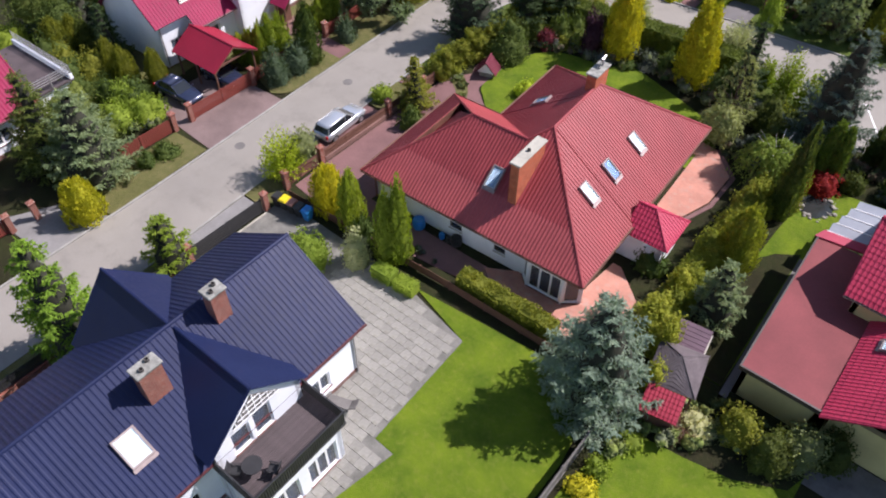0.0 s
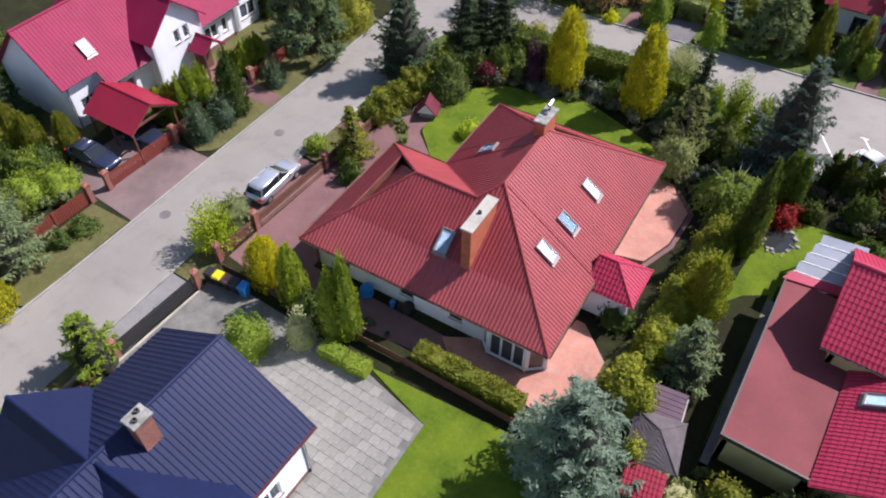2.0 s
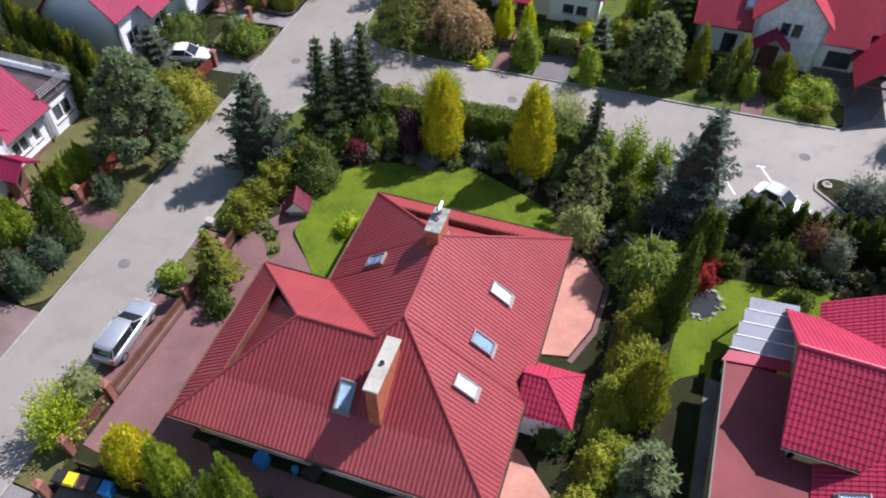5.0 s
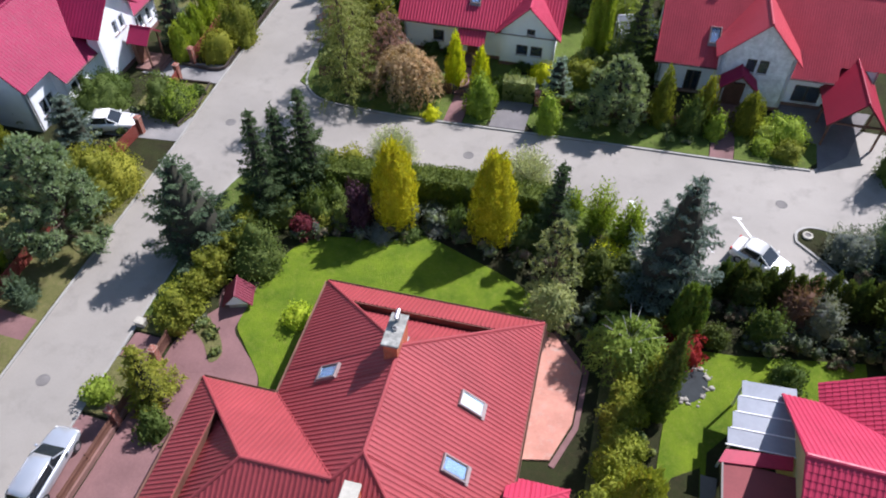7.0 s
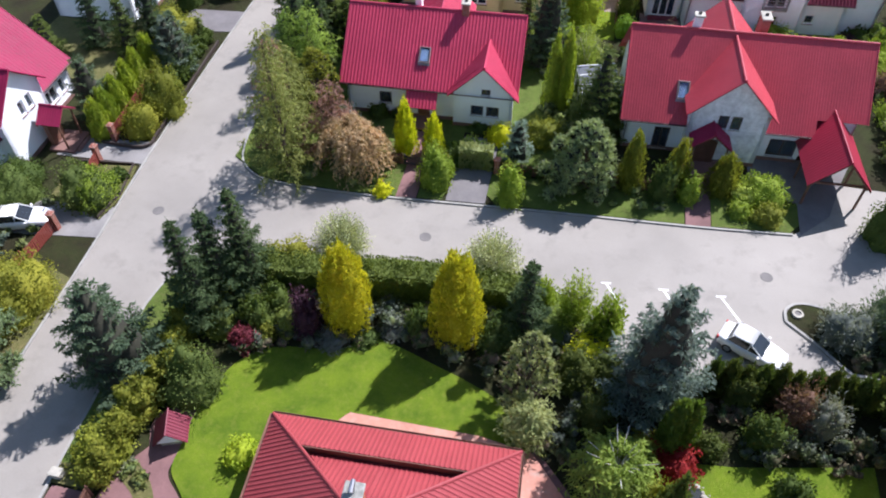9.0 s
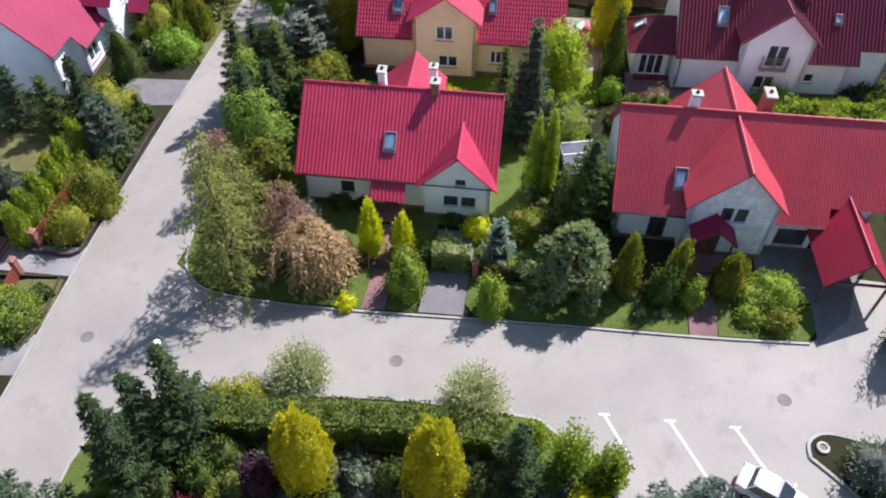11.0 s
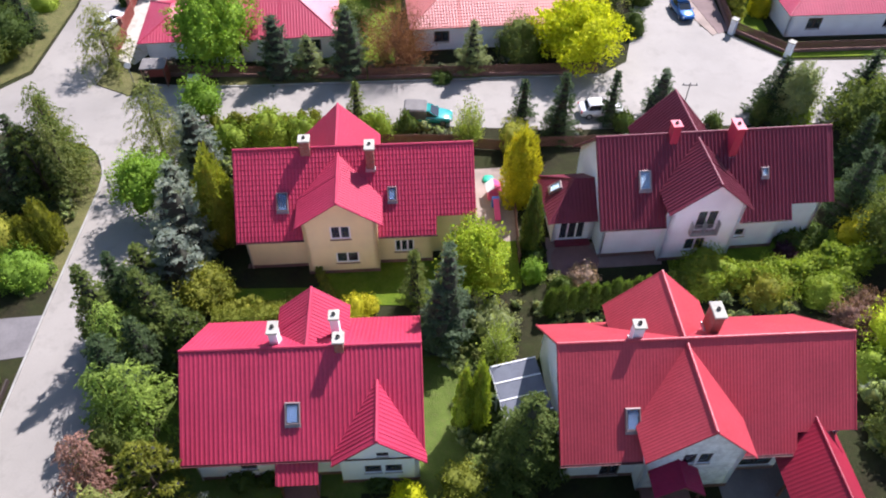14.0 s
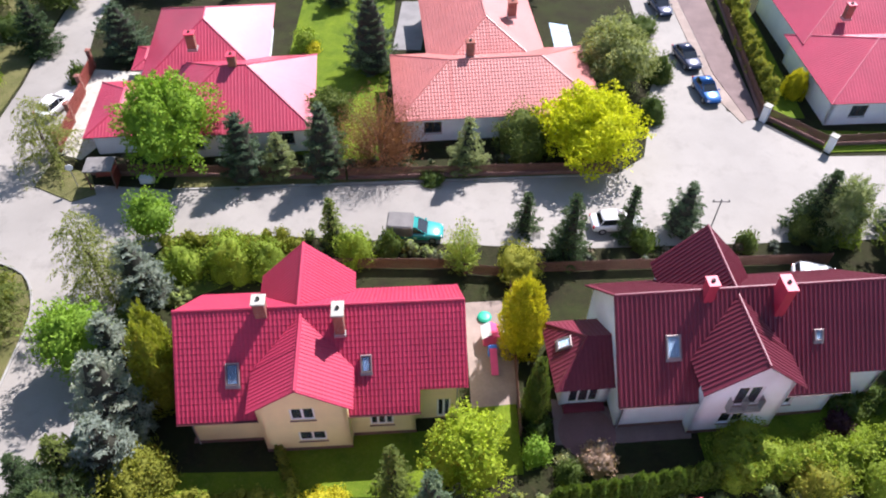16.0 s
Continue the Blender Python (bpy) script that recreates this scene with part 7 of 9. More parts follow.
SPRUCE_3 = [
    ('blue', -15.7, 84.9, 7.4, 1.91), ('teal', -50.4, 54.7, 4.7, 2.01), ('teal', -56.2, 56.0, 2.5, 1.21),
    ('deep', -53.1, 99.6, 6.0, 2.51), ('deep', -50.2, 98.8, 7.3, 2.4), ('olive', -48.2, 103.6, 8.2, 2.1),
    ('green', -46.6, 81.9, 2.4, 1.0), ('deep', -57.1, 137.2, 6.4, 2.91), ('deep', -27.0, 147.1, 4.7, 2.12),
    ('green', -37.1, 89.6, 5.6, 2.47), ('deep', -36.4, 80.6, 7.6, 2.45), ('deep', -35.1, 82.4, 6.9, 1.94),
    ('deep', -13.5, 56.0, 4.1, 1.53), ('ice', -7.4, 22.3, 9.3, 3.75), ('teal', -5.5, 51.9, 11.0, 3.1),
    ('deep', 17.8, 98.5, 8, 2.4), ('deep', -57, 24.5, 6, 1.9), ('deep', 23.5, 112.2, 7.5, 2.6),
]
SPRUCE_4 = [
    ('deep', -50.9, 81.3, 6.0, 1.8), ('deep', -55.5, 79.5, 5.5, 2.0), ('green', -58.5, 76.5, 4.5, 1.8),
    ('light', -33.8, 13.4, 4.8, 1.95), ('leafgreen', -32.5, 5.8, 10.0, 2.7), ('teal', -46.7, 76.8, 5.6, 1.9),
    ('silver', -36.9, 98.0, 6.0, 2.2), ('green', -38.4, 84.8, 9.0, 2.5), ('deep', -51.3, 103.0, 6.5, 2.2),
    ('deep', 20.5, 104.5, 6.2, 1.9), ('deep', 27.5, 103, 8, 2.4), ('deep', 19, 86.5, 6.5, 2),
    ('deep', -36, 153, 9, 2.8), ('deep', -26, 154, 9, 2.6), ('deep', -50, 150, 8, 2.6),
    ('deep', -63, 136, 7, 2.4), ('green', -62, 127, 6, 2.3), ('deep', -59.6, 124.9, 6.6, 1.9), ('deep', -38.3, 88.0, 6.6, 2.3),
]
THUJA_1 = [
    ('gold', -42.4, 12.3, 3.3, 1.38), ('olive', -60.8, 21.9, 4.0, 1.44), ('dark', -62.4, 27.4, 3.5, 1.02),
    ('thuja', -49.0, 32.0, 2.5, 0.84), ('thuja', -48.0, 32.4, 3.1, 0.88), ('thuja', -47.3, 32.9, 3.7, 0.88),
    ('thuja', -47.0, 33.8, 4.1, 0.89), ('thuja', -47.1, 34.9, 3.8, 0.9), ('dark', -44.4, 35.7, 5.3, 1.13),
    ('thuja', -48.9, 39.9, 1.8, 0.87), ('thuja', -47.9, 40.3, 2.7, 0.87), ('thuja', -47.6, 40.9, 2.9, 0.87),
    ('thuja', -47.9, 42.0, 2.7, 0.81), ('gold', -23.9, 53.8, 7.0, 1.45), ('gold', -17.1, 54.2, 7.4, 1.55),
    ('shrubgreen', -4.3, 49.2, 5.2, 0.75), ('shrubgreen', -3.6, 49.5, 4.8, 0.7), ('green', -5.0, 43.6, 7.6, 0.82), ('amber', -5.5, 37.0, 5.2, 1.35),
]
THUJA_2 = [
    ('gold', -29.9, 23.9, 3.8, 1.26), ('thuja', -27.3, 23.6, 4.9, 0.96), ('thuja', -23.4, 22.8, 5.8, 0.77),
    ('thuja', -22.8, 23.4, 6.6, 0.82), ('lime', -24.4, 70.7, 4.7, 0.83), ('lime', -22.3, 71.2, 3.5, 0.77),
    ('olive', -7.3, 70.3, 5.0, 0.88), ('olive', -4.0, 71.0, 4.4, 0.86), ('olive', -0.6, 71.3, 3.5, 1.13),
    ('thuja', -13.1, 78.8, 7.1, 0.69), ('thuja', -14.1, 78.7, 6.5, 0.69), ('amber', -33.4, 97.2, 7.3, 1.4),
    ('gold', -9.1, 100.0, 7.3, 1.55), ('green', -8.6, 94.3, 6.6, 0.83), ('amber', -32.9, 95.4, 8.0, 1.5),
    ('gold', 20.0, 130.6, 2.9, 1.15), ('thuja', -48.4, 67.4, 3.4, 0.88),
]
THUJA_3 = [
    ('thuja', -48.5, 68.9, 3.4, 0.89), ('thuja', -48.5, 70.5, 3.5, 0.91), ('thuja', -48.6, 72.4, 3.6, 0.93),
    ('thuja', -48.6, 74.1, 3.6, 0.94), ('thuja', -48.6, 76.2, 3.7, 0.97), ('olive', -47.4, 93.4, 4.0, 1.17),
    ('olive', -46.5, 94.6, 4.6, 1.18), ('olive', -53.4, 23.4, 3.6, 1.0), ('olive', -55, 23.2, 3.8, 1.0),
    ('moss', -59, 23.6, 3.8, 1.1), ('olive', -60.8, 23.4, 3.6, 1.0), ('olive', -51.8, 25.2, 3.2, 0.9),
]
BUSH_1 = [
    ('dark', -43.8, 18.3, 1.2, 0.74), ('dark', -43.7, 20.0, 1.0, 1.0), ('light', -49.6, 19.8, 1.9, 1.74),
    ('light', -48.7, 21.9, 1.8, 1.54), ('olive', -58.2, 21.0, 2.9, 1.45), ('olive', -55.4, 21.7, 3.2, 1.39),
    ('dark', -50.8, 22.4, 2.5, 1.24), ('dark', -52.0, 20.8, 2.9, 1.12), ('light', -66.3, 20.0, 2.0, 1.84),
    ('blue', -44.3, 31.7, 3.1, 1.11), ('blue', -44.2, 33.9, 2.7, 1.14), ('olive', -45.0, 51.1, 3.4, 2.35),
    ('blue', -44.3, 40.2, 2.5, 0.85), ('green', -31.4, 47.4, 3.4, 1.75), ('amber', -34.5, 42.4, 2.1, 1.65),
    ('purple', -26.2, 52.7, 4.3, 0.93), ('claret', -29.7, 50.9, 2.0, 0.84), ('olive', -28.5, 51.7, 1.2, 0.58),
]
BUSH_2 = [
    ('dark', 2.4, 47.9, 1.4, 1.05), ('green', -31.7, 51.8, 1.9, 1.19), ('dark', -29.4, 52.8, 2.4, 1.2),
    ('green', -27.4, 52.7, 1.8, 1.02), ('bluegrey', -24.6, 52.4, 0.7, 1.04), ('bluegrey', -21.0, 54.1, 0.6, 1.02),
    ('dark', -19.4, 54.3, 2.0, 1.02), ('dark', -28.8, 54.3, 2.1, 1.22), ('red', -4.9, 48.9, 1.5, 1.0), ('red', -3.7, 48.2, 1.7, 1.2),
    ('brown', 2.6, 52.6, 3.0, 1.15), ('bluegrey', 4.2, 52.3, 3.0, 1.0), ('dark', 1.0, 50.8, 2.8, 1.09),
    ('moss', -1.9, 49.7, 1.5, 0.9), ('olive', -5.0, 45.2, 3.7, 1.06), ('olive', -6.9, 42.2, 2.4, 1.04),
    ('amber', -5.7, 27.6, 4.0, 0.95), ('amber', -5.0, 24.6, 3.2, 0.85), ('amber', -6.9, 29.1, 2.9, 1.35),
]
BUSH_3 = [
    ('greygreen', -35.2, 26.2, 2.6, 1.3), ('dark', -26.0, 23.3, 2.0, 0.91), ('white', -24.8, 21.3, 2.9, 0.96),
    ('light', -27.3, 19.3, 2.7, 1.58), ('greygreen', -29.9, 72.0, 1.2, 1.41), ('light', -21.4, 67.9, 3.3, 1.51),
    ('light', -21.2, 71.3, 0.6, 0.78), ('lime', -25.0, 65.8, 1.0, 0.68), ('dark', -19.6, 71.0, 1.7, 1.38),
    ('light', -15.7, 67.0, 3.4, 1.07), ('lime', -17.5, 73.7, 1.6, 1.07), ('olive', -14.1, 74.5, 2.0, 1.62),
    ('dark', -4.9, 69.8, 3.6, 0.99), ('light', -2.9, 70.0, 2.6, 0.85), ('light', 2.4, 71.2, 2.0, 1.8),
    ('olive', 2.6, 69.0, 1.5, 1.1), ('light', 0.7, 69.2, 1.2, 0.9), ('dark', 10.4, 68.7, 5.3, 1.47),
]
BUSH_4 = [
    ('dark', -27.7, 74.9, 1.2, 0.88), ('dark', -26.1, 75.0, 1.0, 0.63), ('dark', -19.4, 75.0, 0.6, 0.92),
    ('greygreen', -11.9, 86.6, 2.9, 1.68), ('green', -36.3, 76.4, 3.2, 1.8), ('dark', -6.6, 90.3, 1.3, 0.9),
    ('light', 5.0, 91.8, 2.3, 2.43), ('light', 9.2, 90.8, 2.0, 2.4), ('light', 14.3, 91.5, 1.9, 2.19),
    ('dark', -8.4, 93.8, 0.8, 1.01), ('light', -31.0, 106.9, 4.1, 1.9),
    ('light', -28.4, 107.2, 3.2, 1.91), ('light', -34.6, 107.1, 2.4, 1.91), 
    ('light', -21.6, 108.4, 3.1, 1.72), ('dark', -18.9, 109.1, 2.1, 1.0), ('olive', -8.7, 107.0, 2.8, 1.9),
]
BUSH_5 = [
    ('dark', 1.4, 110.1, 1.8, 1.11), ('dark', 9.7, 109.9, 2.0, 0.88), ('green', 14.3, 111.0, 2.9, 0.85),
    ('leafgreen', -8.6, 91.6, 1.9, 1.0), ('pink', -4.7, 91.2, 1.7, 1.25), ('white', -6.7, 91.3, 0.7, 0.6), ('white', -5.9, 91.0, 0.6, 0.5), ('olive', -50.4, 94.3, 2.9, 2.16),
    ('gold', -21.9, 87.9, 1.8, 1.1), ('gold', -20.9, 88.4, 1.4, 0.8), ('dark', -15.6, 117.6, 0.8, 1.11),
    ('green', -7.5, 121.8, 4.3, 2.36), ('dark', 5.2, 126.7, 2.5, 1.32), ('green', 7.2, 133.2, 2.2, 1.29),
    ('dark', 6.9, 142.0, 1.9, 1.81), ('dark', 7.1, 133.2, 2.9, 1.23), ('dark', -51.3, 131.8, 1.9, 0.94),
    ('dark', -51.2, 59.3, 2.8, 2.28), ('green', -45.9, 60.6, 3.0, 1.9), ('olive', -45.5, 50.4, 4.1, 2.58),
]
BUSH_6 = [
    ('olive', -45.6, 68.6, 3.0, 1.53), ('bluegrey', 6.6, 59.3, 2.4, 1.7), ('blue', 9.3, 60.1, 3.7, 1.86),
    ('dark', -51.6, 61.3, 1.7, 1.77), ('light', -45.6, 61.0, 2.3, 1.96), ('olive', -32.5, 89.4, 2.4, 1.7),
    ('leafgreen', -47.4, 91.2, 2.7, 2.1), ('dark', -50.6, 87.7, 4.3, 1.32), ('olive', -49.6, 82.5, 2.5, 2.25),
    ('blue', -46.9, 77.2, 3.3, 1.72), ('olive', -45.0, 71.5, 4.6, 1.77), ('light', -29.3, 138.1, 2.3, 1.29),
    ('gold', -28.6, 137.5, 1.5, 0.88), ('green', -35.6, 80.5, 2.7, 1.78), ('dark', -22.5, 52.8, 0.6, 0.84),
    ('dark', -14.4, 54.2, 2.5, 1.5), ('moss', -9.6, 52.6, 2.8, 1.28), ('moss', -7.9, 53.0, 2.3, 1.28),
]
BUSH_7 = [
    ('moss', -8.3, 49.9, 2.9, 1.22), ('moss', -0.2, 53.3, 2.7, 1.1), ('lime', -9.1, 54.9, 1.0, 1.2),
    ('spring', -27.0, 43.9, 1.4, 1.0), ('olive', -5.4, 48.9, 1.8, 1.12), ('olive', -6.9, 47.0, 1.8, 1.1),
    ('olive', -5.4, 44.5, 2.1, 1.06), ('dark', -31.6, 34.6, 1.7, 0.92), ('light', -35.8, 35.7, 1.4, 0.96),
    ('moss', 2.0, 25.0, 2.7, 1.16), ('olive', 0.1, 25.6, 2.2, 1.2), ('greygreen', 3.1, 26.4, 2.5, 1.31),
    ('moss', 4.5, 27.3, 2.5, 1.16), ('white', -1.8, 24.6, 0.7, 1.2), ('light', -4.7, 18.9, 0.7, 0.72),
    ('gold', -4.8, 17.4, 0.7, 0.84), ('brown', -2.7, 23.7, 0.6, 1.05), ('light', -4.4, 21.4, 0.6, 0.89),
]
BUSH_8 = [
    ('purple', 11.6, 94.0, 1.2, 0.9), ('light', 14.2, 83, 2.4, 1.9), ('crimson', 14.4, 87, 2.4, 1.6),
    ('green', 13.6, 78, 2.2, 1.7), ('olive', 14.8, 74.5, 2.2, 1.7), ('olive', -50.5, 15, 3, 1.9),
    ('green', -53, 18, 3.2, 2.1), ('olive', -54.5, 14, 3, 1.8), ('dark', -56, 20.5, 2.8, 2),
    ('light', -51.2, 21.5, 2.4, 1.8), ('olive', -58.5, 16.5, 3.2, 2.2), ('green', -49.3, 18.4, 2.2, 1.5),
    ('dark', -60.5, 21, 3, 2), ('olive', -62, 14, 3.2, 2.2), ('olive', 8.6, 89.9, 2.4, 2.0),
    ('light', 4, 90.6, 2.2, 1.6), ('light', 13, 89.9, 2.2, 1.7), ('brown', 15.8, 88.4, 2, 1.3),
]
BUSH_9 = [
    ('light', 18, 111.2, 2.2, 1.6), ('dark', 16, 110.6, 1.8, 1.2), ('olive', -61.5, 121, 2.4, 2),
    ('light', -60.5, 131, 2, 1.7), ('dark', -61, 140, 2.4, 1.8), ('dark', -9.6, 33.6, 1.6, 1.1), ('bluegrey', -29.7, 72.0, 2.2, 1.2), ('olive', -22.0, 70.2, 1.5, 0.9), ('gold', 18.2, 96.0, 2.8, 1.6),
    ('pale', 1.0, 70.6, 1.6, 1.0), ('olive', -28.6, 57.4, 2.5, 1.5), ('olive', -30.0, 57.0, 2.2, 1.3),
    ('dark', 12.6, 95.4, 1.2, 1.2), ('dark', 14.3, 96.0, 1.3, 1.3),
]
WILLOW_1 = [
    ('grey', -26.2, 59.7, 3.3, 2.1), ('grey', -15.8, 59.6, 3.9, 2.2), ('light', -10.2, 56.9, 5.0, 1.35), ('light', -12.2, 57.9, 2.8, 1.0),
    ('light', -8.1, 56.5, 4.0, 1.2), ('spring', -35.0, 24.2, 4.3, 1.9), ('pale', -13.2, 107.5, 5.4, 1.67), ('rust', -20.3, 120.4, 7.6, 4.2),
    ('pale', -11.7, 83.6, 5.5, 1.44),
]
PINE_1 = [
    ('greygreen', -12.3, 50.9, 6.6, 1.8), ('olive', -32.5, 74.0, 6.3, 2.34), ('deep', -36.4, 86.2, 7.0, 2.6),
    ('green', -48.8, 100.4, 7.6, 2.6), ('green', -32.9, 84.2, 4.9, 2.27), ('green', -36.8, 82.0, 4.6, 2.02),
    ('sage', -10.7, 69.7, 6.2, 3.1), ('pine', -45.0, 45.8, 9.2, 3.6),
]
BROAD_1 = [
    ('greygreen', -11.9, 48.3, 3.4, 1.36), 
    ('spring', -13.2, 89.8, 7.6, 2.2), ('leafgreen', -39.3, 98.0, 6.6, 2.2), ('leafgreen', -37.6, 110.2, 4.8, 1.8), ('olive', -33.1, 89.3, 2.7, 2.0),
    ('greygreen', 17.1, 111.3, 6.3, 1.91), ('leafgreen', -38.2, 119.4, 8.8, 3.5),
    ('lime', -1.9, 121.2, 6.4, 3.9), ('greygreen', 2.2, 132.4, 6.5, 3.3),
    # greens at (9.0, 52.0) and (11.8, 49.5): unseen trees added to shade the lawn
    ('green', -57.8, 146.3, 4.0, 2.82), ('green', 9.0, 52.0, 6, 1.9),
    ('green', 11.8, 49.5, 6.5, 2.4), ('green', 19.5, 94, 6, 2.6), ('green', 15.5, 79, 5.5, 2.3),
]
BROAD_2 = [
    ('spring', 16.5, 85, 4.5, 2.2), ('green', 23, 107.5, 6.5, 3.2),
    ('leafgreen', 19.5, 80.5, 6, 2.6), ('green', 24, 91, 6.5, 3), ('green', 21, 97.5, 4.5, 2),
    ('greygreen', 17.5, 76, 5, 2.2), ('green', -20, 155, 8, 3.4), ('green', -44, 153, 8, 3.2),
    ('dark', -6, 152, 8, 3.4), ('green', -66, 146, 8, 3.5), ('dark', -58.6, 152, 6, 2.4),
    ('green', -25.2, 124.5, 4.5, 2.2), ('dark', -60.0, 121.4, 5.4, 2.3), ('green', -61.0, 117.6, 5.0, 2.1),
    ('green', -66.6, 23.6, 5.5, 2.4), ('dark', -63.6, 23.8, 4.2, 1.8), ('green', -65.4, 27.8, 5.0, 2.2),
]
LARCH_1 = [
    ('feathergrey', -32.6, 66.6, 12.0, 2.3),
    ('feathergrey', -33.1, 70.2, 8.1, 2.2), ('feathergrey', -39.8, 104.4, 7.9, 2.9), ('feathergrey', -49.6, 119.8, 5.5, 3.2), ('green', -47.5, 102.3, 9.1, 2.61), ('feather', -37.0, 83.2, 6.5, 2.0),
    ('feathergrey', -46.8, 100.6, 7.0, 1.7), ('feather', -36.6, 79.2, 5.5, 1.9), ('feather', -34.6, 78.8, 5.9, 2.3), ('crimson', -36.4, 74.4, 5.6, 1.9), ('crimson', -29.8, 69.6, 6.0, 2.1),
]
WEEPING_1 = [
    ('birch', -7.1, 46.4, 3.9, 2.2),
    ('tan', -28.2, 68.0, 4.8, 2.4), ('tan', -26.7, 68.1, 4.0, 1.9),
]

for kind, rows in (("spruce", SPRUCE_1 + SPRUCE_2 + SPRUCE_3 + SPRUCE_4), ("thuja", THUJA_1 + THUJA_2 + THUJA_3), ("bush", BUSH_1 + BUSH_2 + BUSH_3 + BUSH_4 + BUSH_5 + BUSH_6 + BUSH_7 + BUSH_8 + BUSH_9), ("willow", WILLOW_1), ("pine", PINE_1), ("broad", BROAD_1 + BROAD_2), ("larch", LARCH_1), ("weeping", WEEPING_1)):
    for row in rows:
        plant(kind, *row)

hedge([(-33.9, 40.6), (-33.7, 44), (-33.2, 48), (-33.6, 51.5), (-31.2, 54.8)], 1.9, 2.6, "olive", "rough yellow-green garden hedge along the fence", 0.2, (0.22, 0.14))
hedge([(-30.6, 56.1), (-26, 56.5), (-20, 57.4), (-13.5, 57.5)], 1.9, 2.3, "green", "green clipped thuja hedge along the street", 0.08)
for i in range(15):
    plant("bush", "amber", -7.0 + 0.32 * math.sin(i * 2.9) + 0.02 * i, 27.9 + 1.12 * i, 2.2 + 0.35 * math.sin(i * 1.9), 0.95 + 0.1 * math.sin(i * 4.1))
    if i % 2:
        plant("bush", "amber", -6.1 + 0.02 * i, 28.4 + 1.12 * i, 1.7 + 0.3 * math.sin(i * 2.3), 0.75)
hedge([(-18.3, 24.3), (-15, 24.4), (-11.2, 24.5)], 1.2, 1.5, "olive", "clipped golden-green hedge beside the terrace", 0.1)
hedge([(-23.3, 21.5), (-21.7, 21.6)], 1.1, 1.0, "light", "low clipped box hedge", 0.03, (0.12, 0.08))
hedge([(-21.5, 21.62), (-20.0, 21.75)], 1.1, 0.9, "light", "low clipped box hedge", 0.03, (0.12, 0.08))
for i in range(11):
    plant("thuja", "moss" if i % 3 else "olive", -63.2 + 1.08 * i, 50.2 - 0.21 * i, 4.2 + 0.3 * math.sin(i * 1.7), 0.78)
    plant("thuja", "olive" if i % 3 else "moss", -64.4 + 1.08 * i, 53.8 - 0.26 * i, 4.4 + 0.3 * math.sin(i * 2.3), 0.78)
for i in range(17):
    plant("thuja", "moss" if i % 3 else "dark", -2.0 + 0.92 * i, 53.6 + 0.07 * i, 3.1 + 0.25 * math.sin(i * 2.1), 0.66)
hedge([(-31.2, 88.1), (-28, 88.2), (-24.9, 88.5)], 1.3, 1.3, "olive", "yellow-green hedge between two gardens", 0.2)
hedge([(-31.8, 86.5), (-29.4, 86.6), (-26.4, 87.2)], 1.2, 1.9, "olive", "yellow-green clipped hedge behind a house", 0.1)
hedge([(-25.0, 91.8), (-24.4, 90.5), (-23.6, 88.9)], 0.8, 0.9, "olive", "low hedge dividing a shaded garden", 0.2)
for i in range(13):
    plant("thuja", "shrubgreen", -7.5 + 0.8 * i, 88.2 + 0.14 * i, 2.55 + 0.2 * math.sin(i * 2.4), 0.62)
hedge([(3.6, 90.2), (9.7, 91.0), (12.5, 91.9), (17.5, 92.6)], 2.2, 2.5, "light", "loose fresh green hedge", 0.3, (0.24, 0.15))
hedge([(-35.6, 108.4), (-31, 108.3), (-26, 108.3)], 2.2, 2.6, "olive", "yellow-green hedge along the far street", 0.2, (0.22, 0.14))
hedge([(16.9, 128.2), (17.2, 138), (18.2, 150)], 1.6, 3.0, "olive", "tall row of thujas along the lane", 0.3)
hedge([(-45.6, 61.2), (-44.6, 63.6)], 1.3, 0.7, "dark", "low dark hedge above a retaining kerb", 0.1)
hedge([(-45.9, 69), (-45.8, 76), (-46.2, 82)], 1.6, 1.6, "dark", "dark shrub hedge beside the street", 0.25, (0.24, 0.15))
hedge([(-20.1, 70.2), (-17.5, 70.4)], 1.0, 2.0, "greygreen", "grey-green clipped hedge across a driveway", 0.1)
hedge([(-22.2, 69.6), (-20.5, 69.7)], 0.9, 1.2, "dark", "short dark hedge by a gate", 0.15)
hedge([(-17.2, 70.0), (-13.5, 70.2)], 0.9, 1.3, "dark", "dark hedge in front of the white house", 0.15)

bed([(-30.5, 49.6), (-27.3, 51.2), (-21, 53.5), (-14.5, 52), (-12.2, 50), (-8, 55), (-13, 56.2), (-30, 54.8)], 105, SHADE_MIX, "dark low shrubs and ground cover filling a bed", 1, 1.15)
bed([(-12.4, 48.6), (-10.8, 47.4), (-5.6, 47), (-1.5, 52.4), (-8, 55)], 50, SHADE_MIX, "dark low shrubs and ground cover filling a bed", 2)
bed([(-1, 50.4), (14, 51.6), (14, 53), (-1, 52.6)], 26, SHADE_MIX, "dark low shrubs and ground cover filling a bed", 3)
bed([(-6.2, 41), (-4.6, 41), (-4.6, 49), (-6.4, 48)], 14, GARDEN_MIX, "mixed low green shrubs filling a garden bed", 4)
bed([(-33.0, 41.5), (-32.8, 42.3), (-31.5, 41.5), (-30.7, 40.3), (-31.0, 39.8), (-31.9, 40.7)], 12, GARDEN_MIX, "mixed low green shrubs filling a garden bed", 5, 0.55)
bed([(-36.8, 69), (-33.6, 70), (-33.6, 88), (-38, 92), (-37.6, 74)], 44, GARDEN_MIX, "mixed low green shrubs filling a garden bed", 6)
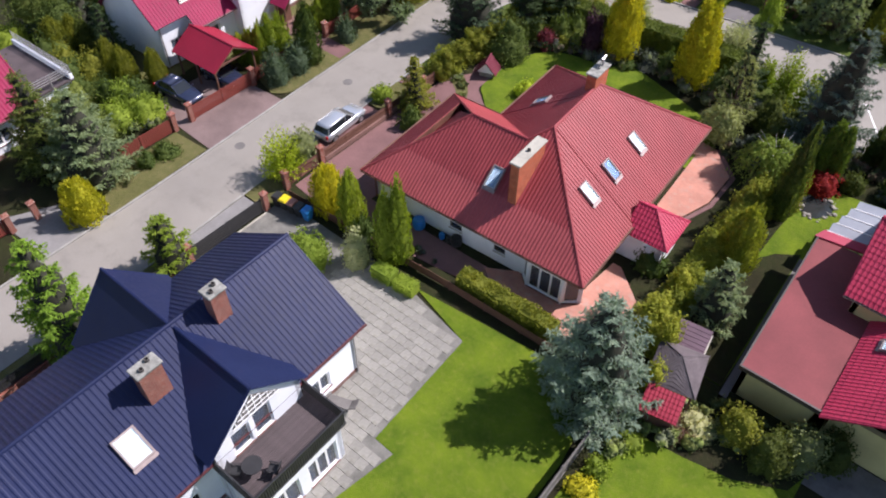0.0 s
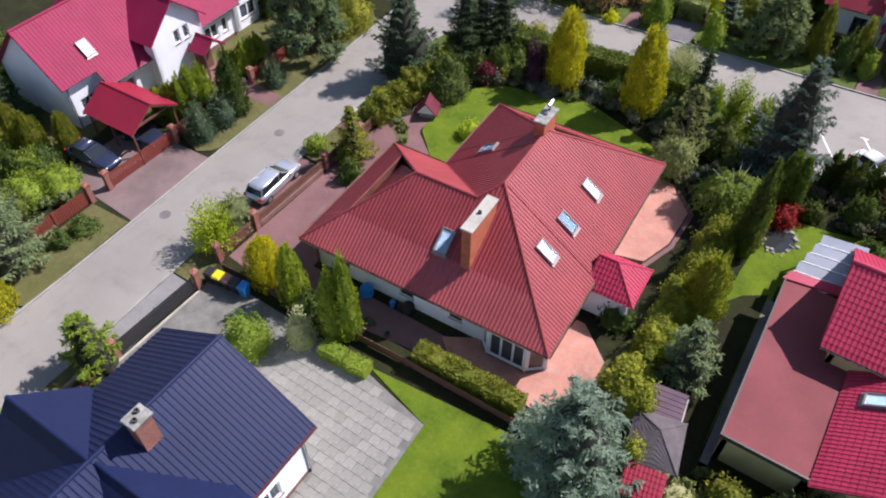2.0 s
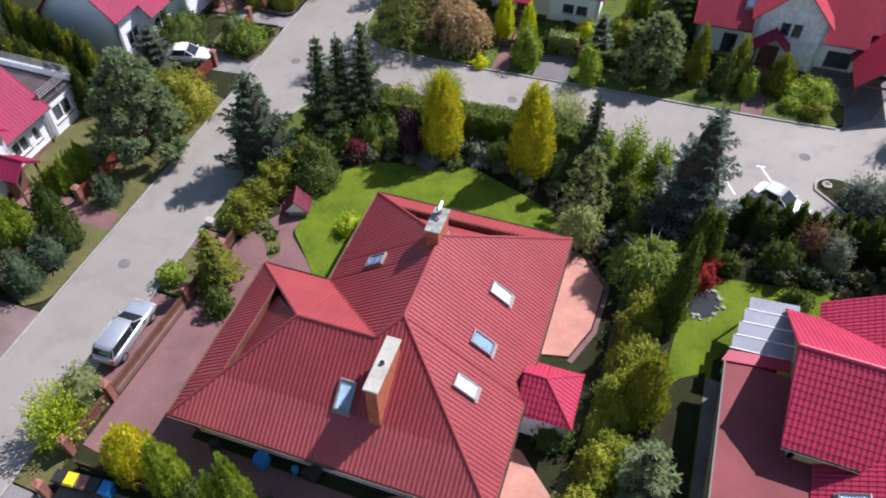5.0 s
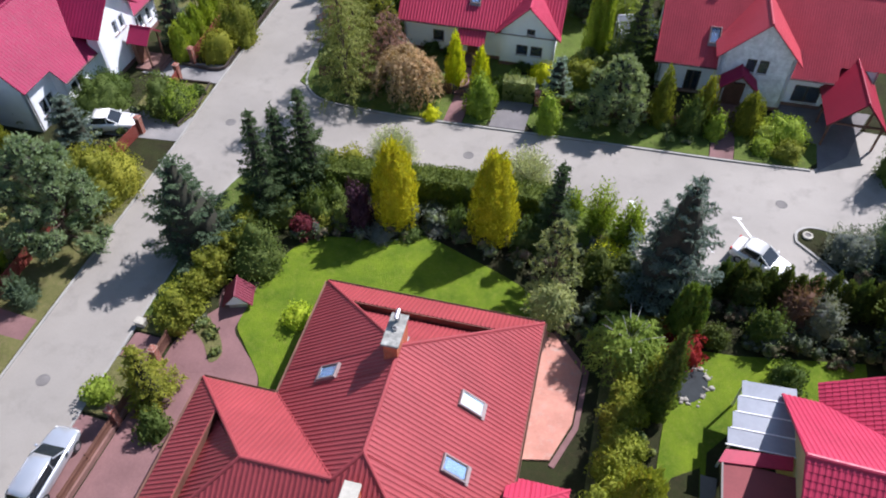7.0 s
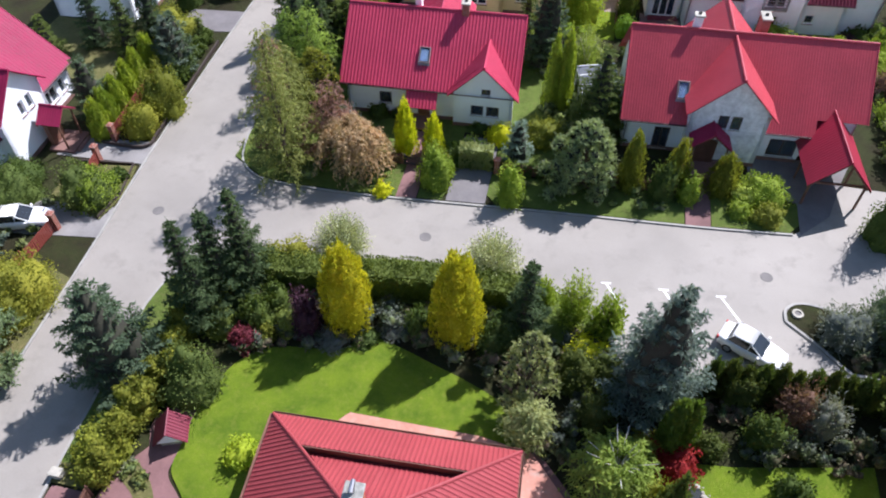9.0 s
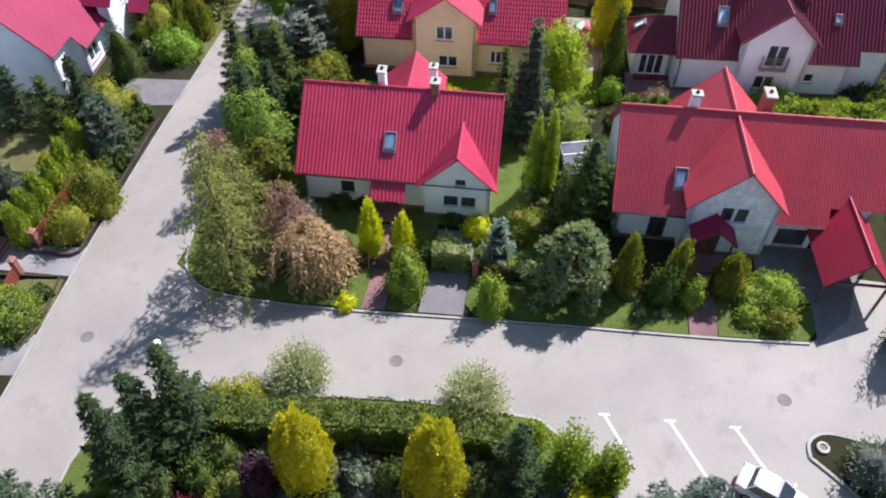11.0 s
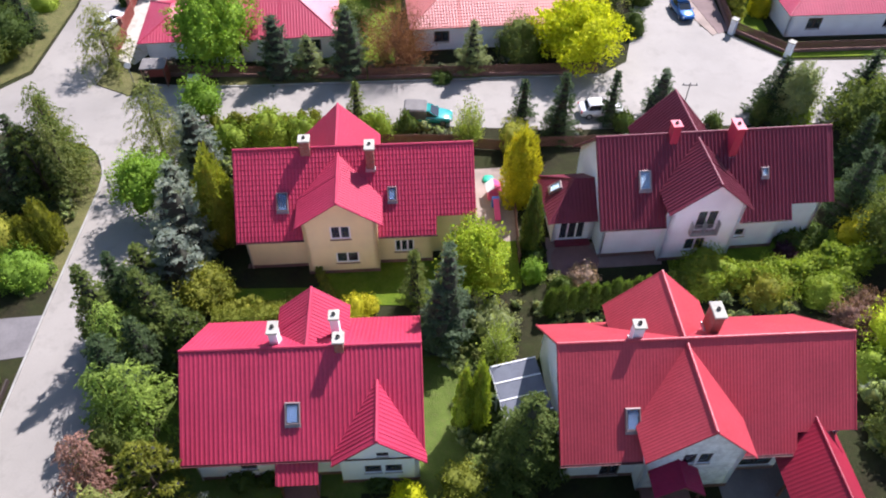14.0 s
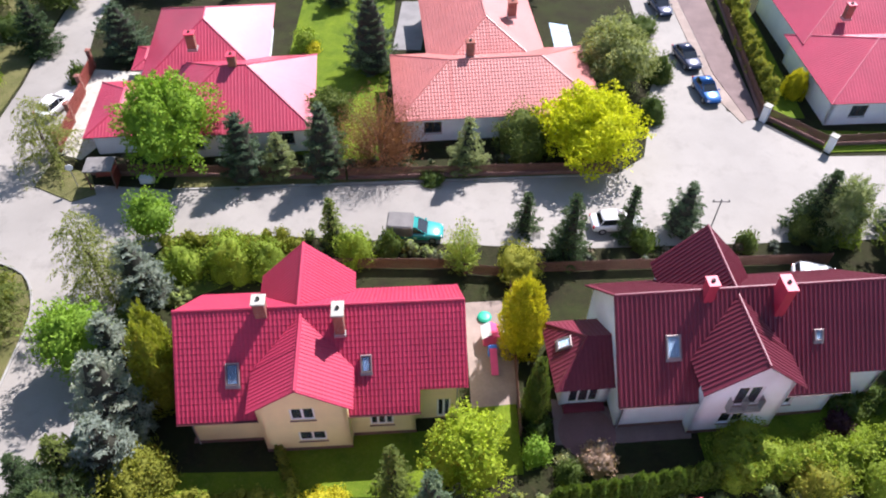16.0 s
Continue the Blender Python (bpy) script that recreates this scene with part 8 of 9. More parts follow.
bed([(-37.6, 94), (-33.4, 94), (-34, 106), (-38.4, 104)], 26, GARDEN_MIX, "mixed low green shrubs filling a garden bed", 7)
bed([(-33, 66.2), (-25, 66.4), (-25, 68.8), (-34, 68.6)], 22, GARDEN_MIX, "mixed low green shrubs filling a garden bed", 8)
bed([(-16.6, 67.6), (-4, 68.2), (-4, 72.5), (-16.6, 72)], 34, GARDEN_MIX, "mixed low green shrubs filling a garden bed", 9)
bed([(-14.4, 74), (-9.6, 74), (-9.8, 89), (-15.5, 89)], 44, GARDEN_MIX, "mixed low green shrubs filling a garden bed", 10)
bed([(-8.6, 86.4), (14, 87.6), (15, 90), (-8.4, 88.8)], 40, GARDEN_MIX, "mixed low green shrubs filling a garden bed", 11)
bed([(-35, 109), (-9, 108), (-9, 109.4), (-34, 110.4)], 28, GARDEN_MIX, "mixed low green shrubs filling a garden bed", 12)
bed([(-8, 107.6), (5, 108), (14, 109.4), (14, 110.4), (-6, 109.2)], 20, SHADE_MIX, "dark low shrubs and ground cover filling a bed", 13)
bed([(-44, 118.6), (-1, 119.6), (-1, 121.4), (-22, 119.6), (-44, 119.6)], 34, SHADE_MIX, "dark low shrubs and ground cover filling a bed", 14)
bed([(-48.4, 69), (-46, 69), (-46, 82), (-50, 82), (-52, 74)], 34, GARDEN_MIX, "mixed low green shrubs filling a garden bed", 15)
bed([(-46, 88), (-46, 99), (-52, 102), (-58, 99), (-50, 90)], 36, GARDEN_MIX, "mixed low green shrubs filling a garden bed", 16)
bed([(-50, 55.4), (-47, 55), (-45.6, 58), (-47.5, 58), (-49, 60)], 6, GARDEN_MIX, "mixed low green shrubs filling a garden bed", 17)
bed([(-46, 12.5), (-46, 22), (-52, 24), (-60, 20), (-60, 12)], 44, GARDEN_MIX, "mixed low green shrubs filling a garden bed", 18)
bed([(-46.2, 40), (-46.8, 53), (-51, 49), (-50, 44)], 26, GARDEN_MIX, "mixed low green shrubs filling a garden bed", 19)
bed([(-5.2, 18.5), (-3, 22.4), (3, 26), (-1.4, 27.4), (-5.4, 24)], 26, GARDEN_MIX, "mixed low green shrubs filling a garden bed", 20)
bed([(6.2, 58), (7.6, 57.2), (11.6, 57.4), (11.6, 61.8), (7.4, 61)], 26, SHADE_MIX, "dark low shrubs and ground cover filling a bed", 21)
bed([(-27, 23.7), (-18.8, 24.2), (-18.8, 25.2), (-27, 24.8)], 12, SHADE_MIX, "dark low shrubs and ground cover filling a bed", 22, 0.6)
bed([(0, 48.8), (9, 50.5), (9, 52), (0, 50.8)], 24, SHADE_MIX, "dark low shrubs and ground cover filling a bed", 23, 1.2)
bed([(12, 76), (16, 75), (17, 90), (12.5, 90)], 40, GARDEN_MIX, "mixed low green shrubs filling a garden bed", 24, 1.3)

# ---- fences, gates ----


def pillar(m, h, mat, w=0.4):
    p = thing("gate_pillar", m, "square brick gate pillar with a stone cap", "pillar", "gate pillars")
    part("shaft", Shape().box(-w / 2, -w / 2, 0, w / 2, w / 2, h, bevel=0.01), mat, p)
    a = w / 2 + 0.06
    ring = lambda k, z: [(-a * k, -a * k, z), (a * k, -a * k, z), (a * k, a * k, z), (-a * k, a * k, z)]
    part("cap", Shape().loft([ring(1, h + 0.003), ring(1, h + 0.06), ring(0.15, h + 0.16)]), CAPSTONE if mat is not BRICK else BRICK, p)
    return p


def fence(a, b, h, mat, label, slat=0.14, gap=0.03, base=None, posts=2.5, name="fence", flat=True):
    """A fence of upright slats on rails between posts, on a low base where it has one."""
    m, ln = wall_frame(a, b)
    f = thing(name, m, label, "gate" if name == "gate" else "fence")
    z0 = 0.06
    if base:
        part("base", Shape().box(0, -0.13, 0, ln, 0.13, 0.4, bevel=0.02), base, f)
        z0 = 0.44
    n = max(1, round(ln / posts))
    for i in range(n + 1):
        x = min(max(i * ln / n, 0.05), ln - 0.05)
        part("post", Shape().box(x - 0.05, -0.05, 0, x + 0.05, 0.05, h + 0.05, bevel=0.01), mat, f)
    for z in (z0 + 0.12, h - 0.2):
        part("rail", Shape().box(0, 0.03, z, ln, 0.07, z + 0.07), mat, f)
    me = Shape().box(0, -0.005, z0, slat, 0.025, h, bevel=0.006).mesh("slat", mat)
    for i in range(int(ln / (slat + gap))):
        ob = part("slat", me, mat, f)
        ob.location = (i * (slat + gap) + 0.02, 0, 0)
    return f


RF = "red-brown stained wooden fence beside the street"
for y in (22.2, 23.8, 30.2, 33.0):
    pillar(pose(-45.55, y, 0), 1.6, BRICK)
fence((-45.5, 13.5), (-45.5, 22.0), 1.3, FENCE_RED, RF, 0.16)
fence((-45.55, 24.1), (-45.6, 30.0), 1.3, FENCE_RED, "red-brown wooden sliding gate across a drive", 0.16, name="gate")
fence((-45.7, 30.5), (-46.0, 37.2), 1.3, FENCE_RED, RF, 0.16)
fence((-46.1, 39.4), (-46.7, 54), 1.3, FENCE_RED, RF, 0.16)
for x, y in ((-45.05, 8.2), (-44.9, 10.0), (-46.0, 37.3), (-46.1, 39.3), (-46.5, 57.4), (-46.4, 60.4), (-47.3, 64.6), (-47.4, 67.2)):
    pillar(pose(x, y, 0), 1.5, BRICK)
fence((-45.1, 8.0), (-45.3, -4), 1.3, FENCE_RED, RF, 0.16)
fence((-46.6, 60.6), (-47.2, 64.4), 1.2, FENCE_RED, RF, 0.16)
fence((-46.6, 54.2), (-46.5, 57.2), 1.2, FENCE_RED, RF, 0.16)
fence((-47.4, 67.4), (-48.6, 82), 1.2, FENCE_RED, RF, 0.16)
fence((-33.85, 34.2), (-33.85, 27.2), 1.15, WOOD, "brown wooden fence on a low wall", 0.18, 0.02, PLINTH)
fence((-33.85, 26.6), (-33.85, 23.6), 1.15, WOOD, "brown wooden gate beside the street", 0.18, 0.02, name="gate")
fence((-33.9, 38.4), (-33.87, 34.5), 1.15, WOOD, "brown wooden fence in the shade of shrubs", 0.18, 0.02, PLINTH)
for x, y in ((-33.85, 26.9), (-33.85, 34.4), (-33.25, 20.85), (-33.3, 14.3), (-33.8, 23.3)):
    pillar(pose(x, y, 0), 1.55, BRICK)
fence((-33.25, 20.5), (-33.3, 14.6), 1.3, IRON, "black slatted metal sliding gate", 0.11, 0.012, name="gate")
structure("trim_gate_track", Shape().box(-33.1, 12.6, 0.0, -32.95, 20.6, 0.05), CAPSTONE, "pale concrete gate track")
fence((-33.3, 14.1), (-33.2, -8), 1.3, IRON, "black metal fence on a red base wall", 0.11, 0.02, BRICK)
fence((-32.9, 22.75), (-18.6, 23.5), 0.75, WOOD, "low brown board edging between two gardens", 0.2, 0.01)
fence((-18.6, 23.5), (-7.6, 23.7), 0.75, WOOD, "low brown board edging between two gardens", 0.2, 0.01)
fence((-6.0, 19.8), (-5.9, -6), 1.5, GREYWOOD, "weathered grey board fence between two lawns", 0.15, 0.01)
fence((-24.3, 69.3), (-36, 68.6), 1.1, WOOD, "dark wooden fence behind shrubs", 0.1, 0.05)
fence((-22.5, 69.35), (-24.2, 69.3), 1.0, IRON, "small iron garden gate", 0.05, 0.06, name="gate")
pillar(pose(-17.1, 69.8, 0), 1.4, BRICK)
pillar(pose(-33.75, 38.6, 0), 1.5, BRICK)
fence((-3.2, 70.4), (-16.8, 69.9), 1.1, WOOD, "dark wooden fence behind shrubs", 0.1, 0.05)
fence((0.2, 118.9), (-23, 117.6), 1.3, WOOD, "dark brown wooden fence in front of a bungalow", 0.14, 0.03, PLINTH)
fence((-23.2, 117.6), (-45.6, 117.9), 1.3, WOOD, "dark brown wooden fence in front of a bungalow", 0.14, 0.03, PLINTH)
for i in range(4):
    y = 121 + i * 4.4
    pillar(pose(-49.4 - 0.1 * i * 4.4, y, 0), 2.0, BRICK)
    if i < 3:
        fence((-49.5 - 0.11 * i * 4.4, y + 4.1), (-49.4 - 0.11 * i * 4.4, y + 0.3), 1.6, FENCE_RED, "red wooden fence between brick pillars", 0.16)
for x, y in ((16.0, 126.6), (20.75, 122.2)):
    p = thing("gate_pillar", pose(x, y, 0, 0, 0, 45), "white rendered gate pillar", "pillar", "gate pillars")
    part("shaft", Shape().box(-0.3, -0.3, 0, 0.3, 0.3, 1.7, bevel=0.02), WHITE, p)
    part("cap", Shape().box(-0.36, -0.36, 1.703, 0.36, 0.36, 1.8, bevel=0.03), CAPSTONE, p)
fence((20.6, 122.8), (16.3, 126.9), 1.3, WOOD, "dark brown fence on the corner", 0.14, 0.03, PLINTH)
fence((40, 124.3), (21, 122.9), 1.3, WOOD, "dark brown fence behind a lawn strip", 0.14, 0.03, PLINTH)
fence((16.0, 127.2), (17.2, 150), 1.4, WOOD, "dark brown fence along the lane", 0.14, 0.03, PLINTH)
fence((-13.0, 107.4), (-35.5, 107.2), 1.2, WOOD, "brown wooden garden fence", 0.14, 0.03)
fence((-9.6, 106.6), (-13.0, 106.9), 1.2, WOOD, "brown wooden garden gate", 0.14, 0.03, name="gate")
fence((16, 108.4), (-9.4, 107.0), 1.2, WOOD, "brown wooden garden fence", 0.14, 0.03)
fence((-9.45, 93.0), (-9.45, 106), 1.1, WOOD, "dark wooden fence between two gardens", 0.14, 0.03)

# ---- cars ----


def car(m, label, paint, ln=4.5, wd=1.78, ht=1.46, estate=True):
    """A parked car: lower body, glasshouse, roof, wheels, lamps. Nose towards +x."""
    c = thing("car", m, label, "car", "parked cars")
    a, w = ln / 2, wd / 2
    st = [(-a, 0.72, 0.42, 0.84), (-a + 0.12, 0.92, 0.3, 0.92), (-a + 0.6, 1.0, 0.26, 0.93), (-0.3, 1.0, 0.24, 0.93), (a - 1.35, 0.99, 0.24, 0.93), (a - 0.75, 0.96, 0.26, 0.86), (a - 0.2, 0.86, 0.3, 0.76), (a, 0.66, 0.4, 0.64)]
    rings = []
    for x, k, z0, z1 in st:
        q = w * k
        rings.append([(x, -q * 0.9, z0), (x, -q, z0 + 0.16), (x, -q, z1 - 0.2), (x, -q * 0.93, z1 - 0.04), (x, -q * 0.8, z1), (x, q * 0.8, z1), (x, q * 0.93, z1 - 0.04), (x, q, z1 - 0.2), (x, q, z0 + 0.16), (x, q * 0.9, z0)])
    smooth(part("body", Shape().loft(rings), paint, c))
    back = -a + 0.16 if estate else -a + 0.55
    g = [(back, 0.78, 0.90), (back + 0.35, 0.84, ht - 0.05), (a - 2.2, 0.84, ht - 0.03), (a - 1.3, 0.82, 0.90)]
    rings = []
    for x, k, z in g:
        q = w * k
        rings.append([(x, -q, 0.88), (x, -q * (0.86 if z > 1 else 1), z), (x, q * (0.86 if z > 1 else 1), z), (x, q, 0.88)])
    part("glasshouse", Shape().loft(rings), CARGLASS, c)
    q = w * 0.74
    rf = [(back + 0.2, 0.86, ht - 0.07), (back + 0.5, 0.98, ht - 0.01), (0, 1.0, ht + 0.02), (a - 2.3, 0.96, ht - 0.01), (a - 2.05, 0.9, ht - 0.08)]
    smooth(part("roof", Shape().loft([[(x, -q * k, z - 0.03), (x, -q * k * 0.9, z + 0.015), (x, q * k * 0.9, z + 0.015), (x, q * k, z - 0.03)] for x, k, z in rf]), paint, c))
    for s in (-1, 1):
        for x0, x1 in ((back + 0.02, back + 0.3), (-0.15, -0.1), (a - 1.32, a - 2.15)):
            part("roof_pillar", Shape().tube((x0, s * w * 0.82, 0.9), (x1, s * w * 0.73, ht - 0.05), 0.04, None, 6), paint, c)
        if estate:
            part("roof_rail", Shape().tube((back + 0.5, s * w * 0.66, ht + 0.05), (a - 2.4, s * w * 0.66, ht + 0.05), 0.02, None, 6), ALLOY, c)
        part("mirror", Shape().box(a - 1.55, s * w + (-0.02 if s > 0 else -0.14), 0.9, a - 1.4, s * w + (0.14 if s > 0 else 0.02), 1.02, bevel=0.03), paint, c)
        part("headlight", Shape().box(a - 0.3, s * w * 0.62 - 0.18, 0.6, a - 0.1, s * w * 0.62 + 0.18, 0.72, bevel=0.03), LAMP_CLEAR, c)
        part("tail_light", Shape().box(-a - 0.01, s * w * 0.78 - 0.1, 0.66, -a + 0.14, s * w * 0.78 + 0.1, 0.9, bevel=0.02), LAMP_RED, c)
        for x in (-a + 0.82, a - 0.85):
            wy = s * (w - 0.1)
            tyre = part("tyre", Shape().tube((x, wy - 0.11, 0.32), (x, wy + 0.11, 0.32), 0.32, None, 18), RUBBER, c)
            part("rim", Shape().tube((x, wy + s * 0.10, 0.32), (x, wy + s * 0.125, 0.32), 0.21, 0.18, 14), ALLOY, tyre)
    part("windscreen", Shape().loft([[(a - 1.29, -w * 0.74, 0.93), (a - 1.29, w * 0.74, 0.93), (a - 1.30, w * 0.74, 0.92), (a - 1.30, -w * 0.74, 0.92)], [(a - 2.14, -w * 0.66, ht - 0.06), (a - 2.14, w * 0.66, ht - 0.06), (a - 2.15, w * 0.66, ht - 0.07), (a - 2.15, -w * 0.66, ht - 0.07)]]), CARGLASS, c)
    return c


car(pose(-35.75, 30.8, 0.03, 0, 0, 94), "silver estate car parked by the fence", SILVER, 4.75)
car(pose(0.8, 57.0, 0.0, 0, 0, -26), "white hatchback parked beside a thuja hedge", CARWHITE, 4.1, 1.75, 1.46, False)
car(pose(-48.9, 25.2, 0.02, 0, 0, 5), "dark blue car in front of a carport", CARNAVY, 4.4, 1.76, 1.45, False)
car(pose(-47.9, 29.0, 0.02, 0, 0, 3), "dark car under a red carport roof", CARNAVY, 4.2, 1.74, 1.45, False)
car(pose(-49.0, 57.3, 0.02, 0, 0, 20), "white car parked on a drive", CARWHITE, 4.1, 1.75, 1.45, False)
car(pose(10.7, 136.4, 0.0, 0, 0, -76), "dark blue hatchback parked in the lane", CARNAVY, 4.3, 1.78, 1.45, False)
car(pose(11.4, 130.6, 0.0, 0, 0, -80), "bright blue hatchback parked in the lane", CARBLUE, 4.1, 1.75, 1.46, False)
car(pose(9.9, 146.8, 0.0, 0, 0, -80), "dark car parked far up the lane", CARNAVY, 4.3, 1.78, 1.45, False)
car(pose(-0.4, 112.2, 0.0, 0, 0, 5), "white car parked beside a small spruce", CARWHITE, 4.2, 1.75, 1.45, False)
car(pose(-51.9, 127.2, 0.0, 0, 0, 70), "white car parked by a red fence", CARWHITE, 4.3, 1.76, 1.45, False)
car(pose(14.6, 106.2, 0.02, 0, 0, -15), "white estate car behind the wine-red house", CARWHITE, 4.6, 1.8, 1.5, True)
pk = car(pose(-16.9, 111.0, 0.0, 0, 0, -3), "teal pickup with a grey canvas cover", CARTEAL, 4.6, 1.8, 1.5, False)
part("canvas_cover", Shape().box(-2.25, -0.92, 0.7, -0.1, 0.92, 1.75, bevel=0.12), GREYWOOD, pk)

# ---- bins, barrels, garden things ----


def bin_(x, y, mat, label, rz=8):
    b = thing("wheelie_bin", pose(x, y, 0.02, 0, 0, rz), label, "bin", "wheelie bins")
    part("tub", Shape().loft([[(-0.2, -0.24, 0.06), (0.2, -0.24, 0.06), (0.2, 0.24, 0.06), (-0.2, 0.24, 0.06)], [(-0.29, -0.34, 0.95), (0.29, -0.34, 0.95), (0.29, 0.34, 0.95), (-0.29, 0.34, 0.95)]]), BIN_BLACK if mat is not BIN_BLUE else mat, b)
    part("lid", Shape().loft([[(-0.31, -0.38, 0.953), (0.31, -0.38, 0.953), (0.31, 0.38, 0.953), (-0.31, 0.38, 0.953)], [(-0.26, -0.3, 1.06), (0.26, -0.3, 1.06), (0.26, 0.34, 1.08), (-0.26, 0.34, 1.08)]]), mat, b)
    for s in (-1, 1):
        part("wheel", Shape().tube((s * 0.2, 0.3, 0.1), (s * 0.27, 0.3, 0.1), 0.1, None, 10), RUBBER, b)


for i, (mt, nm) in enumerate(((BIN_BLACK, "black"), (BIN_YELLOW, "yellow"), (BIN_BROWN, "pinkish brown"), (BIN_BLACK, "black"), (BIN_BLUE, "blue"))):
    bin_(-32.9 + 0.66 * i, 21.7 + 0.09 * i, mt, nm + " lidded wheelie bin beside a fence")


def barrel(x, y, r, h, mat, label):
    b = thing("barrel", pose(x, y, 0.02), label, "barrel")
    n = 16
    ring = lambda k, z: [(r * k * math.cos(i * math.tau / n), r * k * math.sin(i * math.tau / n), z) for i in range(n)]
    part("drum", Shape().loft([ring(0.9, 0), ring(1, h * 0.3), ring(1.03, h * 0.33), ring(1, h * 0.36), ring(1, h * 0.66), ring(1.03, h * 0.7), ring(0.92, h), ring(0.85, h)]), mat, b)
    part("lid", Shape().loft([ring(0.88, h + 0.003), ring(0.86, h + 0.05)]), mat, b)


barrel(-23.8, 26.5, 0.45, 0.7, BIN_BLUE, "blue plastic barrel beside the house wall")
barrel(-21.9, 26.7, 0.2, 0.4, BIN_BLUE, "small blue bucket beside the house wall")
barrel(-21.3, 26.75, 0.22, 0.4, BIN_BLACK, "small black bucket beside the house wall")
barrel(-20.8, 26.9, 0.4, 0.6, BIN_BLACK, "dark tub beside the house wall")
barrel(-26.6, 26.3, 0.28, 0.8, BIN_BLACK, "dark water butt at the house corner")

# garden shelter with three roofs
gs = thing("garden_shelter", pose(-4.15, 25.95, 0, 0, 0, 12), "garden pavilion with a grey shingle hipped roof", "pavilion")
ring = [(-1.4, -1.6), (1.4, -1.6), (1.4, 1.6), (-1.4, 1.6)]
for i in range(4):
    (ax, ay), (bx, by) = ring[i], ring[(i + 1) % 4]
    roof_slope(gs, [(ax, ay, 2.15), (bx, by, 2.15), (0, 0, 3.3)], SHINGLE, 40.0, 0.25, 0.05)
    ridge_cap(gs, (ax, ay, 2.15), (0, 0, 3.3), SHINGLE, 0.05)
    part("post", Shape().box(ax * 0.85 - 0.06, ay * 0.85 - 0.06, 0, ax * 0.85 + 0.06, ay * 0.85 + 0.06, 2.15), WOOD, gs)
sd = thing("garden_shed", pose(-3.75, 23.45, 0, 0, 0, 11), "small brown shed with a red tile-pattern roof", "shed")
part("body", Shape().box(-0.8, -0.45, 0, 0.8, 0.55, 1.66), WOOD, sd)
roof_slope(sd, [(-1.05, -0.75, 1.7), (1.05, -0.75, 1.7), (1.05, 0.85, 2.2), (-1.05, 0.85, 2.2)], SCARLET_ROOF, 0.22, 0.3)
s2 = thing("garden_shed", pose(-4.45, 28.0, 0, 0, 0, 8), "small shed with a faded purple tile-pattern roof", "shed")
part("body", Shape().box(-0.75, -1.0, 0, 0.75, 1.0, 2.0), WOOD, s2)
roof_slope(s2, [(-0.95, -1.3, 2.0), (0.95, -1.3, 2.0), (0.95, 1.2, 2.4), (-0.95, 1.2, 2.4)], PLUM_SHINGLE, 40.0, 0.3)
part("verge_board", Shape().box(0.953, -1.3, 1.98, 1.03, 1.2, 2.06), CAPSTONE, s2)

fence((-33.9, 40.2), (-33.9, 38.8), 1.15, WOOD, "small brown wooden gate at the garden entrance", 0.12, 0.03, name="gate")
ub = thing("utility_box", pose(-36.25, 40.75, 0.09), "low beige concrete utility box by the kerb", "box")
part("body", Shape().box(-0.3, -0.22, 0, 0.3, 0.22, 0.42, bevel=0.03), CAPSTONE, ub)
part("lid", Shape().box(-0.34, -0.26, 0.423, 0.34, 0.26, 0.48, bevel=0.02), CAPSTONE, ub)

mk = thing("marker_stone", pose(3.95, 60.6, 0.07), "low pale concrete ring with a dark cover on the island", "marker")
part("ring", Shape().loft([[(k * math.cos(i * math.tau / 14), k * math.sin(i * math.tau / 14), z) for i in range(14)] for k, z in ((0.36, 0.0), (0.36, 0.16), (0.22, 0.18), (0.2, 0.1))]), CAPSTONE, mk)
part("cover", Shape().tube((0, 0, 0.02), (0, 0, 0.12), 0.2, None, 12), GREYWOOD, mk)

# little pointed roof over a garden well
gw = thing("garden_well", pose(-31.3, 44.3, 0, 0, 0, 20), "red-brown pointed well cover on a white base", "well")
part("base", Shape().box(-0.6, -0.6, 0.03, 0.6, 0.6, 0.5, bevel=0.05), STONE, gw)
for s in (-1, 1):
    roof_slope(gw, [(s * 0.95, -0.8, 0.4), (s * 0.95, 0.8, 0.4), (0, 0.8, 1.5), (0, -0.8, 1.5)], WINE_ROOF, 0.2, 0.25, 0.05)
for y in (-0.72, 0.66):
    part("gable_board", Shape().loft([[(-0.8, y, 0.5), (0.8, y, 0.5), (0, y, 1.4)], [(-0.8, y + 0.06, 0.5), (0.8, y + 0.06, 0.5), (0, y + 0.06, 1.4)]]), WHITE, gw)
part("ridge", Shape().tube((0, -0.85, 1.5), (0, 0.85, 1.5), 0.06), WINE_ROOF, gw)

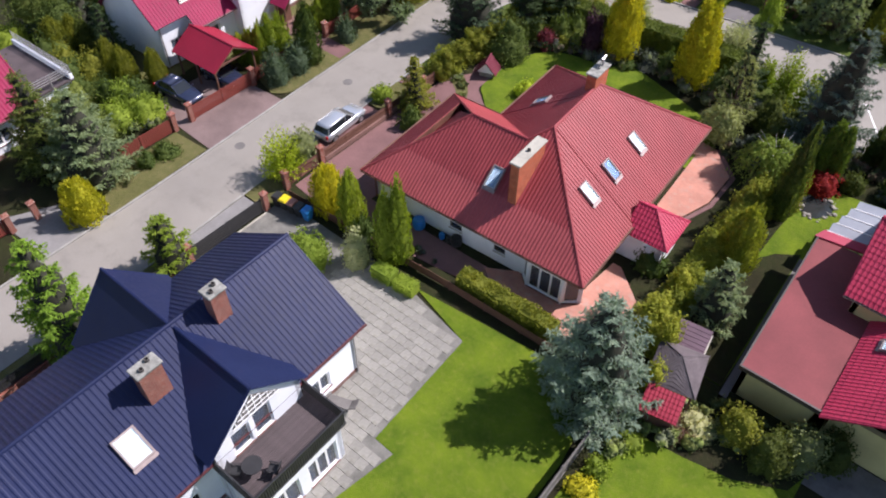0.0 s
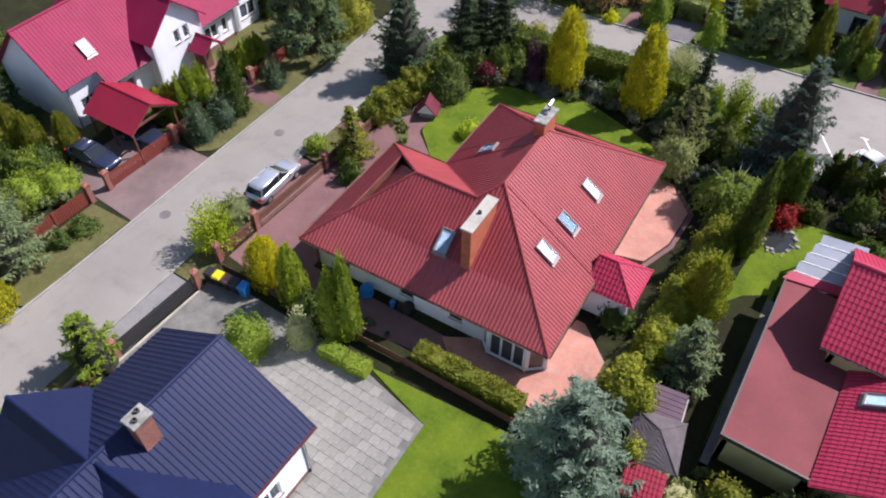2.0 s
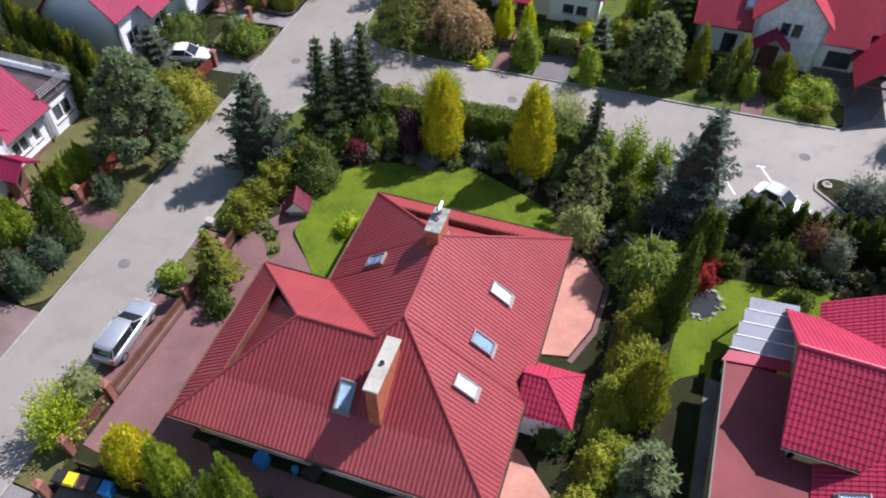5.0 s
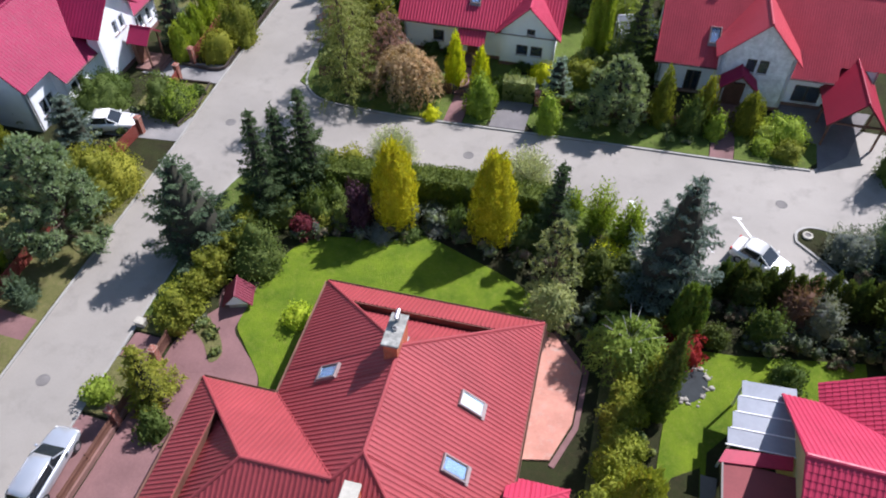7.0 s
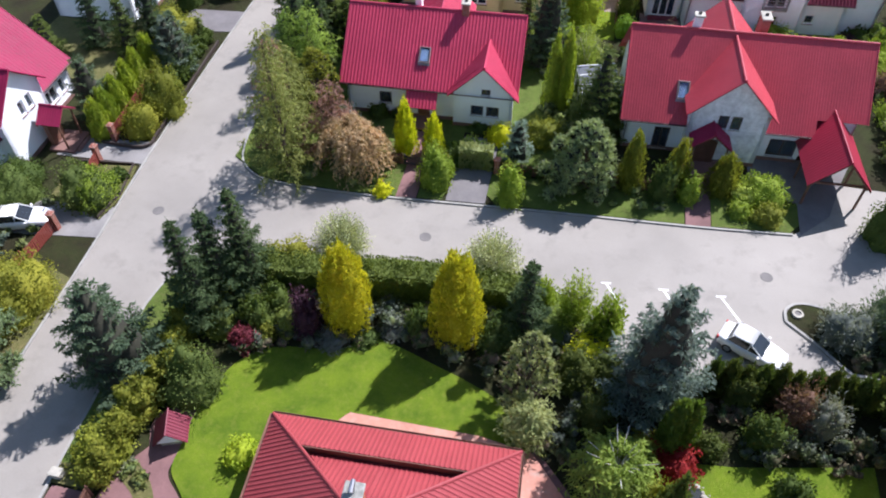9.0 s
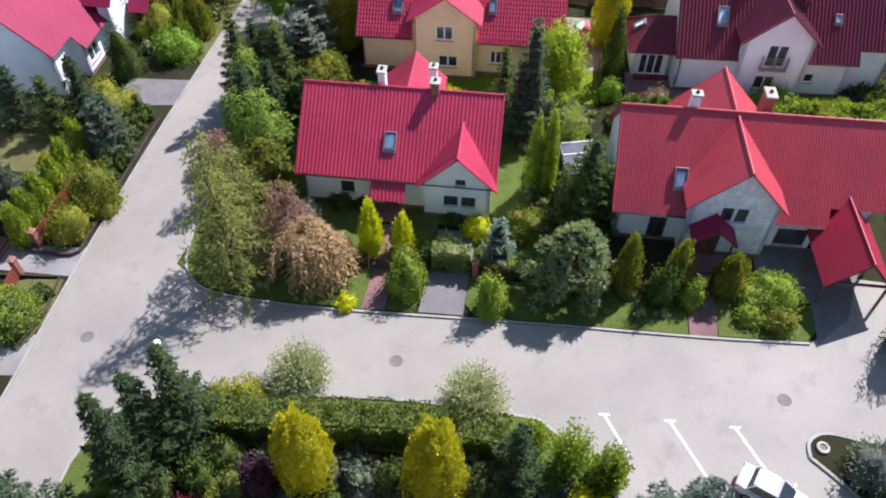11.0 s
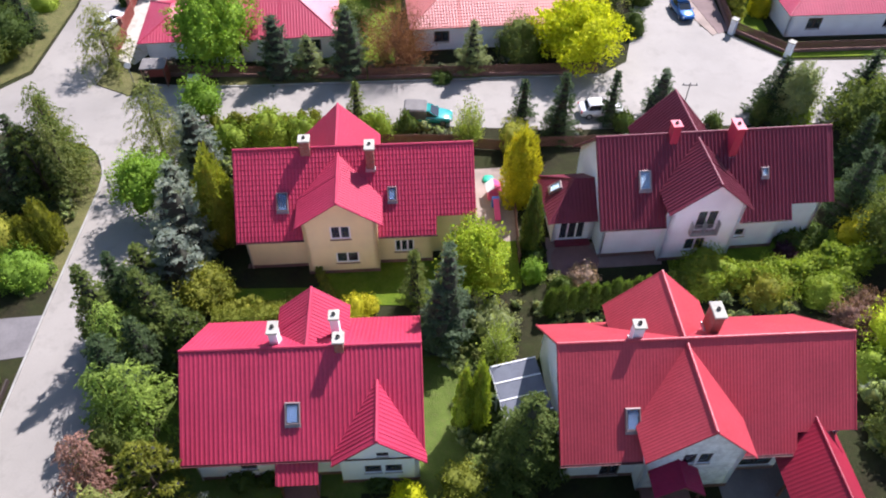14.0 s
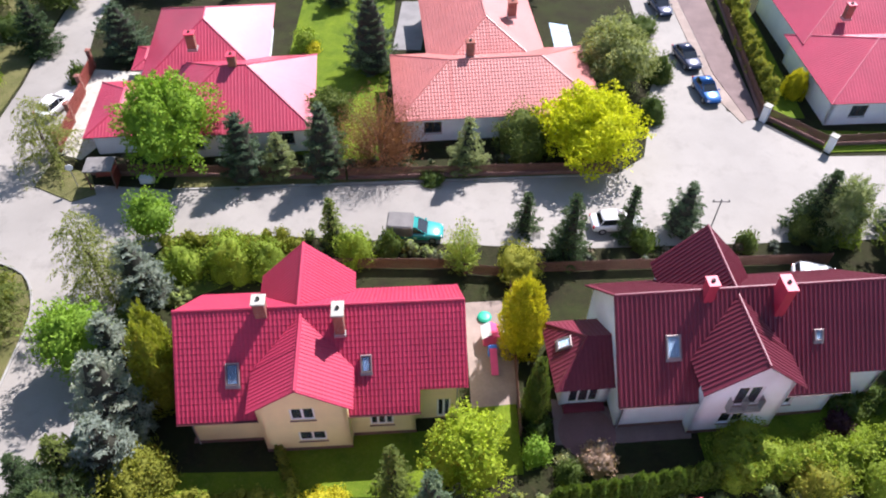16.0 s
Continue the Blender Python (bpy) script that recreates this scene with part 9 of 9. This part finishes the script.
# pond with a rim of stones
pond_line = curve_pts([(-4.3, 45.3), (-4.2, 46.6), (-3.3, 47.5), (-2.3, 47.2), (-2.1, 46.0), (-3.0, 44.9), (-4.3, 45.3)], 4)
tagged(part("pond", Shape().prism(pond_line[:-1], 0.0, 0.06), WATER), "small dark garden pond among stones", "pond")
rr = random.Random(4)
for x0, y0 in pond_line[:-1]:
    for k in range(2):
        x, y, q = x0 + rr.uniform(-0.3, 0.3), y0 + rr.uniform(-0.3, 0.3), rr.choice((0.07, 0.1, 0.14, 0.2))
        ob, n, spin = Shape(), 7, rr.uniform(0, 3)
        wob = [rr.uniform(0.7, 1.25) for i in range(n)]
        rg = lambda k_, z: [(x + q * k_ * wob[i] * math.cos(spin + i * math.tau / n), y + q * k_ * wob[i] * 0.8 * math.sin(spin + i * math.tau / n), z) for i in range(n)]
        ob.loft([rg(0.9, 0.03), rg(1.05, q * 0.5), rg(0.8, q * 0.85), rg(0.35, q)])
        tagged(part("pond_stone", ob, STONE), "pale rough stone at the edge of a pond", "stone", "pond stones")

# terrace furniture
tb = thing("terrace_table", pose(-16.9, 6.5, 3.62, 0, 0, 20), "dark round terrace table", "table")
n = 16
rg = lambda r, z: [(r * math.cos(i * math.tau / n), r * math.sin(i * math.tau / n), z) for i in range(n)]
part("tabletop", Shape().loft([rg(0.5, 0.68), rg(0.52, 0.7), rg(0.5, 0.73)]), IRON, tb)
part("leg", Shape().tube((0, 0, 0), (0, 0, 0.68), 0.05), IRON, tb)


def chair(m, label):
    c = thing("terrace_chair", m, label, "chair", "terrace chairs")
    part("seat", Shape().box(-0.27, -0.27, 0.4, 0.27, 0.27, 0.46, bevel=0.02), IRON, c)
    part("backrest", Shape().loft([[(-0.27, 0.24, 0.46), (0.27, 0.24, 0.46), (0.27, 0.3, 0.46), (-0.27, 0.3, 0.46)], [(-0.25, 0.36, 0.95), (0.25, 0.36, 0.95), (0.25, 0.4, 0.95), (-0.25, 0.4, 0.95)]]), IRON, c)
    for x in (-0.24, 0.24):
        part("armrest", Shape().box(x - 0.03, -0.25, 0.62, x + 0.03, 0.28, 0.66), IRON, c)
        for y in (-0.24, 0.24):
            part("leg", Shape().tube((x, y, 0), (x, y, 0.62 if y < 0 else 0.4), 0.02, None, 6), IRON, c)


chair(pose(-16.1, 7.1, 3.62, 0, 0, -60), "dark metal terrace chair beside a table")
chair(pose(-17.4, 5.9, 3.62, 0, 0, 130), "dark metal terrace chair beside a table")
lg = thing("sun_lounger", pose(-17.9, 13.0, 0.05, 0, 0, 20), "dark folded garden lounger on grey paving", "lounger")
part("frame", Shape().box(-0.9, -0.32, 0.3, 0.5, 0.32, 0.38, bevel=0.02), GREYWOOD, lg)
part("backrest", Shape().loft([[(0.5, -0.32, 0.32), (0.5, 0.32, 0.32), (0.5, 0.32, 0.38), (0.5, -0.32, 0.38)], [(1.0, -0.32, 0.75), (1.0, 0.32, 0.75), (1.0, 0.32, 0.8), (1.0, -0.32, 0.8)]]), GREYWOOD, lg)
for x in (-0.8, 0.4):
    for y in (-0.28, 0.28):
        part("leg", Shape().tube((x, y, 0), (x, y, 0.3), 0.025, None, 6), IRON, lg)
bq = thing("garden_bench", pose(-19.0, 12.6, 0.05, 0, 0, 95), "dark bench against the white wall", "bench")
part("seat", Shape().box(-0.5, -0.25, 0.4, 0.5, 0.25, 0.46, bevel=0.02), GREYWOOD, bq)
for x in (-0.42, 0.42):
    part("leg", Shape().box(x - 0.04, -0.22, 0, x + 0.04, 0.22, 0.4), GREYWOOD, bq)

# play things in the yard
ph = thing("playhouse", pose(-11.2, 100.6, 0.03, 0, 0, 5), "pink plastic playhouse with a pale gable roof", "playhouse")
part("body", Shape().box(-0.5, -0.5, 0, 0.5, 0.5, 1.0, bevel=0.03), TOY_PINK, ph)
for s in (-1, 1):
    part("roof", Shape().loft([[(s * 0.65, -0.6, 0.95), (s * 0.65, 0.6, 0.95), (s * 0.65, 0.6, 1.0), (s * 0.65, -0.6, 1.0)], [(0, -0.6, 1.45), (0, 0.6, 1.45), (0, 0.6, 1.5), (0, -0.6, 1.5)]]), BLIND if s < 0 else TOY_PINK, ph)
sl = thing("slide", pose(-11.0, 98.6, 0.03, 0, 0, 5), "blue and pink plastic slide", "slide")
part("chute", Shape().loft([[(-0.25, -1.0, 0.05), (0.25, -1.0, 0.05), (0.25, -1.0, 0.12), (-0.25, -1.0, 0.12)], [(-0.25, 0.6, 0.95), (0.25, 0.6, 0.95), (0.25, 0.6, 1.02), (-0.25, 0.6, 1.02)]]), TOY_PINK, sl)
part("ladder", Shape().box(-0.3, 0.6, 0, 0.3, 0.95, 1.0, bevel=0.03), TOY_BLUE, sl)
sp = thing("sandpit", pose(-11.5, 102.6, 0.02), "green covered round sandpit", "sandpit")
part("shell", Shape().loft([rg(0.5, 0.0), rg(0.53, 0.16), rg(0.38, 0.26), rg(0.15, 0.29)]), TOY_GREEN, sp)

# poles
lp = thing("street_lamp", pose(-32.5, 57.3, 0), "grey street lamp with a white round head", "lamp")
part("pole", Shape().tube((0, 0, 0), (0, 0, 5.8), 0.07, 0.05), GREYFRAME, lp)
part("head", Shape().loft([[(0.21 * k * math.cos(i * math.tau / 12), 0.21 * k * math.sin(i * math.tau / 12), z) for i in range(12)] for k, z in ((0.4, 5.75), (1, 5.9), (1, 6.05), (0.5, 6.15))]), CARWHITE, lp)
part("control_box", Shape().box(-0.28, -0.14, 5.0, 0.3, 0.14, 5.3, bevel=0.02), DARKMETAL, lp)
up_ = thing("utility_pole", pose(6.9, 110.9, 0), "thin utility pole with a crossbar", "pole")
part("pole", Shape().tube((0, 0, 0), (0, 0, 4.5), 0.06, 0.05), GREYWOOD, up_)
part("crossbar", Shape().box(-0.7, -0.04, 4.2, 0.7, 0.04, 4.28), GREYWOOD, up_)
for x in (-0.6, 0, 0.6):
    part("insulator", Shape().tube((x, 0, 4.28), (x, 0, 4.45), 0.04), IRON, up_)
rs_ = thing("round_sign", pose(-46.2, 116.2, 0, 0, 0, 20), "round pale sign on a thin post", "sign")
part("post", Shape().tube((0, 0, 0), (0, 0, 2.5), 0.04), GREYFRAME, rs_)
part("plate", Shape().tube((0, -0.06, 2.3), (0, -0.02, 2.3), 0.32, None, 18), CARWHITE, rs_)
tr = thing("trailer_box", pose(-40.4, 117.0, 0.05, 0, 0, 5), "small pale box by the fence", "box")
part("body", Shape().box(-0.6, -0.3, 0, 0.6, 0.3, 0.6, bevel=0.04), BLIND, tr)

# grey paving slabs of the courtyard, laid on sand
structure("paving_bed", Shape().prism([(-33.1, 13.2), (-33.1, 22.3), (-24, 22.2), (-20.6, 21.9), (-15.4, 20.85), (-15.05, 12.7), (-13.7, 12.65), (-14.3, 8.8), (-14.9, 4.5), (-19.1, 4.5), (-19.1, 14.9), (-27, 15.2), (-28.5, 13.2)], -0.2, 0.03), JOINT, "grey worn drive and bed of the paving slabs")
bed_line = [(-25.6, 15.6), (-25.6, 22.1), (-24, 22.1), (-20.6, 21.8), (-15.45, 20.8), (-15.1, 12.6), (-13.8, 12.6), (-14.4, 8.8), (-14.9, 5.0), (-19.0, 5.0), (-19.0, 15.4)]
slab_a = Shape().box(-0.305, -0.305, 0, 0.305, 0.305, 0.05, bevel=0.012).mesh("paving_slab", SLAB)
pv = tagged(thing("paving", pose(0, 0, 0), "grey square paving slabs in a courtyard", "paving"), kind="structure")
inside = lambda x, y: sum((ay > y) != (by > y) and x < (bx - ax) * (y - ay) / (by - ay) + ax for (ax, ay), (bx, by) in zip(bed_line, bed_line[1:] + bed_line[:1])) % 2
for i in range(34):
    for j in range(30):
        x, y = -32.6 + i * 0.62 + 0.31 * (j % 2), 4.9 + j * 0.62
        if all(inside(x + dx, y + dy) for dx in (-0.3, 0.3) for dy in (-0.3, 0.3)):
            ob = part("paving_slab", slab_a, SLAB, pv)
            ob.matrix_basis = pose(x, y, 0.02 + rr.uniform(0, 0.01), rr.uniform(-0.3, 0.3), rr.uniform(-0.3, 0.3), rr.uniform(-0.5, 0.5))
